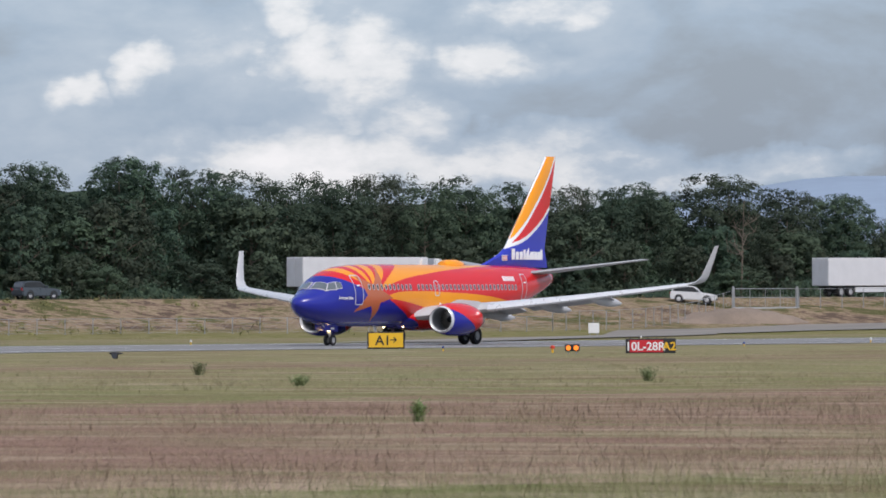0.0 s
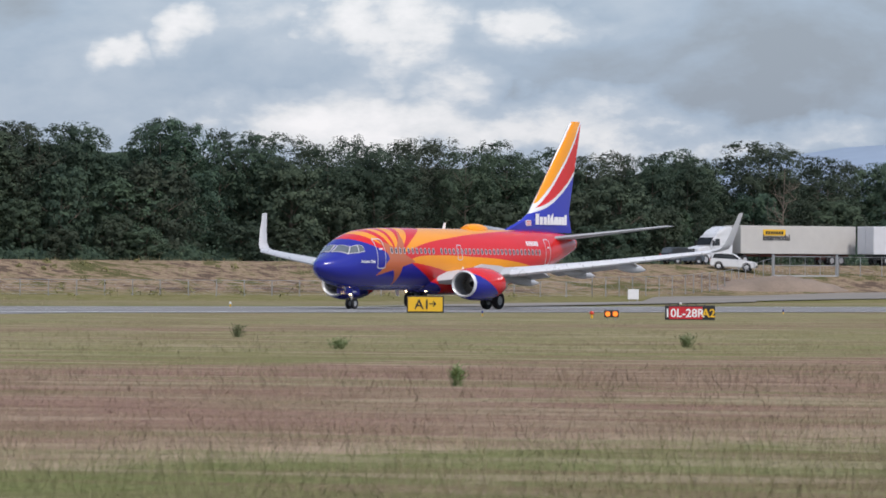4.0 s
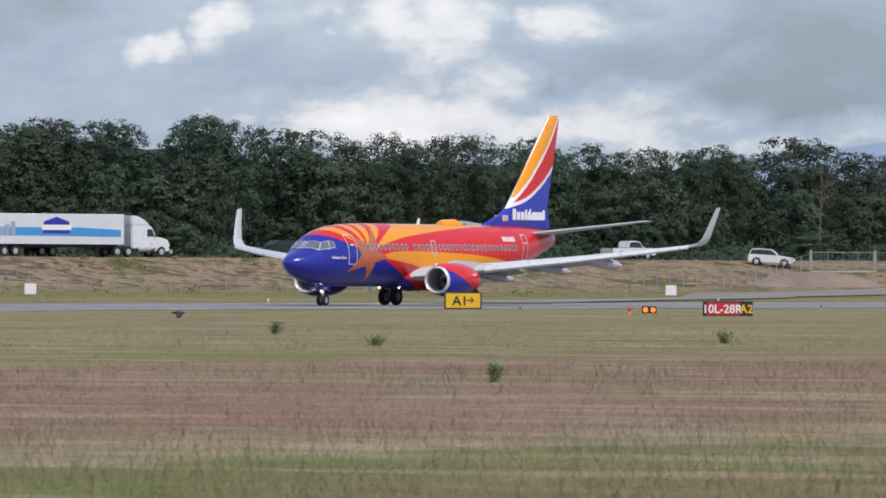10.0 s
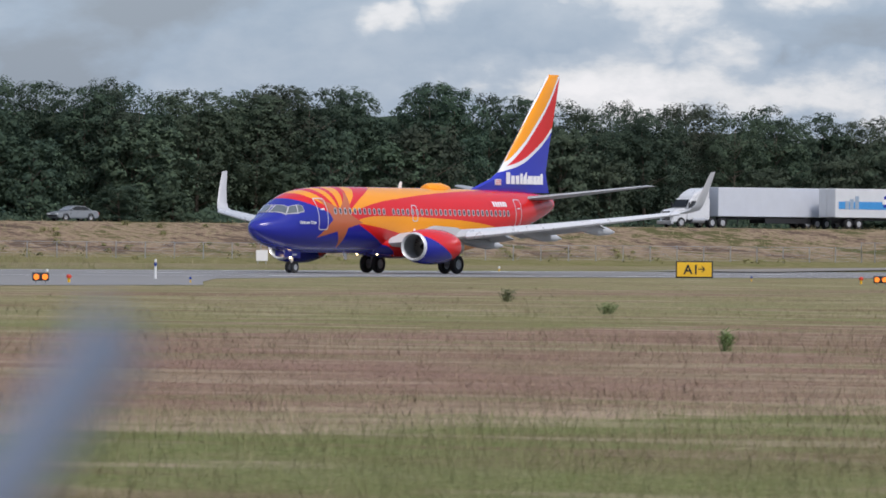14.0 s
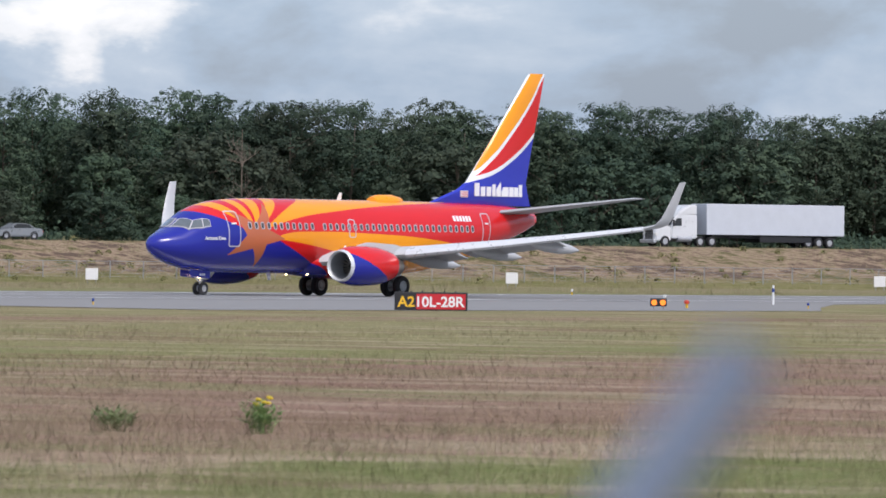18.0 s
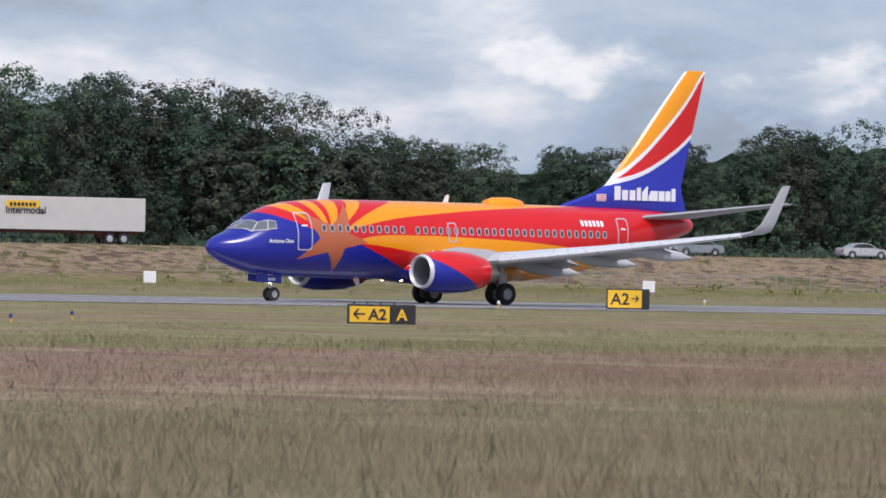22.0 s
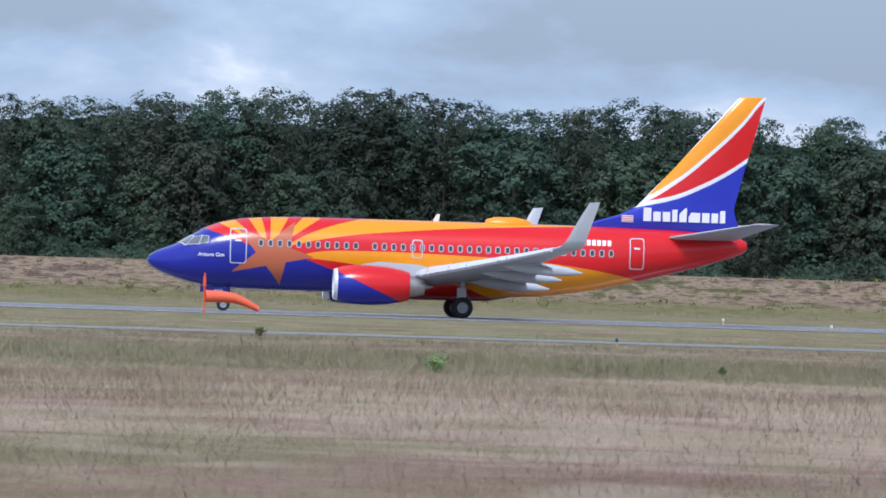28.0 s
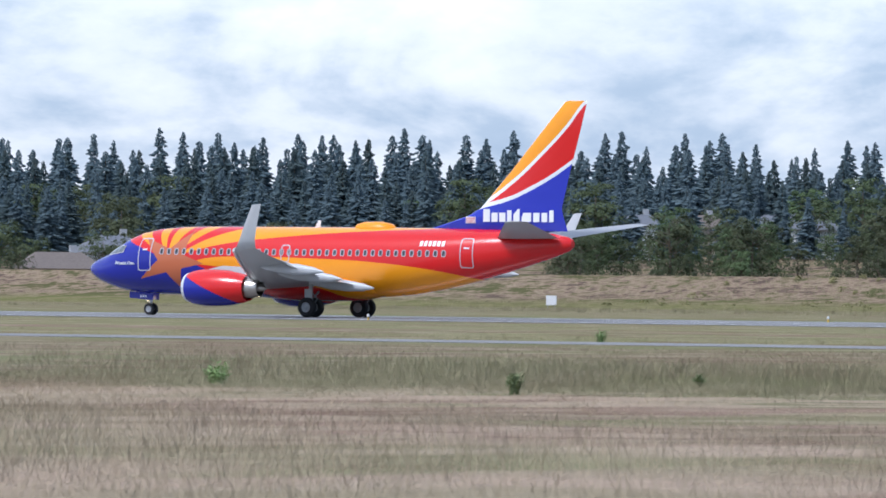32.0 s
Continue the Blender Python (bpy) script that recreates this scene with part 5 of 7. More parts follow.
def airfield_sign(x, y, panels, height, label, eye=(0, 0), z=0.08):
    """panels: width, face, text, text colour, arrow (-1, 0, 1)."""
    root = new("airfield_sign")
    total = sum(p[0] for p in panels)
    bm = bmesh.new()
    box(bm, 0, 0.0, z + height / 2, total + 0.12, 0.16, height + 0.08, 0.02)
    part("housing", bm, M_BLACK, root, "black sign housing")
    u = -total / 2
    for w, face, words, ink, arr in panels:
        bm = bmesh.new()
        box(bm, u + w / 2, -0.085, z + height / 2, w - 0.03, 0.02, height - 0.06, 0.005)
        p = part("panel", bm, face, root, "")
        size = height * 0.86
        tw = 0.0
        if words:
            t = flat_text("lettering", words, size, ink, p, 0, z + height * 0.20)
            xs = [v.co.x for v in t.data.vertices]
            tw = max(xs) - min(xs)
            lead = u + w / 2 - tw / 2 - (0.24 if arr > 0 else (-0.24 if arr < 0 else 0))
            t.matrix_basis = Matrix.Translation((lead - min(xs), -0.1, z + height * 0.20)) @ pose(0, 0, 0, 90, 0, 0)
        if arr:
            arrow(p, u + w / 2 + arr * (tw / 2 + 0.02), z + height * 0.52, arr, ink)
        u += w
    for k in range(max(3, int(total / 0.42))):
        bm = bmesh.new()
        rod(bm, (-total / 2 + 0.15 + k * 0.42, 0, z + height), (-total / 2 + 0.15 + k * 0.42, 0, z + height + 0.09), 0.03, None, 8)
        part("cap", bm, M_BLACK, root)
    for k in (-0.8, 0.8):
        bm = bmesh.new()
        rod(bm, (k * total / 2, 0, -0.05), (k * total / 2, 0, z + 0.02), 0.04, None, 8)
        part("leg", bm, M_STEEL, root)
    root.matrix_basis = pose(x, y, 0, 0, 0, facing(x, y, eye))
    return tagged(root, label, "sign")


airfield_sign(376.3, 232.5, [(1.95, M_YELLOW, "A1", M_BLACK, 1)], 0.86, "yellow taxiway sign with black lettering and an arrow")
airfield_sign(327.4, 187.5, [(0.12, M_BLACK, "", M_TITLE, 0), (1.62, M_REDSIGN, "10L-28R", M_TITLE, 0), (0.52, M_BLACK, "A2", M_YELLOW, 0)], 0.64, "red runway holding sign with white lettering", z=0.02)
airfield_sign(237.0, 185.6, [(0.75, M_BLACK, "A2", M_YELLOW, 0), (1.9, M_REDSIGN, "10L-28R", M_TITLE, 0)], 0.64, "red and black runway holding sign with white lettering", z=0.02)
airfield_sign(216.3, 244.4, [(1.66, M_YELLOW, "A2", M_BLACK, 1), (0.3, M_BLACK, "", M_TITLE, 0)], 0.90, "yellow taxiway sign with a black end", (-36, -36))
airfield_sign(121.0, 150.4, [(1.28, M_YELLOW, "A2", M_BLACK, -1), (0.74, M_BLACK, "A", M_YELLOW, 0)], 0.56, "yellow and black taxiway direction sign", (-36, -36), z=0.02)


def guard_light(x, y):
    root = new("runway_guard_light")
    bm = bmesh.new()
    box(bm, 0, 0.05, 0.28, 0.70, 0.22, 0.34, 0.04)
    part("housing", bm, M_BLACK, root, "black lamp housing")
    for k in (-1, 1):
        bm = bmesh.new()
        rod(bm, (k * 0.18, -0.06, 0.27), (k * 0.18, -0.10, 0.27), 0.12, None, 16)
        part("lens", bm, M_AMBER, root, "lit amber lens")
        bm = bmesh.new()
        rod(bm, (k * 0.2, 0.05, -0.02), (k * 0.2, 0.05, 0.14), 0.03, None, 8)
        part("leg", bm, M_STEEL, root)
    root.matrix_basis = pose(x, y, 0, 0, 0, facing(x, y))
    return tagged(root, "twin amber runway guard light in a black case", "lamp")


guard_light(326, 191)
guard_light(266.7, 196.8)


def stub_light(name, x, y, glass, label, h=0.27, r=0.055):
    root = new(name)
    bm = bmesh.new()
    rod(bm, (0, 0, -0.02), (0, 0, h * 0.6), r * 0.5, None, 8)
    part("stem", bm, M_YELLOW, root)
    bm = bmesh.new()
    lathe(bm, [(h * 0.55, r * 0.9), (h * 0.75, r), (h * 0.95, r * 0.7), (h, 0.01)], 12, "z")
    part("lens", bm, glass, root, "", True)
    root.matrix_basis = pose(x, y, 0)
    return tagged(root, label, "lamp", "airfield edge lights")


M_REDLAMP = plain("red_lamp_glass", (0.60, 0.05, 0.02), 0.3)
M_CLEAR = plain("clear_lamp_glass", (0.7, 0.7, 0.66), 0.2)
for x, y in ((336.2, 198.1), (273.2, 200.1)):
    stub_light("stop_bar_light", x, y, M_REDLAMP, "small red and white airfield lamp", 0.36, 0.12)
for x, y in ((189.4, 177.7), (96.3, 137.3), (108.9, 150.6), (70.7, 132.0), (73.0, 129.4), (240, 205), (282, 200), (352, 214), (402, 224), (-3.4, 84.5), (5.0, 84.5)):
    stub_light("taxiway_light", x, y, M_BLUELAMP, "small blue taxiway edge light")
for k in range(-6, 9):
    stub_light("runway_light", k * 61.0 + 22, RUNWAY_Y - 26, M_CLEAR, "small white runway edge light", 0.36, 0.08)
    stub_light("runway_light", k * 61.0 + 22, RUNWAY_Y + 26, M_CLEAR, "small white runway edge light", 0.36, 0.08)


def marker_post(x, y):
    root = new("marker_post")
    bm = bmesh.new()
    rod(bm, (0, 0, -0.02), (0, 0, 0.95), 0.055, 0.05, 10)
    part("post", bm, M_WHITE, root)
    bm = bmesh.new()
    rod(bm, (0, 0, 0.62), (0, 0, 0.80), 0.062, None, 10)
    part("band", bm, M_BLUELAMP, root, "blue reflective band")
    root.matrix_basis = pose(x, y, 0)
    return tagged(root, "white marker post with a blue band", "post")


marker_post(309, 221.2)


def panel_box(x, y, eye=(0, 0)):
    root = new("marker_board")
    bm = bmesh.new()
    box(bm, 0, 0, 0.75, 1.0, 0.10, 0.92, 0.02)
    part("board", bm, M_WHITE, root, "blank white board")
    for k in (-0.34, 0.34):
        bm = bmesh.new()
        rod(bm, (k, 0.05, -0.3), (k, 0.05, 1.1), 0.035, None, 8)
        part("leg", bm, M_STEEL, root)
    root.matrix_basis = pose(x, y, 0.0, 0, 0, facing(x, y, eye))
    return tagged(root, "blank white board on short steel legs", "sign", "boards along the levee foot")


for x, y in [(629.1, 366.3), (559.2, 389.1), (522.9, 401.0), (483.9, 413.5), (440.1, 427.8), (396.7, 441.5)]:
    panel_box(x, y)
for x, y in [(355.1, 454.7), (302.4, 471.5), (256.0, 486.3), (201.0, 497.6), (152.7, 506.9)]:
    panel_box(x, y, (-60, -110))
for x, y in [(-193.2, 535.4), (-223.8, 536.2), (-274.7, 536.8), (-321.4, 537.3)]:
    panel_box(x, y, (50, -130))


def tripod(x, y):
    root = new("survey_stand")
    bm = bmesh.new()
    for a in (0, 120, 240):
        rod(bm, (0.28 * math.cos(radians(a)), 0.28 * math.sin(radians(a)), 0), (0, 0, 0.7), 0.025, None, 6)
    part("legs", bm, M_STEEL, root)
    bm = bmesh.new()
    box(bm, 0, 0, 0.72, 0.3, 0.2, 0.1, 0.01)
    rod(bm, (0, 0, 0.7), (0.25, 0, 1.05), 0.03, None, 6)
    part("head", bm, M_WHITE, root)
    root.matrix_basis = pose(x, y, 0)
    return tagged(root, "small white instrument on a three-legged stand", "instrument")


tripod(117.2, 300.0)


def shelter(x, y):
    root = new("equipment_shelter")
    w, d, h = 4.1, 2.4, 2.4
    bm = bmesh.new()
    box(bm, 0, 0, 0.05, w + 0.2, d + 0.2, 0.12)
    part("base", bm, M_GREY, root, "concrete base")
    for u0, u1, mat in ((-w / 2, -w / 2 + 1.3, M_ORANGE), (-w / 2 + 1.3, -w / 2 + 2.7, M_WHITE), (-w / 2 + 2.7, w / 2, M_ORANGE)):
        bm = bmesh.new()
        box(bm, (u0 + u1) / 2, 0, 0.1 + h / 2, u1 - u0 - 0.01, d, h, 0.015)
        part("wall_panel", bm, mat, root, "")
    bm = bmesh.new()
    box(bm, 0, 0, h + 0.16, w + 0.16, d + 0.16, 0.12, 0.02)
    part("roof", bm, M_ORANGE, root, "orange flat roof")
    bm = bmesh.new()
    box(bm, -w / 2 - 0.2, -0.2, 1.5, 0.34, 0.6, 1.3, 0.03)
    part("air_unit", bm, M_WHITE, root, "white air conditioner")
    bm = bmesh.new()
    rod(bm, (0.95, -d / 2 - 0.05, 0.1), (0.95, -d / 2 - 0.05, 1.9), 0.07, None, 8)
    part("conduit", bm, M_ORANGE, root)
    bm = bmesh.new()
    box(bm, w / 2 + 0.1, -0.4, 0.95, 0.2, 0.3, 0.5, 0.02)
    part("meter_box", bm, M_WHITE, root)
    root.matrix_basis = pose(x, y, 0, 0, 0, 1)
    return tagged(root, "orange and white chequered equipment shelter", "shed")


shelter(-36.8, 307.2)


def mast(x, y, h):
    root = new("antenna_mast")
    n = 12
    zs = [h * k / n for k in range(n + 1)]
    for k in range(n):
        mat = M_ORANGE if (k < 4 or k >= 9) else M_WHITE
        bm = bmesh.new()
        c = [(-0.28, -0.2), (0.28, -0.2), (0, 0.28)]
        for i in range(3):
            a, b = c[i], c[(i + 1) % 3]
            rod(bm, (*a, zs[k]), (*a, zs[k + 1]), 0.05, None, 6)
            rod(bm, (*a, zs[k]), (*b, zs[k + 1]), 0.025, None, 4)
            rod(bm, (*b, zs[k]), (*a, zs[k + 1]), 0.025, None, 4)
            rod(bm, (*a, zs[k]), (*b, zs[k]), 0.025, None, 4)
        part("lattice_section", bm, mat, root, "")
    for z in (h * 0.40, h * 0.80):
        bm = bmesh.new()
        box(bm, 0.62, -0.3, z, 0.55, 0.5, 0.6, 0.04)
        box(bm, 0.95, -0.3, z + 0.12, 0.3, 0.7, 0.1)
        box(bm, 0.95, -0.3, z - 0.18, 0.3, 0.7, 0.1)
        part("antenna", bm, M_ORANGE, root, "orange box antenna")
    bm = bmesh.new()
    rod(bm, (0, 0, h), (0, 0, h + 0.5), 0.06, None, 8)
    part("beacon", bm, M_REDLAMP, root, "red beacon lamp")
    root.matrix_basis = pose(x, y, 0)
    return tagged(root, "orange and white lattice antenna mast", "mast")


mast(-33.7, 325, 12.1)


def windsock(x, y):
    root = new("windsock")
    bm = bmesh.new()
    rod(bm, (0, 0, 0), (0, 0, 2.0), 0.045, 0.04, 10)
    part("pole", bm, M_ORANGE, root, "orange pole")
    bm = bmesh.new()
    rod(bm, (0, 0, 1.35), (0, 0, 1.85), 0.09, 0.07, 10)
    part("lamp_case", bm, M_ORANGE, root)
    bm = bmesh.new()
    path = [((0.05, 0, 0.86), 0.32), ((0.85, 0, 0.86), 0.30), ((1.5, 0, 0.80), 0.26), ((2.0, 0, 0.62), 0.21), ((2.5, 0, 0.38), 0.16), ((2.7, 0, 0.28), 0.13)]
    secs = []
    for i, (c, r) in enumerate(path):
        a = Vector(path[max(0, i - 1)][0])
        b = Vector(path[min(len(path) - 1, i + 1)][0])
        d = (b - a).normalized()
        up = Vector((-d.z, 0, d.x))
        secs.append([Vector(c) + up * r * 0.95 * math.cos(k * math.pi / 8) + Vector((0, 1, 0)) * r * math.sin(k * math.pi / 8) for k in range(16)])
    loft(bm, secs, caps=False)
    part("sock", bm, plain("windsock_cloth", (0.85, 0.14, 0.06), 0.7, vary=0.12), root, "orange cloth sock hanging half full", True)
    root.matrix_basis = pose(x, y, 0, 0, 0, 2)
    return tagged(root, "orange windsock on a short pole", "windsock")


windsock(-10.2, 231.0)


def cabinet(name, x, y, w, h, mat, label, z=0.0):
    root = new(name)
    bm = bmesh.new()
    box(bm, 0, 0, z + h / 2, w, w * 0.7, h, 0.02)
    part("body", bm, mat, root)
    bm = bmesh.new()
    box(bm, 0, -w * 0.35 - 0.01, z + h / 2, w * 0.8, 0.02, h * 0.8, 0.005)
    part("door", bm, mat, root)
    root.matrix_basis = pose(x, y, 0)
    return tagged(root, label, "cabinet")


M_PALEBLUE = plain("pale_blue_paint", (0.30, 0.38, 0.48), 0.5)
cabinet("equipment_cabinet", -80.9, 312, 0.35, 0.45, M_WHITE, "small white equipment cabinet by the runway")
cabinet("equipment_cabinet", -80.4, 312.4, 0.45, 0.75, M_WHITE, "white equipment cabinet by the runway")
cabinet("equipment_cabinet", -79.9, 312.2, 0.45, 0.6, M_PALEBLUE, "pale blue equipment cabinet by the runway")
cabinet("equipment_cabinet", -79.4, 312.0, 0.38, 0.45, M_WHITE, "small white equipment cabinet by the runway")
cabinet("equipment_cabinet", -78.9, 312.3, 0.4, 0.6, M_PALEBLUE, "blue-grey equipment cabinet by the runway")
cabinet("equipment_cabinet", -114.5, 312.0, 0.62, 0.75, M_WHITE, "white equipment cabinet on a pedestal")
cabinet("culvert_block", -95.5, 330.0, 1.4, 0.5, M_GREY, "low dark concrete block in the grass")


def pole_marker(x, y):
    root = new("marker_pole")
    bm = bmesh.new()
    rod(bm, (0, 0, 0), (0, 0, 2.2), 0.08, None, 8)
    part("lower_pole", bm, M_ORANGE, root, "orange lower pole")
    bm = bmesh.new()
    rod(bm, (0, 0, 2.2), (0, 0, 2.9), 0.09, None, 8)
    rod(bm, (0, 0, 2.9), (0, 0, 3.3), 0.05, None, 8)
    part("upper_pole", bm, M_WHITE, root, "white upper pole")
    root.matrix_basis = pose(x, y, 0)
    return tagged(root, "orange and white marker pole", "pole")


pole_marker(-83.2, 330)
for x in (-128.4, -125.2, -122.0, -119.0):
    stub_light("closed_marker", x, 300.5, M_REDLAMP, "small red airfield lamp", 0.3, 0.14)

# ---- fences, gates and the access roads on the levee ----
PROF = [(-50, 0.0), (-44, 0.25), (-34, 0.5), (-22, 1.3), (-12, 2.75), (-8, 3.25), (-6, 3.35), (8, 3.35)]


def levee_z(x, y):
    o = y - road_y(x)
    if o <= -50:
        return 0.0
    for (a, za), (b, zb) in zip(PROF, PROF[1:]):
        if a <= o <= b:
            return (za + (zb - za) * (o - a) / (b - a)) * levee_height(x) / 3.35
    return levee_height(x)


def ribbon(name, path, width, mat, lift, **tags):
    """A strip of road that follows the bank."""
    pts = []
    fine = []
    for (xa, ya), (xb, yb) in zip(path, path[1:]):
        k = max(1, int(math.hypot(xb - xa, yb - ya) / 4))
        fine += [(xa + (xb - xa) * i / k, ya + (yb - ya) * i / k) for i in range(k)]
    fine.append(path[-1])
    for i, (x, y) in enumerate(fine):
        a, b = fine[max(0, i - 1)], fine[min(len(fine) - 1, i + 1)]
        d = Vector((b[0] - a[0], b[1] - a[1])).normalized()
        for k in range(5):
            f = (k / 4 - 0.5) * width
            px, py = x - d.y * f, y + d.x * f
            pts.append((px, py, max(levee_z(px, py), 0.0) + lift))
    n = len(fine)
    return sheet(name, pts, [(i * 5 + j, i * 5 + j + 1, i * 5 + j + 6, i * 5 + j + 5) for i in range(n - 1) for j in range(4)], mat, **tags)


ribbon("access_road", [(470, 290), (540, 322), (610, 352), (658, 375), (690, 373), (720, 366), (770, 349), (860, 320), (960, 290)], 10.0, M_GRAVEL, 0.09, label="grey gravel service road below the levee", category="road", kind="structure")
GATE_WAY = [(-124.2, 590), (-123.8, 580), (-121, 570), (-116.5, 560), (-109, 550)]
ribbon("gate_road", GATE_WAY, 7.6, M_ROAD, 0.14, label="dark asphalt ramp up to the gate", category="road", kind="structure")
ribbon("gate_road_line", [(-125.4, 577), (-121.6, 567), (-118.6, 561.5), (-119.5, 556), (-124, 552)], 0.2, M_PAINT, 0.19, label="curved white edge line on the gate ramp", category="marking", kind="structure")
ribbon("gate_road_line", [(-119.6, 576), (-115, 565), (-110.5, 557), (-104.6, 551)], 0.2, M_PAINT, 0.19, label="white edge line on the gate ramp", category="marking", kind="structure")
ribbon("gate_road_verge", [(-129.2, 578), (-128, 568), (-125, 558), (-121, 550)], 7.0, M_GRAVEL, 0.09, label="gravel verge beside the gate ramp", category="road", kind="structure")
ribbon("gate_road_verge", [(-118, 578), (-113, 566), (-106, 555), (-99, 549)], 4.0, M_GRAVEL, 0.09, label="gravel verge beside the gate ramp", category="road", kind="structure")
ribbon("foot_track", [(-190, 546), (-150, 546.5), (-125, 547), (-96, 547)], 3.6, M_GRAVEL, 0.05, label="gravel track along the levee foot", category="road", kind="structure")
ribbon("runway_link", [(-118, 545), (-108, 490), (-94, 410), (-82, 345), (-75, 299)], 7.0, M_GRAVEL, 0.05, label="gravel link from the runway to the ramp", category="road", kind="structure")


def sloping_fence(name, a, b, ha, hb, label):
    """A pipe fence whose top falls away from the gate."""
    root = new(name)
    k = max(2, int(math.hypot(b[0] - a[0], b[1] - a[1]) / 2.6))
    tops = []
    for i in range(k + 1):
        f = i / k
        x, y = a[0] + (b[0] - a[0]) * f, a[1] + (b[1] - a[1]) * f
        z = levee_z(x, y)
        tops.append((x, y, z + ha + (hb - ha) * f))
        bm = bmesh.new()
        rod(bm, (x, y, z - 0.2), tops[-1], 0.07, None, 8)
        part("post", bm, M_STEEL, root)
    for p, q in zip(tops, tops[1:]):
        bm = bmesh.new()
        rod(bm, p, q, 0.05, None, 6)
        part("rail", bm, M_STEEL, root)
        for drop in (0.3, 0.55, 0.8):
            bm = bmesh.new()
            lo = [Vector((v[0], v[1], levee_z(v[0], v[1]) + (v[2] - levee_z(v[0], v[1])) * drop)) for v in (p, q)]
            rod(bm, lo[0], lo[1], 0.012, None, 4)
            part("wire", bm, M_STEEL, root)
    return tagged(root, label, "fence")


def fence(name, pts, post_h, gap, label, wires=5, tall=None):
    """Posts, top rail and wires along a line of places."""
    root = new(name)
    line = []
    for (xa, ya), (xb, yb) in zip(pts, pts[1:]):
        k = max(1, round(math.hypot(xb - xa, yb - ya) / gap))
        line += [(xa + (xb - xa) * i / k, ya + (yb - ya) * i / k) for i in range(k)]
    line.append(pts[-1])
    bm = bmesh.new()
    rod(bm, (0, 0, -0.3), (0, 0, post_h), 0.04, None, 6)
    first = None
    rail = bmesh.new()
    wire = bmesh.new()
    for i, (x, y) in enumerate(line):
        z = levee_z(x, y)
        if first is None:
            first = part("post", bm, M_STEEL, root)
            first.matrix_basis = pose(x, y, z)
        else:
            again("post", first, pose(x, y, z), root)
        if i:
            xa, ya = line[i - 1]
            za = levee_z(xa, ya)
            rod(rail, (xa, ya, za + post_h - 0.04), (x, y, z + post_h - 0.04), 0.025, None, 4)
            for k in range(wires):
                f = (k + 0.5) / wires * (post_h - 0.1)
                rod(wire, (xa, ya, za + f), (x, y, z + f), 0.005, None, 3)
            rod(wire, (xa, ya, za), (x, y, z + post_h), 0.004, None, 3)
            rod(wire, (xa, ya, za + post_h), (x, y, z), 0.004, None, 3)
    part("top_rail", rail, M_STEEL, root)
    part("wire_mesh", wire, M_STEEL, root, "thin wire mesh")
    return tagged(root, label, "fence")


fence("chain_link_fence", [(650, 383), (600, 399), (520, 424), (440, 451), (375, 472)], 1.45, 3.2, "grey chain-link fence along the levee foot")
fence("gate_fence", [(650, 383), (668.5, 383.4), (678.2, 385.3), (688.7, 388.1), (697.5, 390.0)], 1.9, 2.6, "sloping chain-link fence below the gate", 6)
fence("gate_fence", [(706.7, 387.4), (718, 383.6), (735, 378)], 2.0, 3.0, "tall chain-link fence beside the gate", 6)
sloping_fence("levee_gate_fence", (-127.6, 579.6), (-142, 581.5), 2.4, 0.5, "grey pipe fence falling away from the levee gate")
sloping_fence("levee_gate_fence", (-119.5, 579.8), (-107, 581.5), 2.3, 0.4, "grey pipe fence falling away from the levee gate")


def gate(name, a, b, h, label, signs=True):
    root = new(name)
    za, zb = levee_z(*a), levee_z(*b)
    L = math.hypot(b[0] - a[0], b[1] - a[1])
    for u in (0, L):
        bm = bmesh.new()
        rod(bm, (u, 0, -0.2), (u, 0, h + 0.2), 0.13, None, 10)
        part("gate_post", bm, M_STEEL, root, "thick steel gate post")
    bm = bmesh.new()
    for z in (0.15, h * 0.55, h - 0.05):
        rod(bm, (0.1, 0, z), (L - 0.1, 0, z), 0.04, None, 6)
    for k in range(5):
        u = 0.2 + (L - 0.4) * k / 4
        rod(bm, (u, 0, 0.15), (u, 0, h), 0.03, None, 6)
    for k in range(16):
        u = 0.2 + (L - 0.4) * k / 15
        rod(bm, (u, 0, 0.15), (u, 0, h - 0.05), 0.006, None, 3)
    part("gate_leaf", bm, M_STEEL, root, "steel framed gate leaf")
    bm = bmesh.new()
    box(bm, L / 2, 0, 0.05, L, 0.12, 0.28)
    part("bottom_beam", bm, M_GREY, root)
    if signs:
        for u, z, w, hh, mat in ((0.7, 1.5, 0.35, 0.6, M_WHITE), (2.8, 1.6, 1.1, 0.8, M_WHITE), (2.8, 1.95, 1.0, 0.18, M_ORANGE), (5.0, 1.4, 0.4, 0.55, M_WHITE)):
            bm = bmesh.new()
            box(bm, u, -0.06, z, w, 0.03 if mat is M_WHITE else 0.05, hh)
            part("notice", bm, mat, root, "")
        bm = bmesh.new()
        box(bm, 3.9, -0.08, 1.15, 2.6, 0.06, 0.28, 0.02)
        part("barrier_bar", bm, M_YELLOW, root, "yellow barrier bar")
    ang = math.degrees(math.atan2(b[1] - a[1], b[0] - a[0]))
    root.matrix_basis = pose(a[0], a[1], min(za, zb), 0, 0, ang)
    return tagged(root, label, "gate")


gate("vehicle_gate", (-127.4, 579.5), (-119.7, 579.8), 2.4, "closed steel vehicle gate with notices")
gate("vehicle_gate", (697.7, 390.0), (706.5, 387.5), 2.1, "closed chain-link vehicle gate", False)


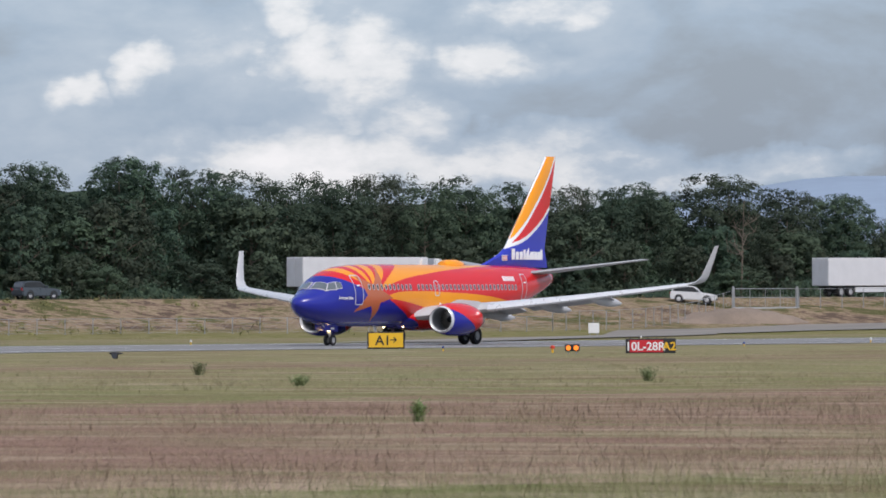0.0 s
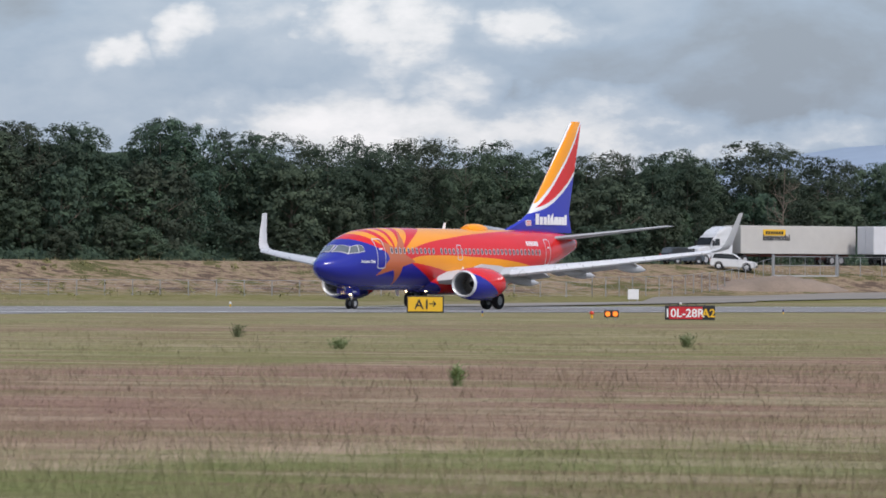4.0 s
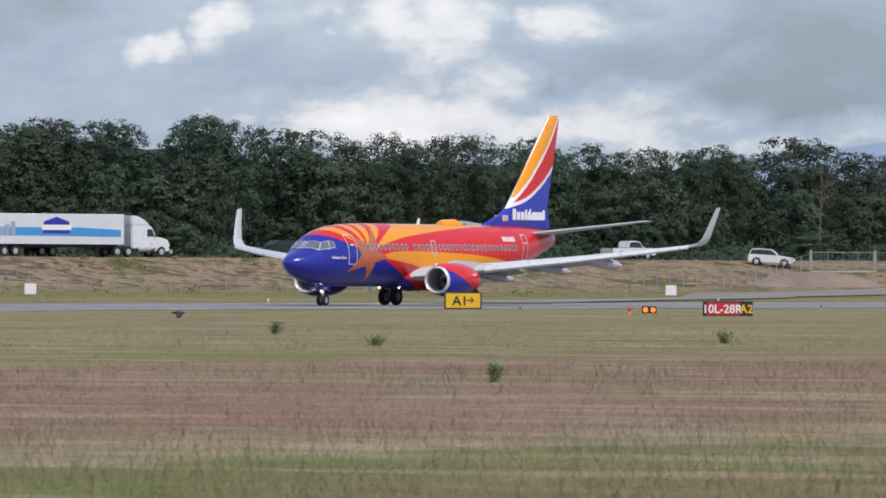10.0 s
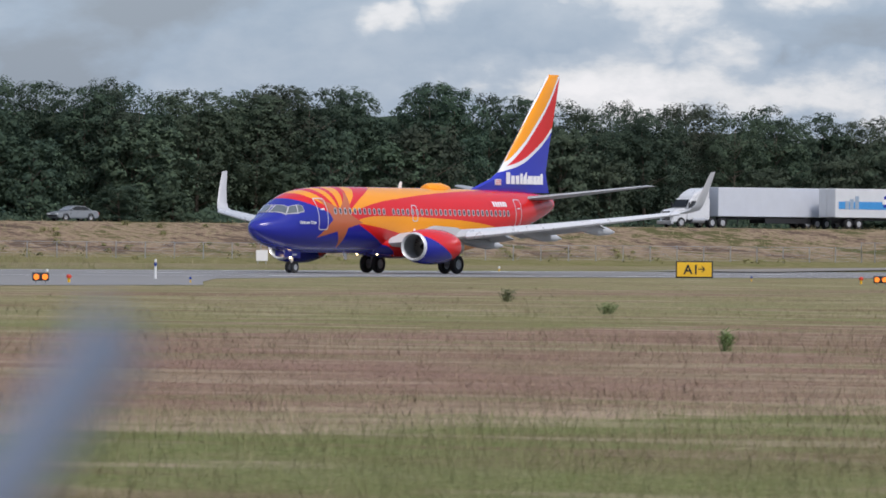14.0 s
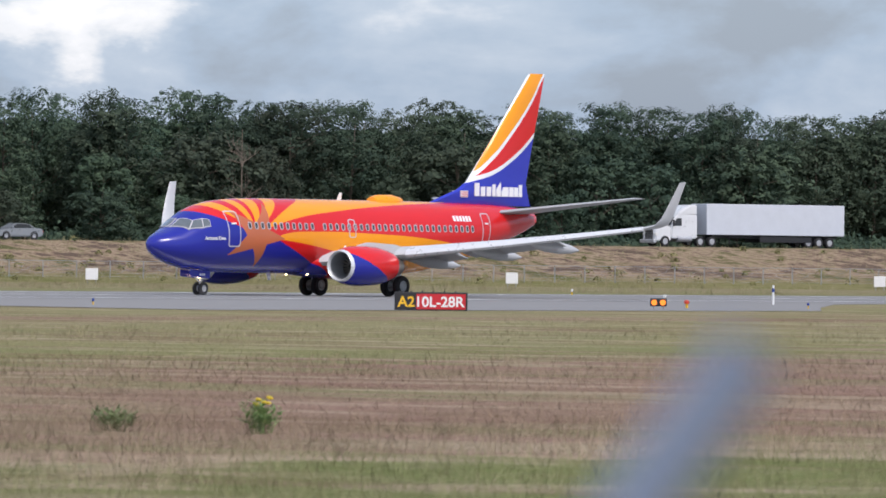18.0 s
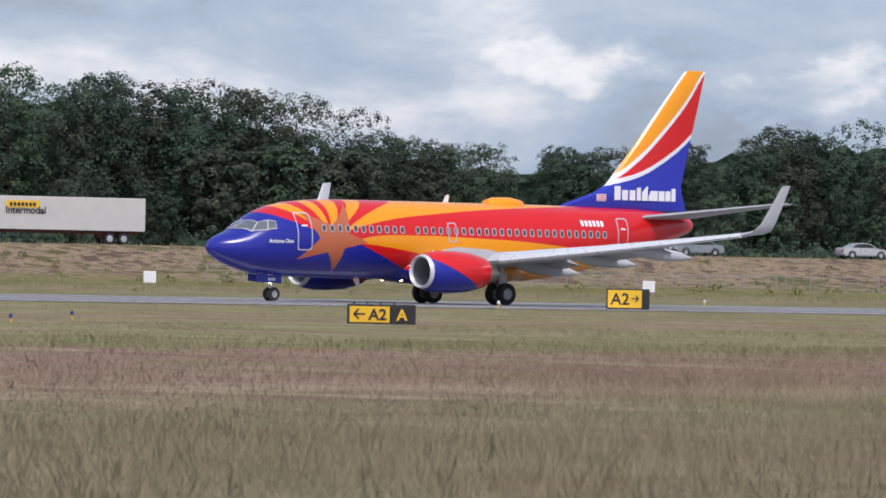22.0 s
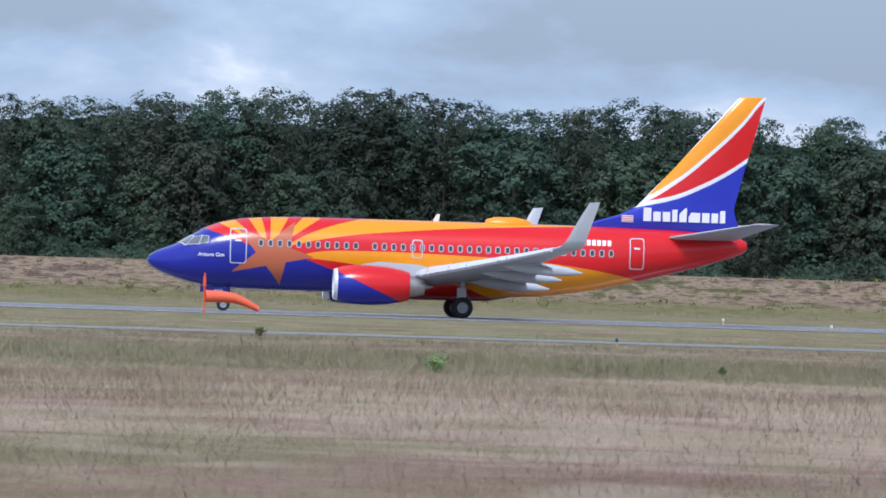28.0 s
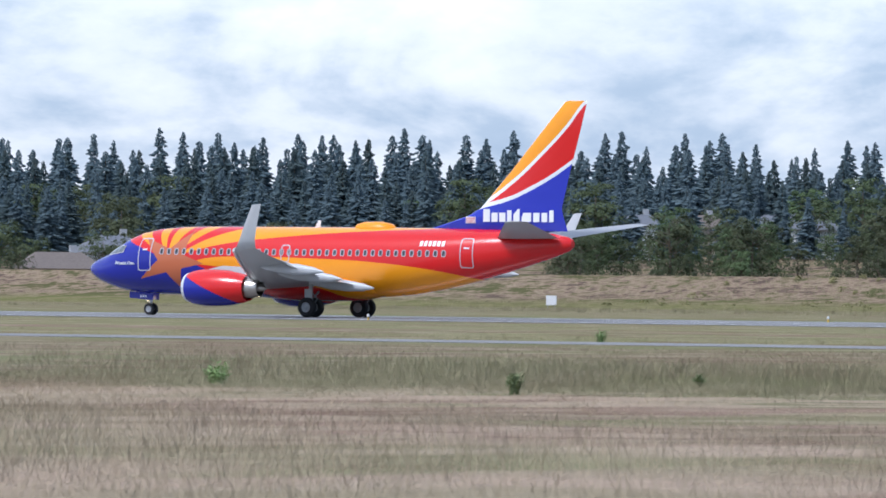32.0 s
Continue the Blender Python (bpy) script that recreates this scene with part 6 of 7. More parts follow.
def earth_heap(x, y):
    bm = bmesh.new()
    n = 28
    g = []
    for i in range(n + 1):
        row = []
        for j in range(13):
            u, v = (i / n - 0.5) * 22, (j / 12 - 0.5) * 7
            f = max(0, 1 - (u / 11) ** 2) * max(0, 1 - (v / 3.5) ** 2)
            z = 2.0 * f + 0.35 * f * noise.noise(Vector((u * 0.8, v * 0.8, 2.0)))
            row.append(bm.verts.new((u, v, z - 0.05)))
        g.append(row)
    for i in range(n):
        for j in range(12):
            bm.faces.new((g[i][j], g[i + 1][j], g[i + 1][j + 1], g[i][j + 1]))
    ob = part("earth_heap", bm, M_DIRT, None, "heap of bare brown earth beside the gate", True, category="heap")
    ob.matrix_basis = pose(x, y, levee_z(x, y) - 0.65, 4, 0, -18)
    return ob


earth_heap(688, 384.0)

# posts by the road above the gate
for k in range(13):
    bm = bmesh.new()
    box(bm, 0, 0, 0.25, 0.16, 0.14, 0.9, 0.02)
    ob = part("guard_post", bm, M_WHITE, None, "short white wooden road post", category="post", group="posts along the road edge")
    xx = -141.5 + k * 2.25
    ob.matrix_basis = pose(xx, road_y(xx) - 5.2, levee_z(xx, road_y(xx) - 5.2))

# ---- the far shore: hill, firs and houses ----


RISE = [(760, 0.0), (830, 3.2), (900, 6.0), (1000, 8.0), (1100, 11.0), (1250, 17.0), (1500, 22.0), (2200, 24.0)]


def build_far_hill():
    pts, q = [], []
    xs = [-1500 + 50 * i for i in range(50)]
    rows = RISE
    for x in xs:
        for y, z in rows:
            pts.append((x, y + 20 * noise.noise(Vector((x * 0.004, y * 0.01, 0))), z * min(1, max(0, (-150 - x) / 150)) + 0.0))
    k = len(rows)
    for i in range(len(xs) - 1):
        for j in range(k - 1):
            q.append((i * k + j, i * k + j + 1, (i + 1) * k + j + 1, (i + 1) * k + j))
    ob = sheet("far_hill", pts, q, M_LEVEE, label="wooded rise beyond the levee", category="hill", kind="structure")
    for p in ob.data.polygons:
        p.use_smooth = True


build_far_hill()


def far_z(x, y):
    """Height of the land behind the levee."""
    o = y - road_y(x)
    back = 0.0
    for (a, za), (b, zb) in zip(((8, 3.35), (14, 3.2), (40, 1.8), (60, 1.2), (220, 1.2), (400, -0.5)), ((14, 3.2), (40, 1.8), (60, 1.2), (220, 1.2), (400, -0.5), (401, 0))):
        if a <= o <= b:
            back = za + (zb - za) * (o - a) / (b - a)
    return max(back, rise_z(x, y))


def rise_z(x, y):
    rows = RISE
    for (a, za), (b, zb) in zip(rows, rows[1:]):
        if a <= y <= b:
            return (za + (zb - za) * (y - a) / (b - a)) * min(1, max(0, (-150 - x) / 150))
    return 0.0


def fir_branches(seed):
    """Drooping needle branches in whorls round a straight stem, as triangles."""
    rng = random.Random(seed)
    tri = []
    z = 1.6
    lean = rng.uniform(0.8, 1.1)
    while z < 19.7:
        r = 3.7 * lean * (1 - z / 20.3) ** 0.85 * rng.uniform(0.7, 1.15) + 0.12
        m = 11 if z < 13 else 7
        for k in range(m):
            a = k * 6.283 / m + rng.uniform(-0.4, 0.4)
            rr = r * rng.uniform(0.4, 1.25)
            d = Vector((math.cos(a), math.sin(a), 0))
            s = Vector((-d.y, d.x, 0))
            drop = rr * rng.uniform(0.15, 0.45)
            p0 = Vector((0, 0, z + 0.35))
            tip = d * rr + Vector((0, 0, z - drop))
            mid = p0.lerp(tip, 0.55)
            w = rr * rng.uniform(0.16, 0.28)
            for sg in (1, -1):
                tri += [p0, mid + s * w * sg + Vector((0, 0, -0.3)), tip]
            tri += [p0.lerp(tip, 0.3), mid + Vector((0, 0, -0.7)) + s * w * 0.4, tip + Vector((0, 0, -0.15))]
        z += rng.uniform(0.38, 0.56)
    return np.array([v[:] for v in tri])


def fir(tri):
    root = new("fir_tree")
    bm = bmesh.new()
    rod(bm, (0, 0, -1), (0, 0, 19.4), 0.3, 0.04, 6)
    part("trunk", bm, M_BARK, root)
    mesh_tris("crown", tri, np.arange(len(tri)).reshape(-1, 3), M_HAZED_FIR, root, 0, "blue-green needle branches paled with painted haze")
    return tagged(root, "tall blue-green fir tree on the far rise, paled with painted haze", "tree", "firs on the far rise")


def build_firs():
    rng = random.Random(11)
    shapes = [fir_branches(60 + k) for k in range(5)]
    kinds = [fir(t) for t in shapes]
    used = set()
    cx, cy = 59.0, -120.0
    joined = []
    made = 0
    for row, (r, sc) in enumerate([(1190, 0.62), (1240, 0.70), (1300, 0.79), (1360, 0.86), (1420, 0.90), (1490, 0.94)]):
        a = 19.6
        while a < 36.0:
            aa = radians(a + rng.uniform(-0.08, 0.08))
            rr = r + rng.uniform(-24, 24)
            x, y = cx - math.sin(aa) * rr, cy + math.cos(aa) * rr
            k = rng.randrange(5)
            low = 1.0 if a > 28.6 else 0.88
            s = sc * low * rng.uniform(0.74, 1.0) * (1.08 if rng.random() < 0.12 else 1.0)
            wide, turn = s * rng.uniform(1.25, 1.85), rng.uniform(0, 360)
            if row in (1, 3) and made < 290:
                m = pose(x, y, far_z(x, y), 0, 0, turn)
                if k in used:
                    o = copy_thing(kinds[k], m)
                else:
                    o = kinds[k]
                    o.matrix_basis = m
                    used.add(k)
                o.scale = (wide, wide, s)
                made += 1
            else:
                c, q = math.cos(radians(turn)), math.sin(radians(turn))
                v = shapes[k]
                joined.append(np.stack([(v[:, 0] * c - v[:, 1] * q) * wide + x, (v[:, 0] * q + v[:, 1] * c) * wide + y, v[:, 2] * s + far_z(x, y)], 1))
            a += rng.uniform(0.11, 0.17) if row in (1, 3) else rng.uniform(0.14, 0.22)
    v = np.concatenate(joined)
    mesh_tris("fir_wood", v, np.arange(len(v)).reshape(-1, 3), M_HAZED_FIR, None, 0, "dense blue-green fir wood on the far rise, paled with painted haze", category="trees", kind="stuff")


build_firs()


def house(x, y, w, d, h, roof, wall, label, turn):
    root = new("house")
    bm = bmesh.new()
    box(bm, 0, 0, h / 2 - 0.5, w, d, h + 1.0)
    part("wall", bm, wall, root)
    bm = bmesh.new()
    e, rz = 0.6, h + d * 0.28
    v = [(-w / 2 - e, -d / 2 - e, h), (w / 2 + e, -d / 2 - e, h), (w / 2 + e, d / 2 + e, h), (-w / 2 - e, d / 2 + e, h), (-w / 2 + d * 0.25, 0, rz), (w / 2 - d * 0.25, 0, rz)]
    vs = [bm.verts.new(p) for p in v]
    for f in ((0, 1, 5, 4), (1, 2, 5), (2, 3, 4, 5), (3, 0, 4), (3, 2, 1, 0)):
        bm.faces.new([vs[i] for i in f])
    part("roof", bm, roof, root)
    bm = bmesh.new()
    box(bm, w * 0.2, 0.3, rz, 0.8, 0.8, 1.6)
    part("chimney", bm, M_GREY, root)
    n = max(2, int(w / 3))
    for fl in range(max(1, int(h / 2.7))):
        for k in range(n):
            bm = bmesh.new()
            u = -w / 2 + w * (k + 0.5) / n
            box(bm, u, -d / 2 - 0.03, 1.4 + fl * 2.7, 1.3, 0.1, 1.2, 0.02)
            win = part("window", bm, M_WHITE, root, "white window frame")
            bm = bmesh.new()
            box(bm, u, -d / 2 - 0.07, 1.4 + fl * 2.7, 1.05, 0.08, 0.95)
            part("pane", bm, M_GLASS, win)
    root.matrix_basis = pose(x, y, far_z(x, y), 0, 0, turn)
    return tagged(root, label, "house", "houses on the far rise")


M_ROOFB = plain("brown_shingles", (0.17, 0.14, 0.12), 0.9, vary=0.2)
M_ROOFG = plain("grey_shingles", (0.15, 0.16, 0.18), 0.9, vary=0.2)
M_WALLT = plain("tan_siding", (0.42, 0.36, 0.29), 0.8)
M_WALLW = plain("white_siding", (0.62, 0.63, 0.63), 0.8)
for hx, hy, hw, hd, hh, hroof, hwall, hlabel in (
        (-457, 656, 9, 7, 2.3, M_ROOFB, M_WALLT, "tan bungalow with a brown hipped roof"), (-489, 716, 8, 8, 4.6, M_ROOFG, M_WALLW, "white two-storey house with a grey roof"),
        (-531, 925, 6.5, 6, 5.2, M_ROOFG, M_WALLW, "white two-storey house with grey shingles"), (-547, 973, 8.5, 7, 4.4, M_ROOFB, M_WALLT, "tan house with a brown roof among trees"),
        (-526, 962, 9.5, 7, 4.6, M_ROOFG, M_WALLT, "tan house with a grey roof on the rise"), (-513, 948, 7, 6, 4.4, M_ROOFG, M_WALLW, "white house among trees on the rise")):
    house(hx, hy, hw, hd, hh, hroof, hwall, hlabel, facing(hx, hy, (59, -120)) + 12)


def build_far_broadleaf():
    rng = random.Random(9)
    k1 = broadleaf("maple_tree", 91, 9.5, 3.6, M_LEAF3, "rounded green maple tree near the far houses", 150)
    k2 = broadleaf("maple_tree", 92, 10.5, 3.9, M_LEAF3, "rounded green maple tree near the far houses", 150)
    k1["group"] = k2["group"] = "trees near the far houses"
    spots = [(-465, 662), (-464, 676), (-490, 692), (-500, 735), (-476, 700), (-452, 640)]
    cx, cy = 59.0, -120.0
    for k in range(34):
        a, r = radians(27.4 + 2.7 * (k + rng.uniform(-0.4, 0.4)) / 34), (rng.choice((1085, 1110, 1150, 1190)) if k % 4 else 905) + rng.uniform(-15, 15)
        spots.append((cx - math.sin(a) * r, cy + math.cos(a) * r))
    for k in range(44):
        a, r = radians(20.6 + 14.5 * (k + rng.uniform(-0.4, 0.4)) / 44), rng.choice((1085, 1160, 1215, 1265)) + rng.uniform(-15, 15)
        spots.append((cx - math.sin(a) * r, cy + math.cos(a) * r))
    for i, (x, y) in enumerate(spots):
        m = pose(x, y, far_z(x, y), 0, 0, rng.uniform(0, 360))
        if i < 2:
            o = (k1, k2)[i]
            o.matrix_basis = m
        else:
            o = copy_thing((k1, k2)[rng.randrange(2)], m)
        s = rng.uniform(0.6, 1.2) if math.hypot(x - 59, y + 120) > 930 else rng.uniform(0.45, 0.62)
        bearing = math.degrees(math.atan2(59 - x, y + 120))
        if y < 960 and min(abs(bearing - q) for q in (29.46, 29.0, 28.38, 28.0)) < 0.17:
            s *= 0.5
        o.scale = (s * 1.1, s * 1.1, s)


M_LEAF3 = leaf_material("maple_leaves", (0.06, 0.085, 0.045), (0.15, 0.18, 0.085))
build_far_broadleaf()


def build_ridge():
    """Hills far to the east, the haze over them painted as blue."""
    pts, q = [], []
    n = 80
    for i in range(n + 1):
        a = -59.2 - 24.0 * i / n
        up = 4400 * math.tan(radians(0.80 + 0.09 * min(2.8, -59.2 - a))) + 5 * noise.noise(Vector((i * 0.35, 1, 0)))
        up *= min(1.0, 0.3 + i / 4.0)
        a = radians(a)
        for r, z in ((4000, -5), (4200, up * 0.75), (4400, up)):
            pts.append((-math.sin(a) * r, math.cos(a) * r, z))
    for i in range(n):
        for j in range(2):
            q.append((i * 3 + j, i * 3 + j + 1, i * 3 + j + 4, i * 3 + j + 3))
    sheet("distant_ridge", pts, q, plain("haze_blue_hills", (0.25, 0.32, 0.41), 1.0, vary=0.12, scale=0.004), label="low forested hills on the horizon, painted haze blue", category="hills", kind="structure")


build_ridge()


def dead_tree(x, off, h, seed):
    t = broadleaf("bare_tree", seed, 17.0, 3.6, M_LEAF, "leafless pale grey tree at the wood edge", bare=True)
    t.matrix_basis = pose(x, road_y(x) + off, 2.8)
    t.scale = (h / 17.0,) * 3
    return t


dead_tree(561, 11, 13.0, 31)
dead_tree(176, 12, 12.0, 35)
dead_tree(728, 11, 13.0, 37)

# ---- weeds and grass ----


def weed(x, y, h, w, seed, flowers=0):
    rng = random.Random(seed)
    root = new("weed_clump")
    bm = bmesh.new()
    for _ in range(70):
        a = rng.uniform(0, 6.28)
        r = w * 0.5 * rng.random()
        b0 = Vector((math.cos(a) * r * 0.5, math.sin(a) * r * 0.5, 0))
        tp = Vector((math.cos(a) * r, math.sin(a) * r, h * rng.uniform(0.5, 1.0)))
        s = Vector((-math.sin(a), math.cos(a), 0)) * 0.02
        for k in range(4):
            f = rng.uniform(0.3, 1.0)
            p = b0.lerp(tp, f)
            o = Vector((rng.uniform(-1, 1), rng.uniform(-1, 1), rng.uniform(0, 0.6))) * 0.14
            bm.faces.new([bm.verts.new(p - s), bm.verts.new(p + o), bm.verts.new(p + s)])
        bm.faces.new([bm.verts.new(b0 - s * 0.4), bm.verts.new(b0 + s * 0.4), bm.verts.new(tp)])
    part("leaves", bm, M_WEED, root, "fresh green leaves")
    for k in range(flowers):
        bm = bmesh.new()
        bmesh.ops.create_icosphere(bm, subdivisions=1, radius=0.028)
        o = part("flower", bm, M_FLOWER, root, "yellow flower head")
        a = k * 2.4
        o.matrix_basis = pose(math.cos(a) * w * 0.4 * rng.random(), math.sin(a) * w * 0.4 * rng.random(), h * rng.uniform(0.8, 1.02)) @ Matrix.Diagonal((1.2, 1.2, 0.6, 1))
    root.matrix_basis = pose(x, y, 0)
    return tagged(root, "green weed clump in the meadow", "weed", "weeds in the meadow")


for i, (x, y, h, w, fl) in enumerate([(204.8, 133.3, 0.42, 0.6, 0), (111.9, 68.5, 0.36, 0.3, 0), (171.2, 108.4, 0.3, 0.75, 0), (184.6, 105.8, 0.4, 0.5, 0), (61.5, 50.3, 0.36, 0.36, 1), (61.0, 51.8, 0.24, 0.42, 0),
                                     (51.0, 45.9, 0.26, 0.14, 0), (-8.8, 2.8, 0.22, 0.08, 0), (-10.1, -39.2, 0.34, 0.55, 0), (-14.3, 86, 0.3, 0.4, 0), (-71.6, 109.3, 0.45, 0.5, 0), (-5.8, -8.8, 0.35, 0.3, 0), (-15.1, -3.2, 0.4, 0.5, 0), (-36.0, 95.4, 0.3, 1.5, 0)]):
    weed(x, y, h, w * 1.3, 300 + i, 9 * fl)


def blade_sheet(name, base, h, w, rng, mat, label):
    """Single thin blades at the given places, three to a tuft."""
    n = len(base)
    pts = np.empty((n * 3, 3, 3))
    for b in range(3):
        a = rng.uniform(0, 6.283, n)
        o = base + np.stack([rng.normal(0, 0.16, n), rng.normal(0, 0.16, n), np.zeros(n)], 1)
        s = np.stack([np.cos(a) * w, np.sin(a) * w, np.zeros(n)], 1)
        k = slice(b * n, (b + 1) * n)
        pts[k, 0], pts[k, 1] = o - s, o + s
        pts[k, 2] = o + np.stack([rng.normal(0, 0.09, n), rng.normal(0, 0.09, n), h * rng.uniform(0.6, 1.15, n)], 1)
    m = n * 3
    me = bpy.data.meshes.new(name)
    me.vertices.add(m * 3)
    me.vertices.foreach_set("co", pts.reshape(-1).astype(np.float32))
    me.loops.add(m * 3)
    me.loops.foreach_set("vertex_index", np.arange(m * 3, dtype=np.int32))
    me.polygons.add(m)
    me.polygons.foreach_set("loop_start", np.arange(0, m * 3, 3, dtype=np.int32))
    me.update()
    me.validate()
    me.materials.append(mat)
    tagged(new(name, me), label, "grass", kind="stuff")


def build_grass():
    rng = np.random.default_rng(3)
    xs, ys, rs = [], [], []
    # fans of blades before each stand of the viewer: place, bearing, half angle, count
    fans = [(0, 0, -51.5, 13.5, 110000)]
    fans += [(a, b, c, 4.2, 14000) for a, b, c in ((-10, -8, -46.6), (-20, -17, -44.8), (-30, -27, -42.6), (-39, -38, -40.8), (-48, -50, -38.8), (-55, -62, -37.1), (-62, -75, -34.7), (-67, -90, -31.9), (-70, -104, -29.4),
             (-72, -119, -26.6), (-71, -134, -23.5), (-68, -150, -20.2), (-57, -154, -15.3), (-43, -156, -10.5), (-25, -158, -3.9), (-14, -159, 0.1), (-1, -159, 4.5), (12, -159, 9.2), (25, -155, 13.8), (33, -141, 18.3), (39, -125, 22.8), (49, -121, 26.8), (59, -120, 30.9))]
    for hx, hy, mid, half, n in fans:
        ang = np.radians(-mid + rng.uniform(-half, half, n))
        rad = 46 * (420 / 46) ** (rng.random(n) ** 1.35)
        xs.append(hx + np.sin(ang) * rad)
        ys.append(hy + np.cos(ang) * rad)
        rs.append(rad)
    x, y, rad = np.concatenate(xs), np.concatenate(ys), np.concatenate(rs)
    off = (y > 236) | ((x < 14) & (y > 82) & (y < 109)) | ((np.abs((x - 101) * 1.3 + 128 - y) < 3.5) & (x > 86) & (x < 116)) | ((y > 183) & (x > 220) & (x < 350) & (y - 183 > (x - 255) * 0.55))
    x, y, rad = x[~off], y[~off], rad[~off]
    n = len(x)
    # taller seed heads in drifts
    drift = np.sin(x * 0.021 + 1.3) * np.sin(y * 0.083) + np.sin(x * 0.05 + y * 0.11)
    h = (0.122 + 0.045 * drift) * rng.uniform(0.3, 1.6, n) + 0.03
    h = h * np.clip(1.0 - (y - 60) / 160.0, 0.42, 1.0)
    w = rad * 3.3e-5 * rng.uniform(0.7, 1.5, n)
    blade_sheet("meadow_grass", np.stack([x, y, np.full(n, -0.01)], 1), h, w, rng, M_BLADES, "thin green, straw and purple-brown meadow grass")
    # coarse dry grass on the bank
    n = 45000
    x = rng.uniform(-350, 720, n)
    o = rng.uniform(-46, -4.6, n)
    keep = ~((x > 560) & (o < -20)) & ~((x > -150) & (x < -85) & (o < -8))
    x, o = x[keep], o[keep]
    y = np.array([road_y(a) for a in x]) + o
    z = np.array([levee_z(a, b) for a, b in zip(x, y)]) - 0.05
    flat_x = rng.uniform(-330, 700, 22000)
    flat_y = np.array([road_y(a) for a in flat_x]) - rng.uniform(46, 190, 22000)
    clear = (flat_y > 300) & ~((flat_x > 460) & (flat_y < 385)) & ~((flat_x > -125) & (flat_x < -68))
    x, y, z = np.concatenate([x, flat_x[clear]]), np.concatenate([y, flat_y[clear]]), np.concatenate([z, np.full(clear.sum(), -0.03)])
    h = rng.uniform(0.15, 0.6, len(x))
    blade_sheet("bank_grass", np.stack([x, y, z], 1), h, rng.uniform(0.012, 0.028, len(x)), rng, M_BLADES, "coarse dry grass on the levee bank")


build_grass()


def build_bank_shrubs():
    """Low leafy tufts strewn over the bank, thicker towards its foot."""
    gen = np.random.default_rng(44)
    n = 900
    x = gen.uniform(-330, 640, n)
    o = np.where(gen.random(n) < 0.75, gen.uniform(-46, -16, n), gen.uniform(-16, -8, n))
    keep = ~((x > -150) & (x < -92))
    x, o = x[keep], o[keep]
    y = np.array([road_y(a) for a in x]) + o
    r = gen.uniform(0.25, 0.8, len(x)) * np.where(o < -30, 1.15, 0.8)
    c = np.stack([x, y, np.array([levee_z(a, b) for a, b in zip(x, y)]) + r * 0.15], 1)
    lv, ln = clump_leaves(c, r, np.tile((0.0, -0.3, 0.9), (len(x), 1)), 60, 0.12, gen)
    mesh_tris("bank_shrubs", lv, np.arange(len(lv)).reshape(-1, 3), M_BANKSHRUB, None, 0, "low olive green and brown shrubs on the levee bank", ln, category="shrubs", kind="stuff")


M_BANKSHRUB = leaf_material("bank_shrub_leaves", (0.14, 0.135, 0.055), (0.28, 0.255, 0.11))
build_bank_shrubs()


def fence_arm():
    """The top of a steel fence post with its slanting arm, close to the camera."""
    M_ARM = plain("weathered_blue_steel", (0.20, 0.245, 0.33), 0.6, 0.2)
    root = new("fence_post")
    bm = bmesh.new()
    rod(bm, (0, 0, -1.62), (0, 0, -0.125), 0.016, None, 12)
    part("post", bm, M_STEEL, root, "thin galvanised post")
    bm = bmesh.new()
    rod(bm, (0, 0, -0.13), (0.075, 0, -0.026), 0.0125, 0.0115, 10)
    part("arm", bm, M_ARM, root, "slanting steel arm")
    a = radians(-52.6)
    root.matrix_basis = Matrix.Translation((-math.sin(a) * 2.6, math.cos(a) * 2.6, 1.7)) @ pose(0, 0, 0, 0, 0, math.degrees(a))
    return tagged(root, "galvanised fence post with a slanting arm", "fence post")


fence_arm()


# ---- traffic on the levee road ----
MOVERS = []      # thing, lane offset, rows of seconds and place along the road


def body_side(outline, width, mat, name, parent, label="", bev=0.08, at=None):
    bm = bmesh.new()
    prism(bm, outline, width, "xz", -width / 2 if at is None else at)
    bmesh.ops.bevel(bm, geom=list(bm.edges), offset=bev, segments=2, affect="EDGES", clamp_overlap=True)
    return part(name, bm, mat, parent, label, True)


def road_wheel(parent, x, y, r, w):
    bm = bmesh.new()
    h = w / 2
    lathe(bm, [(-h, r * 0.58), (-h, r * 0.9), (-h * 0.7, r), (h * 0.7, r), (h, r * 0.9), (h, r * 0.58)], 20, "y")
    t = part("wheel", bm, M_TYRE, parent, "black tyre", True)
    t.location = (x, y, r)
    bm = bmesh.new()
    lathe(bm, [(-h * 0.92, 0.01), (-h * 0.85, r * 0.6), (h * 0.85, r * 0.6), (h * 0.92, 0.01)], 14, "y")
    part("rim", bm, M_RIM, t, "bright metal rim", True)
    return t


M_RIM = plain("wheel_rim", (0.55, 0.55, 0.56), 0.35, 0.5)
M_TAIL = plain("tail_lamp", (0.45, 0.02, 0.02), 0.3)
M_HEAD = plain("head_lamp", (0.75, 0.75, 0.72), 0.2)


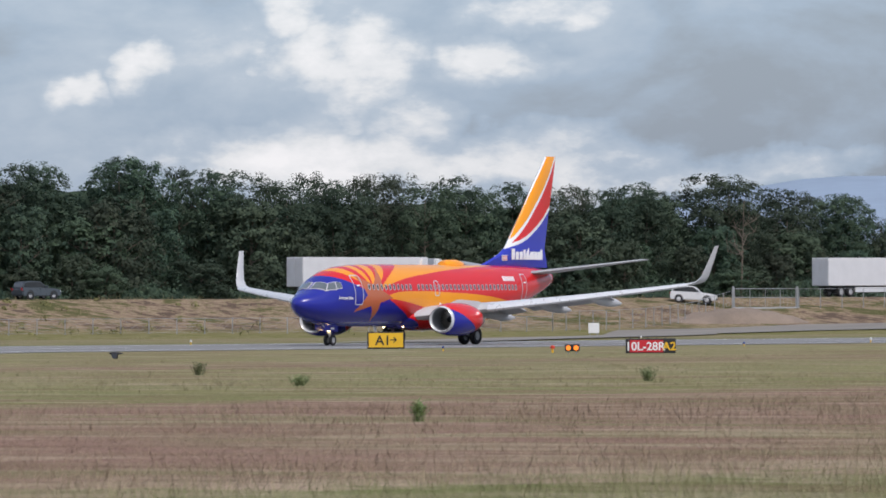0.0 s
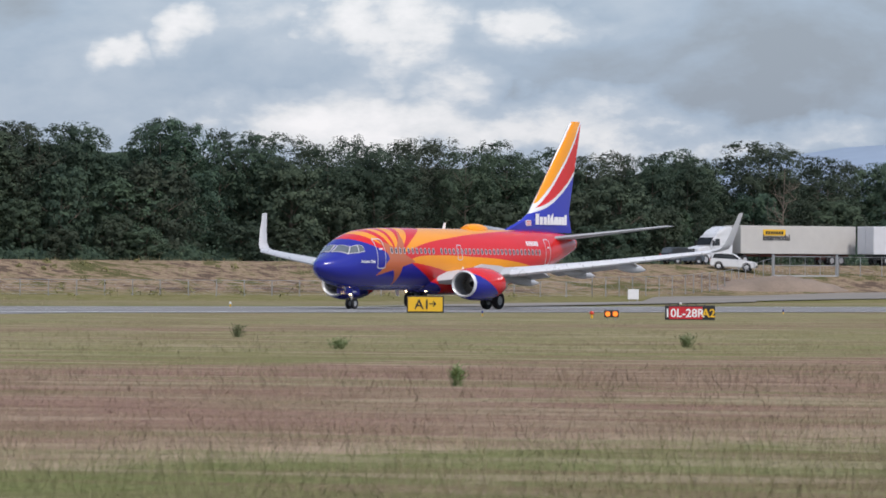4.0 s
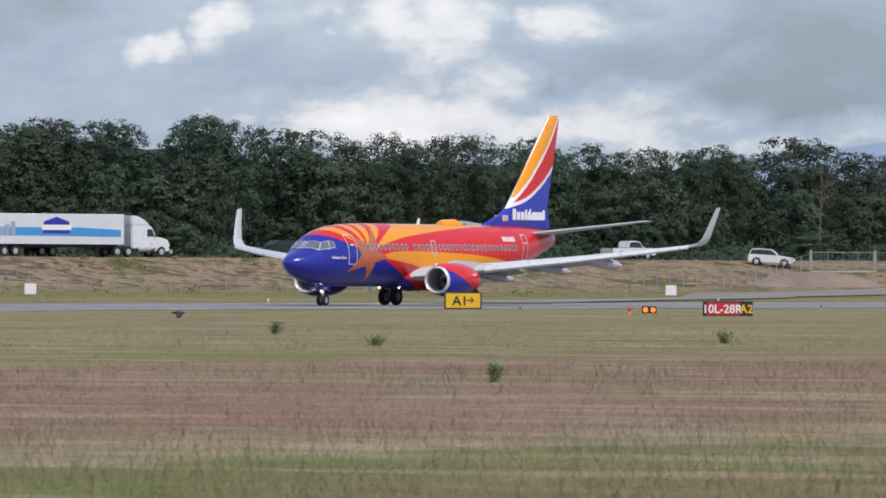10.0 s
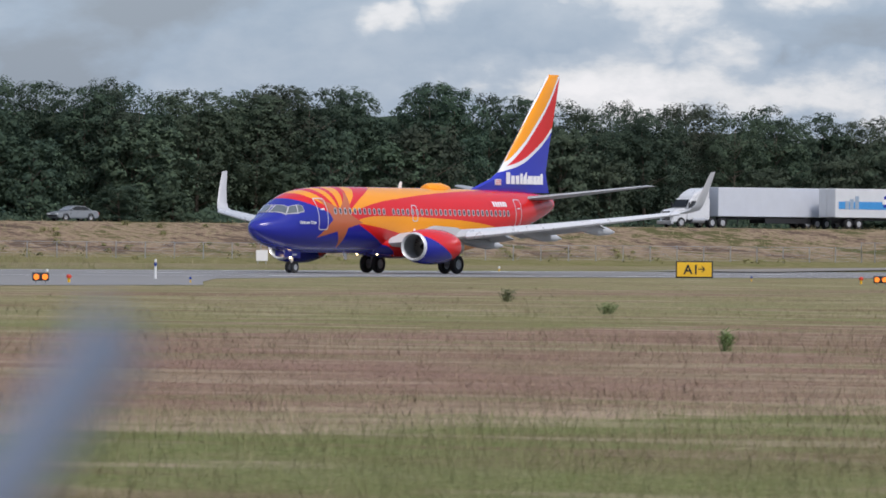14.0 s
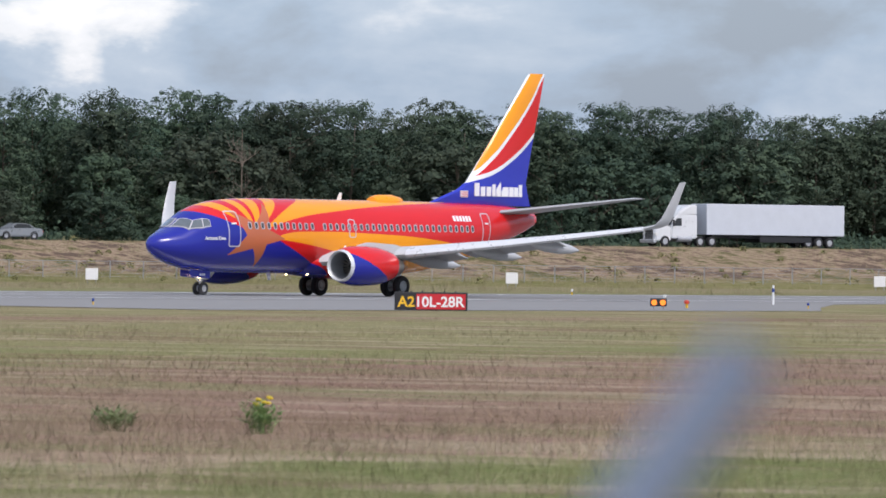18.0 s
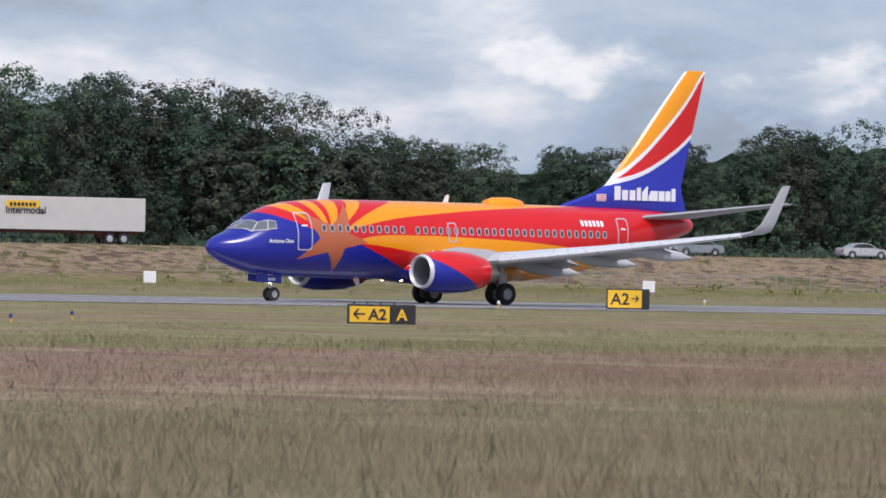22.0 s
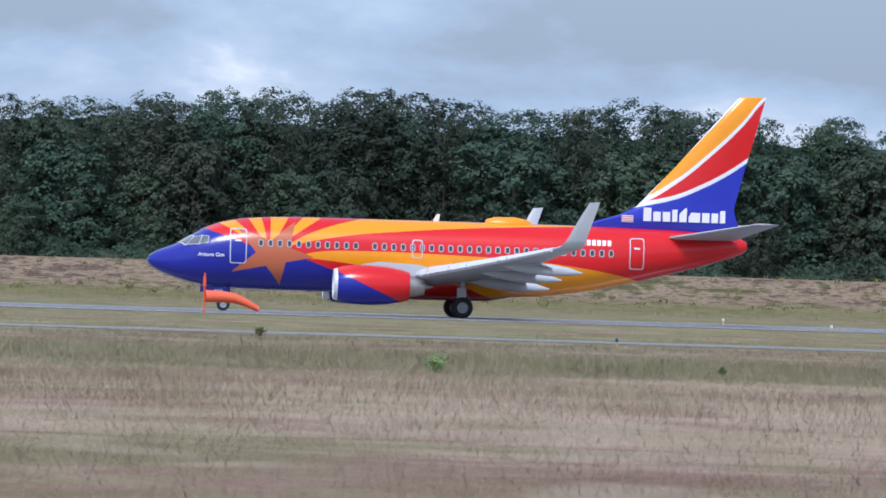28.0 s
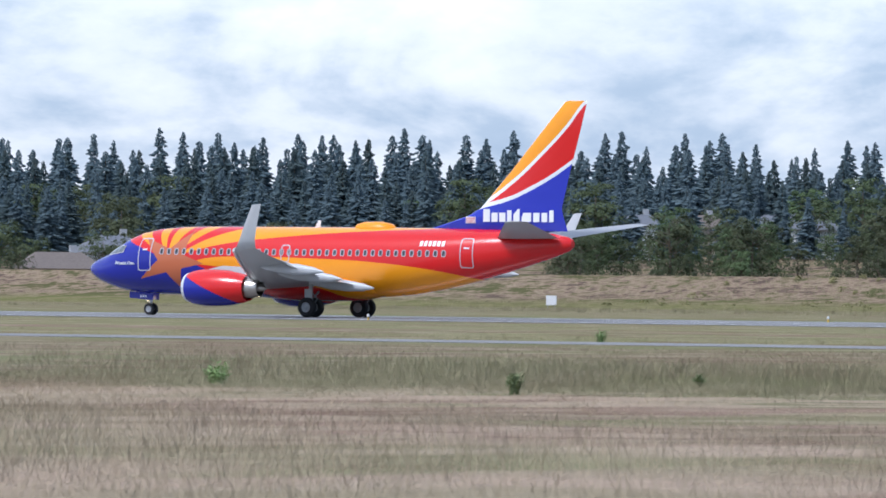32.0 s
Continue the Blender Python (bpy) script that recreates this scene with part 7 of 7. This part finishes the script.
def car(label, colour, kind="sedan", name="car", metal=0.4):
    """Front towards +x, on the ground at z 0."""
    root = new(name)
    paint = plain("car_paint", colour, 0.3, metal, vary=0.04, coat=0.4)
    if kind == "sedan":
        L, W = 4.8, 1.8
        low = [(-2.4, 0.35), (-2.42, 0.75), (-2.3, 0.98), (-1.5, 1.02), (0.95, 0.98), (1.9, 0.86), (2.3, 0.7), (2.4, 0.4), (2.2, 0.25), (-2.2, 0.25)]
        cab = [(-1.75, 0.98), (-1.0, 1.38), (-0.2, 1.46), (0.35, 1.42), (1.15, 0.97)]
        glass = [(-1.5, 1.0), (-0.92, 1.32), (-0.2, 1.39), (0.3, 1.35), (0.95, 1.0)]
    elif kind == "suv":
        L, W = 4.7, 1.86
        low = [(-2.3, 0.4), (-2.35, 1.0), (-2.25, 1.12), (0.9, 1.1), (1.9, 1.0), (2.3, 0.85), (2.38, 0.5), (2.2, 0.32), (-2.15, 0.32)]
        cab = [(-2.25, 1.08), (-2.0, 1.66), (-1.2, 1.74), (0.0, 1.70), (0.95, 1.08)]
        glass = [(-2.1, 1.14), (-1.92, 1.58), (-1.2, 1.65), (-0.05, 1.62), (0.75, 1.14)]
    elif kind == "pickup":
        L, W = 5.8, 1.98
        low = [(-2.9, 0.55), (-2.92, 1.12), (-0.75, 1.14), (-0.7, 1.16), (1.2, 1.18), (2.6, 1.14), (2.85, 0.95), (2.9, 0.55), (2.6, 0.42), (-2.7, 0.45)]
        cab = [(-0.75, 1.14), (-0.6, 1.82), (0.0, 1.88), (0.75, 1.84), (1.4, 1.16)]
        glass = [(-0.62, 1.2), (-0.5, 1.72), (0.0, 1.78), (0.7, 1.74), (1.18, 1.2)]
    else:
        L, W = 4.9, 1.9
        low = [(-2.4, 0.4), (-2.45, 1.0), (-2.4, 1.1), (1.2, 1.05), (2.2, 0.9), (2.42, 0.6), (2.2, 0.32), (-2.2, 0.32)]
        cab = [(-2.4, 1.05), (-2.3, 1.85), (-1.5, 1.92), (0.5, 1.88), (1.5, 1.05)]
        glass = [(-2.2, 1.15), (-2.15, 1.72), (-1.4, 1.8), (0.4, 1.76), (1.2, 1.15)]
    b = body_side(low, W, paint, "body", root, "", 0.10)
    body_side(cab, W * 0.84, paint, "roof", root, "", 0.08)
    for s in (1, -1):
        bm = bmesh.new()
        prism(bm, glass, 0.02, "xz", s * W * 0.42 + (0.0 if s > 0 else -0.02))
        part("side_window", bm, M_GLASS, root, "dark side window")
    for a, c, nm in ((glass[-2], glass[-1], "windscreen"), (glass[1], glass[0], "rear_window")):
        bm = bmesh.new()
        d = 0.09 if nm == "windscreen" else -0.05
        w = W * 0.36
        vs = [bm.verts.new(p) for p in ((a[0] + d, -w, a[1] + 0.02), (a[0] + d, w, a[1] + 0.02), (c[0] + d * 1.6, w * 1.08, c[1]), (c[0] + d * 1.6, -w * 1.08, c[1]))]
        bm.faces.new(vs)
        bmesh.ops.solidify(bm, geom=list(bm.faces), thickness=0.02)
        part(nm, bm, M_GLASS, root, "dark glass")
    r = 0.33 if kind == "sedan" else 0.38
    for x in (-L * 0.30, L * 0.30):
        for s in (1, -1):
            road_wheel(root, x, s * (W / 2 - 0.12), r, 0.26)
            bm = bmesh.new()
            lathe(bm, [(-0.01, r * 0.95), (-0.01, r + 0.07), (0.004, r + 0.07), (0.004, r * 0.95)], 20, "y")
            arch = part("wheel_arch", bm, M_BLACK, root, "dark wheel arch")
            arch.location = (x, s * (W / 2), r + 0.02)
    for s in (1, -1):
        bm = bmesh.new()
        box(bm, L / 2 - 0.06, s * W * 0.36, low[-3][1] + 0.25, 0.14, 0.35, 0.16, 0.03)
        part("headlight", bm, M_HEAD, root, "clear headlight")
        bm = bmesh.new()
        box(bm, -L / 2 + 0.04, s * W * 0.4, low[1][1] - 0.05, 0.12, 0.22, 0.22, 0.03)
        part("tail_light", bm, M_TAIL, root, "red tail light")
        bm = bmesh.new()
        box(bm, glass[-1][0] - 0.15, s * (W / 2 + 0.08), glass[-1][1] + 0.06, 0.12, 0.2, 0.14, 0.03)
        part("mirror", bm, paint, root)
    bm = bmesh.new()
    box(bm, L / 2 - 0.02, 0, 0.5, 0.08, W * 0.8, 0.16, 0.02)
    part("bumper", bm, M_BLACK, root, "dark bumper")
    return tagged(root, label, "car" if kind != "pickup" else "pickup truck")


def semi(label, cab_colour, trailer, name="semi_truck"):
    """A tractor with a long trailer; front towards +x, middle at the origin."""
    root = new(name)
    paint = plain("cab_paint", cab_colour, 0.3, 0.1, vary=0.04, coat=0.3)
    short = trailer == "container"
    TL = 12.3 if short else 16.0
    H0, H1 = (1.35, 3.95) if short else (1.15, 4.05)
    x1 = -10.6 + TL
    f = x1 + 0.9
    # tractor
    hood = [(f + 3.0, 0.5), (f + 3.0, 1.75), (f + 3.2, 1.95), (f + 4.5, 1.72), (f + 4.75, 1.45), (f + 4.8, 0.5)]
    body_side(hood, 2.1, paint, "hood", root, "", 0.10)
    cabp = [(f + 0.1, 0.75), (f + 0.1, 3.0), (f + 2.4, 3.0), (f + 2.65, 2.75), (f + 3.1, 1.9), (f + 3.1, 0.75)]
    body_side(cabp, 2.4, paint, "cab", root, "", 0.10)
    roof = [(f + 0.1, 2.95), (f + 0.1, 3.95), (f + 0.9, 3.9), (f + 1.9, 3.45), (f + 2.4, 2.95)]
    body_side(roof, 2.3, paint, "roof_fairing", root, "", 0.12)
    bm = bmesh.new()
    vs = [bm.verts.new(p) for p in ((f + 2.70, -1.05, 2.78), (f + 2.70, 1.05, 2.78), (f + 3.14, 1.08, 2.0), (f + 3.14, -1.08, 2.0))]
    bm.faces.new(vs)
    bmesh.ops.solidify(bm, geom=list(bm.faces), thickness=-0.03)
    part("windscreen", bm, M_GLASS, root, "dark windscreen")
    bm = bmesh.new()
    box(bm, f + 4.82, 0, 1.15, 0.08, 1.2, 0.9, 0.03)
    g = part("grille", bm, M_BLACK, root, "dark grille")
    bm = bmesh.new()
    for k in range(4):
        box(bm, f + 4.87, 0, 0.85 + k * 0.2, 0.03, 1.1, 0.05)
    part("grille_bars", bm, M_RIM, g, "chrome bars")
    bm = bmesh.new()
    box(bm, f + 4.9, 0, 0.5, 0.35, 2.3, 0.36, 0.06)
    part("bumper", bm, M_RIM if trailer != "intermodal" else M_BLACK, root)
    for s in (1, -1):
        bm = bmesh.new()
        prism(bm, [(f + 1.95, 1.95), (f + 1.95, 2.65), (f + 2.5, 2.65), (f + 2.85, 1.95)], 0.03, "xz", s * 1.205 + (0 if s > 0 else -0.03))
        part("door_window", bm, M_GLASS, root, "dark door window")
        bm = bmesh.new()
        box(bm, f + 2.95, s * 1.38, 2.2, 0.12, 0.2, 0.6, 0.03)
        part("mirror", bm, M_BLACK, root)
        bm = bmesh.new()
        box(bm, f + 4.65, s * 0.86, 1.15, 0.3, 0.4, 0.25, 0.05)
        part("headlight", bm, M_HEAD, root)
        bm = bmesh.new()
        lathe(bm, [(-0.8, 0.3), (0.8, 0.3)], 14, "x", (f + 1.6, s * 1.0, 0.75))
        part("fuel_tank", bm, M_RIM, root, "bright fuel tank", True)
        road_wheel(root, f + 3.75, s * 1.0, 0.5, 0.32)
        for x in (f - 0.25, f - 1.6):
            road_wheel(root, x, s * 0.92, 0.5, 0.55)
        axles = (-8.7, -7.4) if trailer != "reefer3" else (-9.0, -7.75, -6.5)
        for x in axles:
            road_wheel(root, x, s * 0.92, 0.5, 0.55)
    bm = bmesh.new()
    box(bm, f + 0.6, 0, 0.85, 5.5, 0.9, 0.3)
    part("chassis", bm, M_BLACK, root, "dark chassis")
    # trailer
    tcol = {"white": (0.66, 0.67, 0.69), "intermodal": (0.56, 0.54, 0.50), "reefer3": (0.60, 0.63, 0.68), "blue": (0.66, 0.68, 0.70), "container": (0.38, 0.40, 0.42)}[trailer]
    tp = plain("trailer_skin", tcol, 0.45, 0.1, vary=0.06, scale=0.8)
    bm = bmesh.new()
    box(bm, x1 - TL / 2, 0, (H0 + H1) / 2, TL, 2.56, H1 - H0, 0.04)
    tr = part("trailer_box", bm, tp, root, "long box trailer")
    bm = bmesh.new()
    box(bm, x1 - TL / 2 - 0.4, 0, H0 - 0.16, TL - 1.5, 1.1, 0.26)
    box(bm, -8.0, 0, 0.75, 3.0, 0.9, 0.4)
    part("trailer_frame", bm, M_RUST if trailer in ("intermodal", "container") else M_BLACK, root, "")
    for s in (1, -1):
        bm = bmesh.new()
        rod(bm, (x1 - 2.9, s * 0.85, 0.35), (x1 - 2.9, s * 0.85, H0), 0.07, None, 8)
        part("landing_leg", bm, M_BLACK, root)
        bm = bmesh.new()
        box(bm, x1 - TL - 0.03, s * 0.63, (H0 + H1) / 2, 0.05, 1.2, H1 - H0 - 0.12, 0.02)
        part("rear_door", bm, tp, root, "trailer rear door")
        if trailer in ("white", "reefer3"):
            bm = bmesh.new()
            box(bm, x1 - TL / 2 - 1.2, s * 1.2, 0.75, 6.0, 0.05, 0.5, 0.01)
            part("side_skirt", bm, tp if trailer == "white" else M_BLACK, root)
        if trailer == "intermodal":
            bm = bmesh.new()
            box(bm, x1 - 4.6, s * 1.32, 3.35, 3.1, 0.03, 0.62)
            sg = part("name_board", bm, M_YELLOW, tr, "yellow painted name board")
            for k in range(7):
                bm = bmesh.new()
                box(bm, x1 - 3.5 - k * 0.36, s * 1.345, 3.32, 0.26, 0.02, 0.3)
                part("name_bar", bm, M_BLACK, tr)
            t = text_part("lettering", "Intermodal", 0.85, M_BLACK, tr, pose(0, 0, 0), 0.02)
            t.matrix_basis = Matrix.Translation((x1 - 3.0 if s > 0 else x1 - 6.2, s * 1.33, 2.55)) @ pose(0, 0, 0, 90, 0, 180 if s > 0 else 0)
            if s > 0:
                t.matrix_basis = Matrix.Translation((x1 - 3.0, 1.33, 2.55)) @ pose(0, 0, 0, 90, 0, 180)
        if trailer == "blue":
            bm = bmesh.new()
            prism(bm, [(x1 - 0.4, 1.9), (x1 - 0.4, 2.55), (x1 - 5, 2.75), (x1 - TL + 0.4, 2.75), (x1 - TL + 0.4, 2.0), (x1 - 6, 1.95)], 0.02, "xz", s * 1.285 + (0 if s > 0 else -0.02))
            part("blue_stripe", bm, M_SKYBLUE, tr, "broad blue painted stripe")
            bm = bmesh.new()
            prism(bm, [(x1 - 6.5, 2.2), (x1 - 6.6, 3.3), (x1 - 8.1, 3.75), (x1 - 9.6, 3.3), (x1 - 9.7, 2.2)], 0.02, "xz", s * 1.31 + (0 if s > 0 else -0.02))
            em = part("emblem", bm, M_DOORBLUE, tr, "dark blue shield emblem")
            bm = bmesh.new()
            box(bm, x1 - 8.1, s * 1.335, 2.75, 3.5, 0.02, 0.5)
            part("emblem_band", bm, M_TITLE, em)
            bm = bmesh.new()
            for k, (u, hh) in enumerate(((13.2, 1.3), (13.9, 1.0), (14.5, 0.8))):
                box(bm, x1 - u, s * 1.31, 2.0 + hh / 2, 0.5, 0.02, hh)
            part("bottle_shapes", bm, M_PALEBLUE, tr, "pale blue bottle shapes")
        if trailer == "container":
            bm = bmesh.new()
            box(bm, x1 - TL + 1.7, s * 1.32, 2.6, 1.7, 0.03, 1.7)
            sq = part("emblem_square", bm, M_SKYPALE, tr, "pale blue painted square")
            bm = bmesh.new()
            for k in range(7):
                a = k * math.pi / 7
                box(bm, x1 - TL + 1.7, s * 1.345, 2.6, 1.3, 0.02, 0.13, turn=Euler((0, a, 0)).to_matrix().to_4x4())
            part("emblem_star", bm, M_TITLE, sq)
            for k in range(6):
                bm = bmesh.new()
                box(bm, x1 - TL + 3.6 + k * 1.12, s * 1.335, 2.6, 0.85, 0.02, 0.9)
                part("name_bar", bm, M_GREYDARK, tr, "dark grey lettering bar")
    return tagged(root, label, "truck")


M_RUST = plain("rust_red_frame", (0.16, 0.05, 0.035), 0.8, vary=0.2)
M_SKYBLUE = plain("sky_blue_paint", (0.05, 0.28, 0.62), 0.4)
M_SKYPALE = plain("pale_sky_paint", (0.22, 0.55, 0.72), 0.4)
M_GREYDARK = plain("dark_grey_paint", (0.09, 0.11, 0.15), 0.5)


def dump_truck(label):
    root = new("dump_truck")
    paint = plain("dump_paint", (0.62, 0.63, 0.62), 0.4, vary=0.05)
    body_side([(-3.6, 1.2), (-3.8, 2.6), (1.2, 2.7), (1.2, 1.2)], 2.4, paint, "tipper_body", root, "white tipper body", 0.05)
    body_side([(1.4, 0.8), (1.4, 2.6), (2.6, 2.6), (3.0, 1.7), (4.1, 1.5), (4.2, 0.6)], 2.2, paint, "cab", root, "", 0.1)
    for s in (1, -1):
        bm = bmesh.new()
        prism(bm, [(1.7, 1.75), (1.7, 2.4), (2.45, 2.4), (2.75, 1.75)], 0.03, "xz", s * 1.1 + (0 if s > 0 else -0.03))
        part("door_window", bm, M_GLASS, root)
        for x in (3.2, -1.6, -2.8):
            road_wheel(root, x, s * 0.95, 0.5, 0.4)
    bm = bmesh.new()
    box(bm, 0, 0, 0.95, 7.4, 0.9, 0.4)
    part("chassis", bm, M_BLACK, root)
    return tagged(root, label, "truck")


SILVER, WHITE_C, DARK = (0.29, 0.31, 0.33), (0.72, 0.73, 0.74), (0.03, 0.032, 0.035)


def on_road(thing, lane, rows):
    MOVERS.append((thing, lane, rows))


def steady(x0, v, t0=0.0, t1=32.0):
    """Even speed along the road."""
    return [(t, x0 + v * t) for t in (0, 4, 8, 12, 16, 20, 24, 28, 32)]


on_road(car("dark grey sport utility car on the levee road", (0.09, 0.11, 0.13), "suv"), -2.1, steady(627.1, 18.4))
on_road(semi("white semi-truck with a plain white trailer", WHITE_C, "white"), -2.1, steady(667.5, 16.8))
on_road(semi("white semi-truck with a clean white trailer", WHITE_C, "white"), -2.1, steady(734, 20.0))
on_road(semi("white semi-truck with a grey intermodal container", WHITE_C, "intermodal"), 2.1, [(0, 785), (9.5, 624), (16, 508), (22, 384.8), (22.5, 371), (23, 355.7), (24.5, 316.4), (25, 300), (28, 236), (32, 150)])
on_road(car("white pickup truck on the levee road", WHITE_C, "pickup", "pickup_truck", 0.1), -2.1, steady(502.1, 18.7))
on_road(car("silver-grey sedan on the levee road", SILVER), 2.1, [(0, 853), (7, 716.2), (12, 615), (17, 519), (23, 397.6), (23.4, 388.3), (23.6, 381), (27, 314), (32, 215)])
on_road(car("dark green sport utility car on the levee road", (0.02, 0.035, 0.03), "suv"), 2.1, steady(843.0, -19.3))
on_road(semi("white semi-truck with a blue striped trailer", WHITE_C, "blue"), -2.1, steady(440.2, 18.2))
on_road(semi("white semi-truck with a white refrigerated trailer", WHITE_C, "reefer3"), 2.1, steady(936.1, -18.3))
on_road(car("silver sedan following the trucks on the levee road", (0.30, 0.32, 0.34)), 2.1, [(0, 846.3), (12, 636), (19, 512.4), (22, 446.2), (22.5, 434), (27, 340), (32, 240)])
on_road(car("black off-road car on the levee road", DARK, "suv"), -2.1, steady(661.8 - 15 * 18.0, 18.0))
on_road(car("pale silver sedan on the levee road", (0.55, 0.56, 0.57)), -2.1, [(0, 80), (8, 225), (16, 360), (20.9, 440.9), (21.2, 444), (22, 459), (32, 640)])
on_road(semi("dark teal semi-truck with a white box trailer", (0.02, 0.10, 0.14), "white"), -2.1, [(0, -260), (12, -45), (20, 98), (25.5, 192.5), (26, 199.5), (26.4, 200), (27, 205), (32, 310)])
on_road(dump_truck("white dump truck on the levee road"), -2.1, [(0, -380), (12, -150), (20, 0), (26.4, 117.8), (26.6, 121), (32, 220)])
on_road(car("white van on the levee road", WHITE_C, "van", "van", 0.0), -2.1, [(0, -560), (16, -270), (28.5, -46.4), (29, -45), (29.2, -45), (32, 10)])
on_road(semi("white semi-truck with a grey shipping container", WHITE_C, "container"), -2.1, [(0, -760), (16, -480), (28.5, -252), (30.2, -233), (31, -229.3), (32, -215)])
on_road(semi("beige semi-truck with a plain white trailer", (0.45, 0.40, 0.33), "white"), -2.1, [(0, -860), (16, -570), (28, -335), (30.8, -292), (31.5, -286), (32, -278)])
on_road(car("white hatchback on the levee road", WHITE_C, "suv", "car", 0.0), -2.1, [(0, -700), (16, -450), (28, -262), (30.8, -226.7), (32, -205)])

parked = car("white sport utility car parked by the gate", WHITE_C, "suv", "parked_car", 0.0)
parked.matrix_basis = pose(697.0, 394.2, levee_z(697.0, 394.2), 0, 3, -66)


def bird():
    root = new("crow")
    bm = bmesh.new()
    lathe(bm, [(0.24, 0.005), (0.2, 0.03), (0.14, 0.045), (0.02, 0.07), (-0.12, 0.05), (-0.3, 0.015)], 12, "x")
    part("body", bm, M_BLACK, root, "black feathered body", True)
    wings = []
    for s in (1, -1):
        bm = bmesh.new()
        prism(bm, [(0.10, 0), (0.13, 0.2 * s), (0.06, 0.42 * s), (-0.08, 0.44 * s), (-0.10, 0.2 * s), (-0.08, 0)], 0.012, "xy", 0.02)
        wings.append(part("bird_wing", bm, M_BLACK, root, "black wing"))
    return tagged(root, "black crow flying low over the meadow", "bird"), wings


crow, crow_wings = bird()


PLANE_ROWS = [
    (0, 437.57, 0.80),
    (2, 436.81, 0.80),
    (4.5, 435.10, 0.80),
    (6, 433.93, 0.80),
    (8, 432.17, 0.80),
    (9, 430.53, 0.80),
    (10, 427.82, 0.55),
    (11, 423.63, 0.30),
    (12, 417.70, 0.10),
    (13, 409.72, -0.10),
    (14, 399.43, -0.35),
    (15, 386.74, -0.60),
    (17.5, 344.40, -1.10),
    (18, 334.07, -1.20),
    (19, 311.60, -1.05),
    (20, 286.47, -0.90),
    (20.5, 272.26, -0.78),
    (21, 256.85, -0.65),
    (22, 225.36, -0.40),
    (23, 191.95, -0.33),
    (24, 156.63, -0.25),
    (25, 119.65, -0.17),
    (26, 81.76, -0.10),
    (28.5, -15.77, -0.02),
    (29, -37.39, 0.00),
    (30, -82.25, 0.13),
    (31, -129.36, 0.27),
    (32, -178.96, 0.40),
]


CROW_ROWS = [(0, 249.7, 166.3, 0.45), (0.6, 246, 173, 0.8), (3, 243, 180, 1.0), (6.6, 248, 170, 0.7), (7.5, 249.5, 166.6, 0.5), (8, 249.2, 167, 0.4), (9, 248.7, 167.7, 0.5), (10, 249.4, 166.7, 0.4), (11, 251.4, 163.7, 0.3),
             (12, 254.5, 158.8, 0.25), (13, 258.6, 152.0, 0.2), (14, 263, 146, 0.5), (20, 290, 110, 3.0), (32, 330, 40, 6.0)]


def drive(thing, lane, rows):
    """Fill a vehicle's rows in along the bend of the road."""
    out = []
    way = 0 if rows[-1][1] > rows[0][1] else 180
    for (ta, xa), (tb, xb) in zip(rows, rows[1:]):
        k = max(1, int((tb - ta) / 2))
        out += [(ta + (tb - ta) * i / k, xa + (xb - xa) * i / k) for i in range(k)]
    out.append(rows[-1])
    walk(thing, [(t, pose(x, road_y(x) + lane, levee_height(x) + 0.04, 0, 0, way + math.degrees(road_turn(x)))) for t, x in out])


def motions():
    walk(passenger_jet, [(t, pose(x, RUNWAY_Y, 0.03, 0, 0, 180 + turn)) for t, x, turn in PLANE_ROWS])
    # the wheels roll as far as the aeroplane goes
    for w, r in ROLLING:
        rows, a, last = [], 0.0, PLANE_ROWS[0]
        spot = w.location.copy()
        t = 0.0
        for k in range(len(PLANE_ROWS) - 1):
            (ta, xa, _), (tb, xb, _) = PLANE_ROWS[k], PLANE_ROWS[k + 1]
            n = max(1, min(int((tb - ta) / 0.1), int((xa - xb) / r / 1.2) + 1))
            for i in range(n):
                f = i / n
                ang = min((PLANE_ROWS[0][1] - (xa + (xb - xa) * f)) / r, 1e9)
                rows.append((ta + (tb - ta) * f, ang))
        rows.append((PLANE_ROWS[-1][0], (PLANE_ROWS[0][1] - PLANE_ROWS[-1][1]) / r))
        # past a walking pace the spokes blur; keep each step under a quarter turn
        out, a = [], 0.0
        prev = rows[0][1]
        for t, ang in rows:
            a += min(ang - prev, 1.3)
            prev = ang
            out.append((t, Matrix.Translation(spot) @ Matrix.Rotation(a, 4, "Y")))
        walk(w, out)
    for thing, lane, rows in MOVERS:
        drive(thing, lane, rows)
    rows = []
    for i, (t, x, y, z) in enumerate(CROW_ROWS):
        a, b = CROW_ROWS[max(0, i - 1)], CROW_ROWS[min(len(CROW_ROWS) - 1, i + 1)]
        rows.append((t, pose(x, y, z, 0, 0, math.degrees(math.atan2(b[2] - a[2], b[1] - a[1])))))
    fixed = [rows[0]]
    for t, m in rows[1:]:
        fixed.append((t, m))
    walk(crow, fixed)
    for s, w in zip((1, -1), crow_wings):
        beat = []
        for k in range(129):
            beat.append((k * 0.25, pose(0, 0, 0, s * (38 if k % 2 else -30), 0, 0)))
        walk(w, beat)


motions()
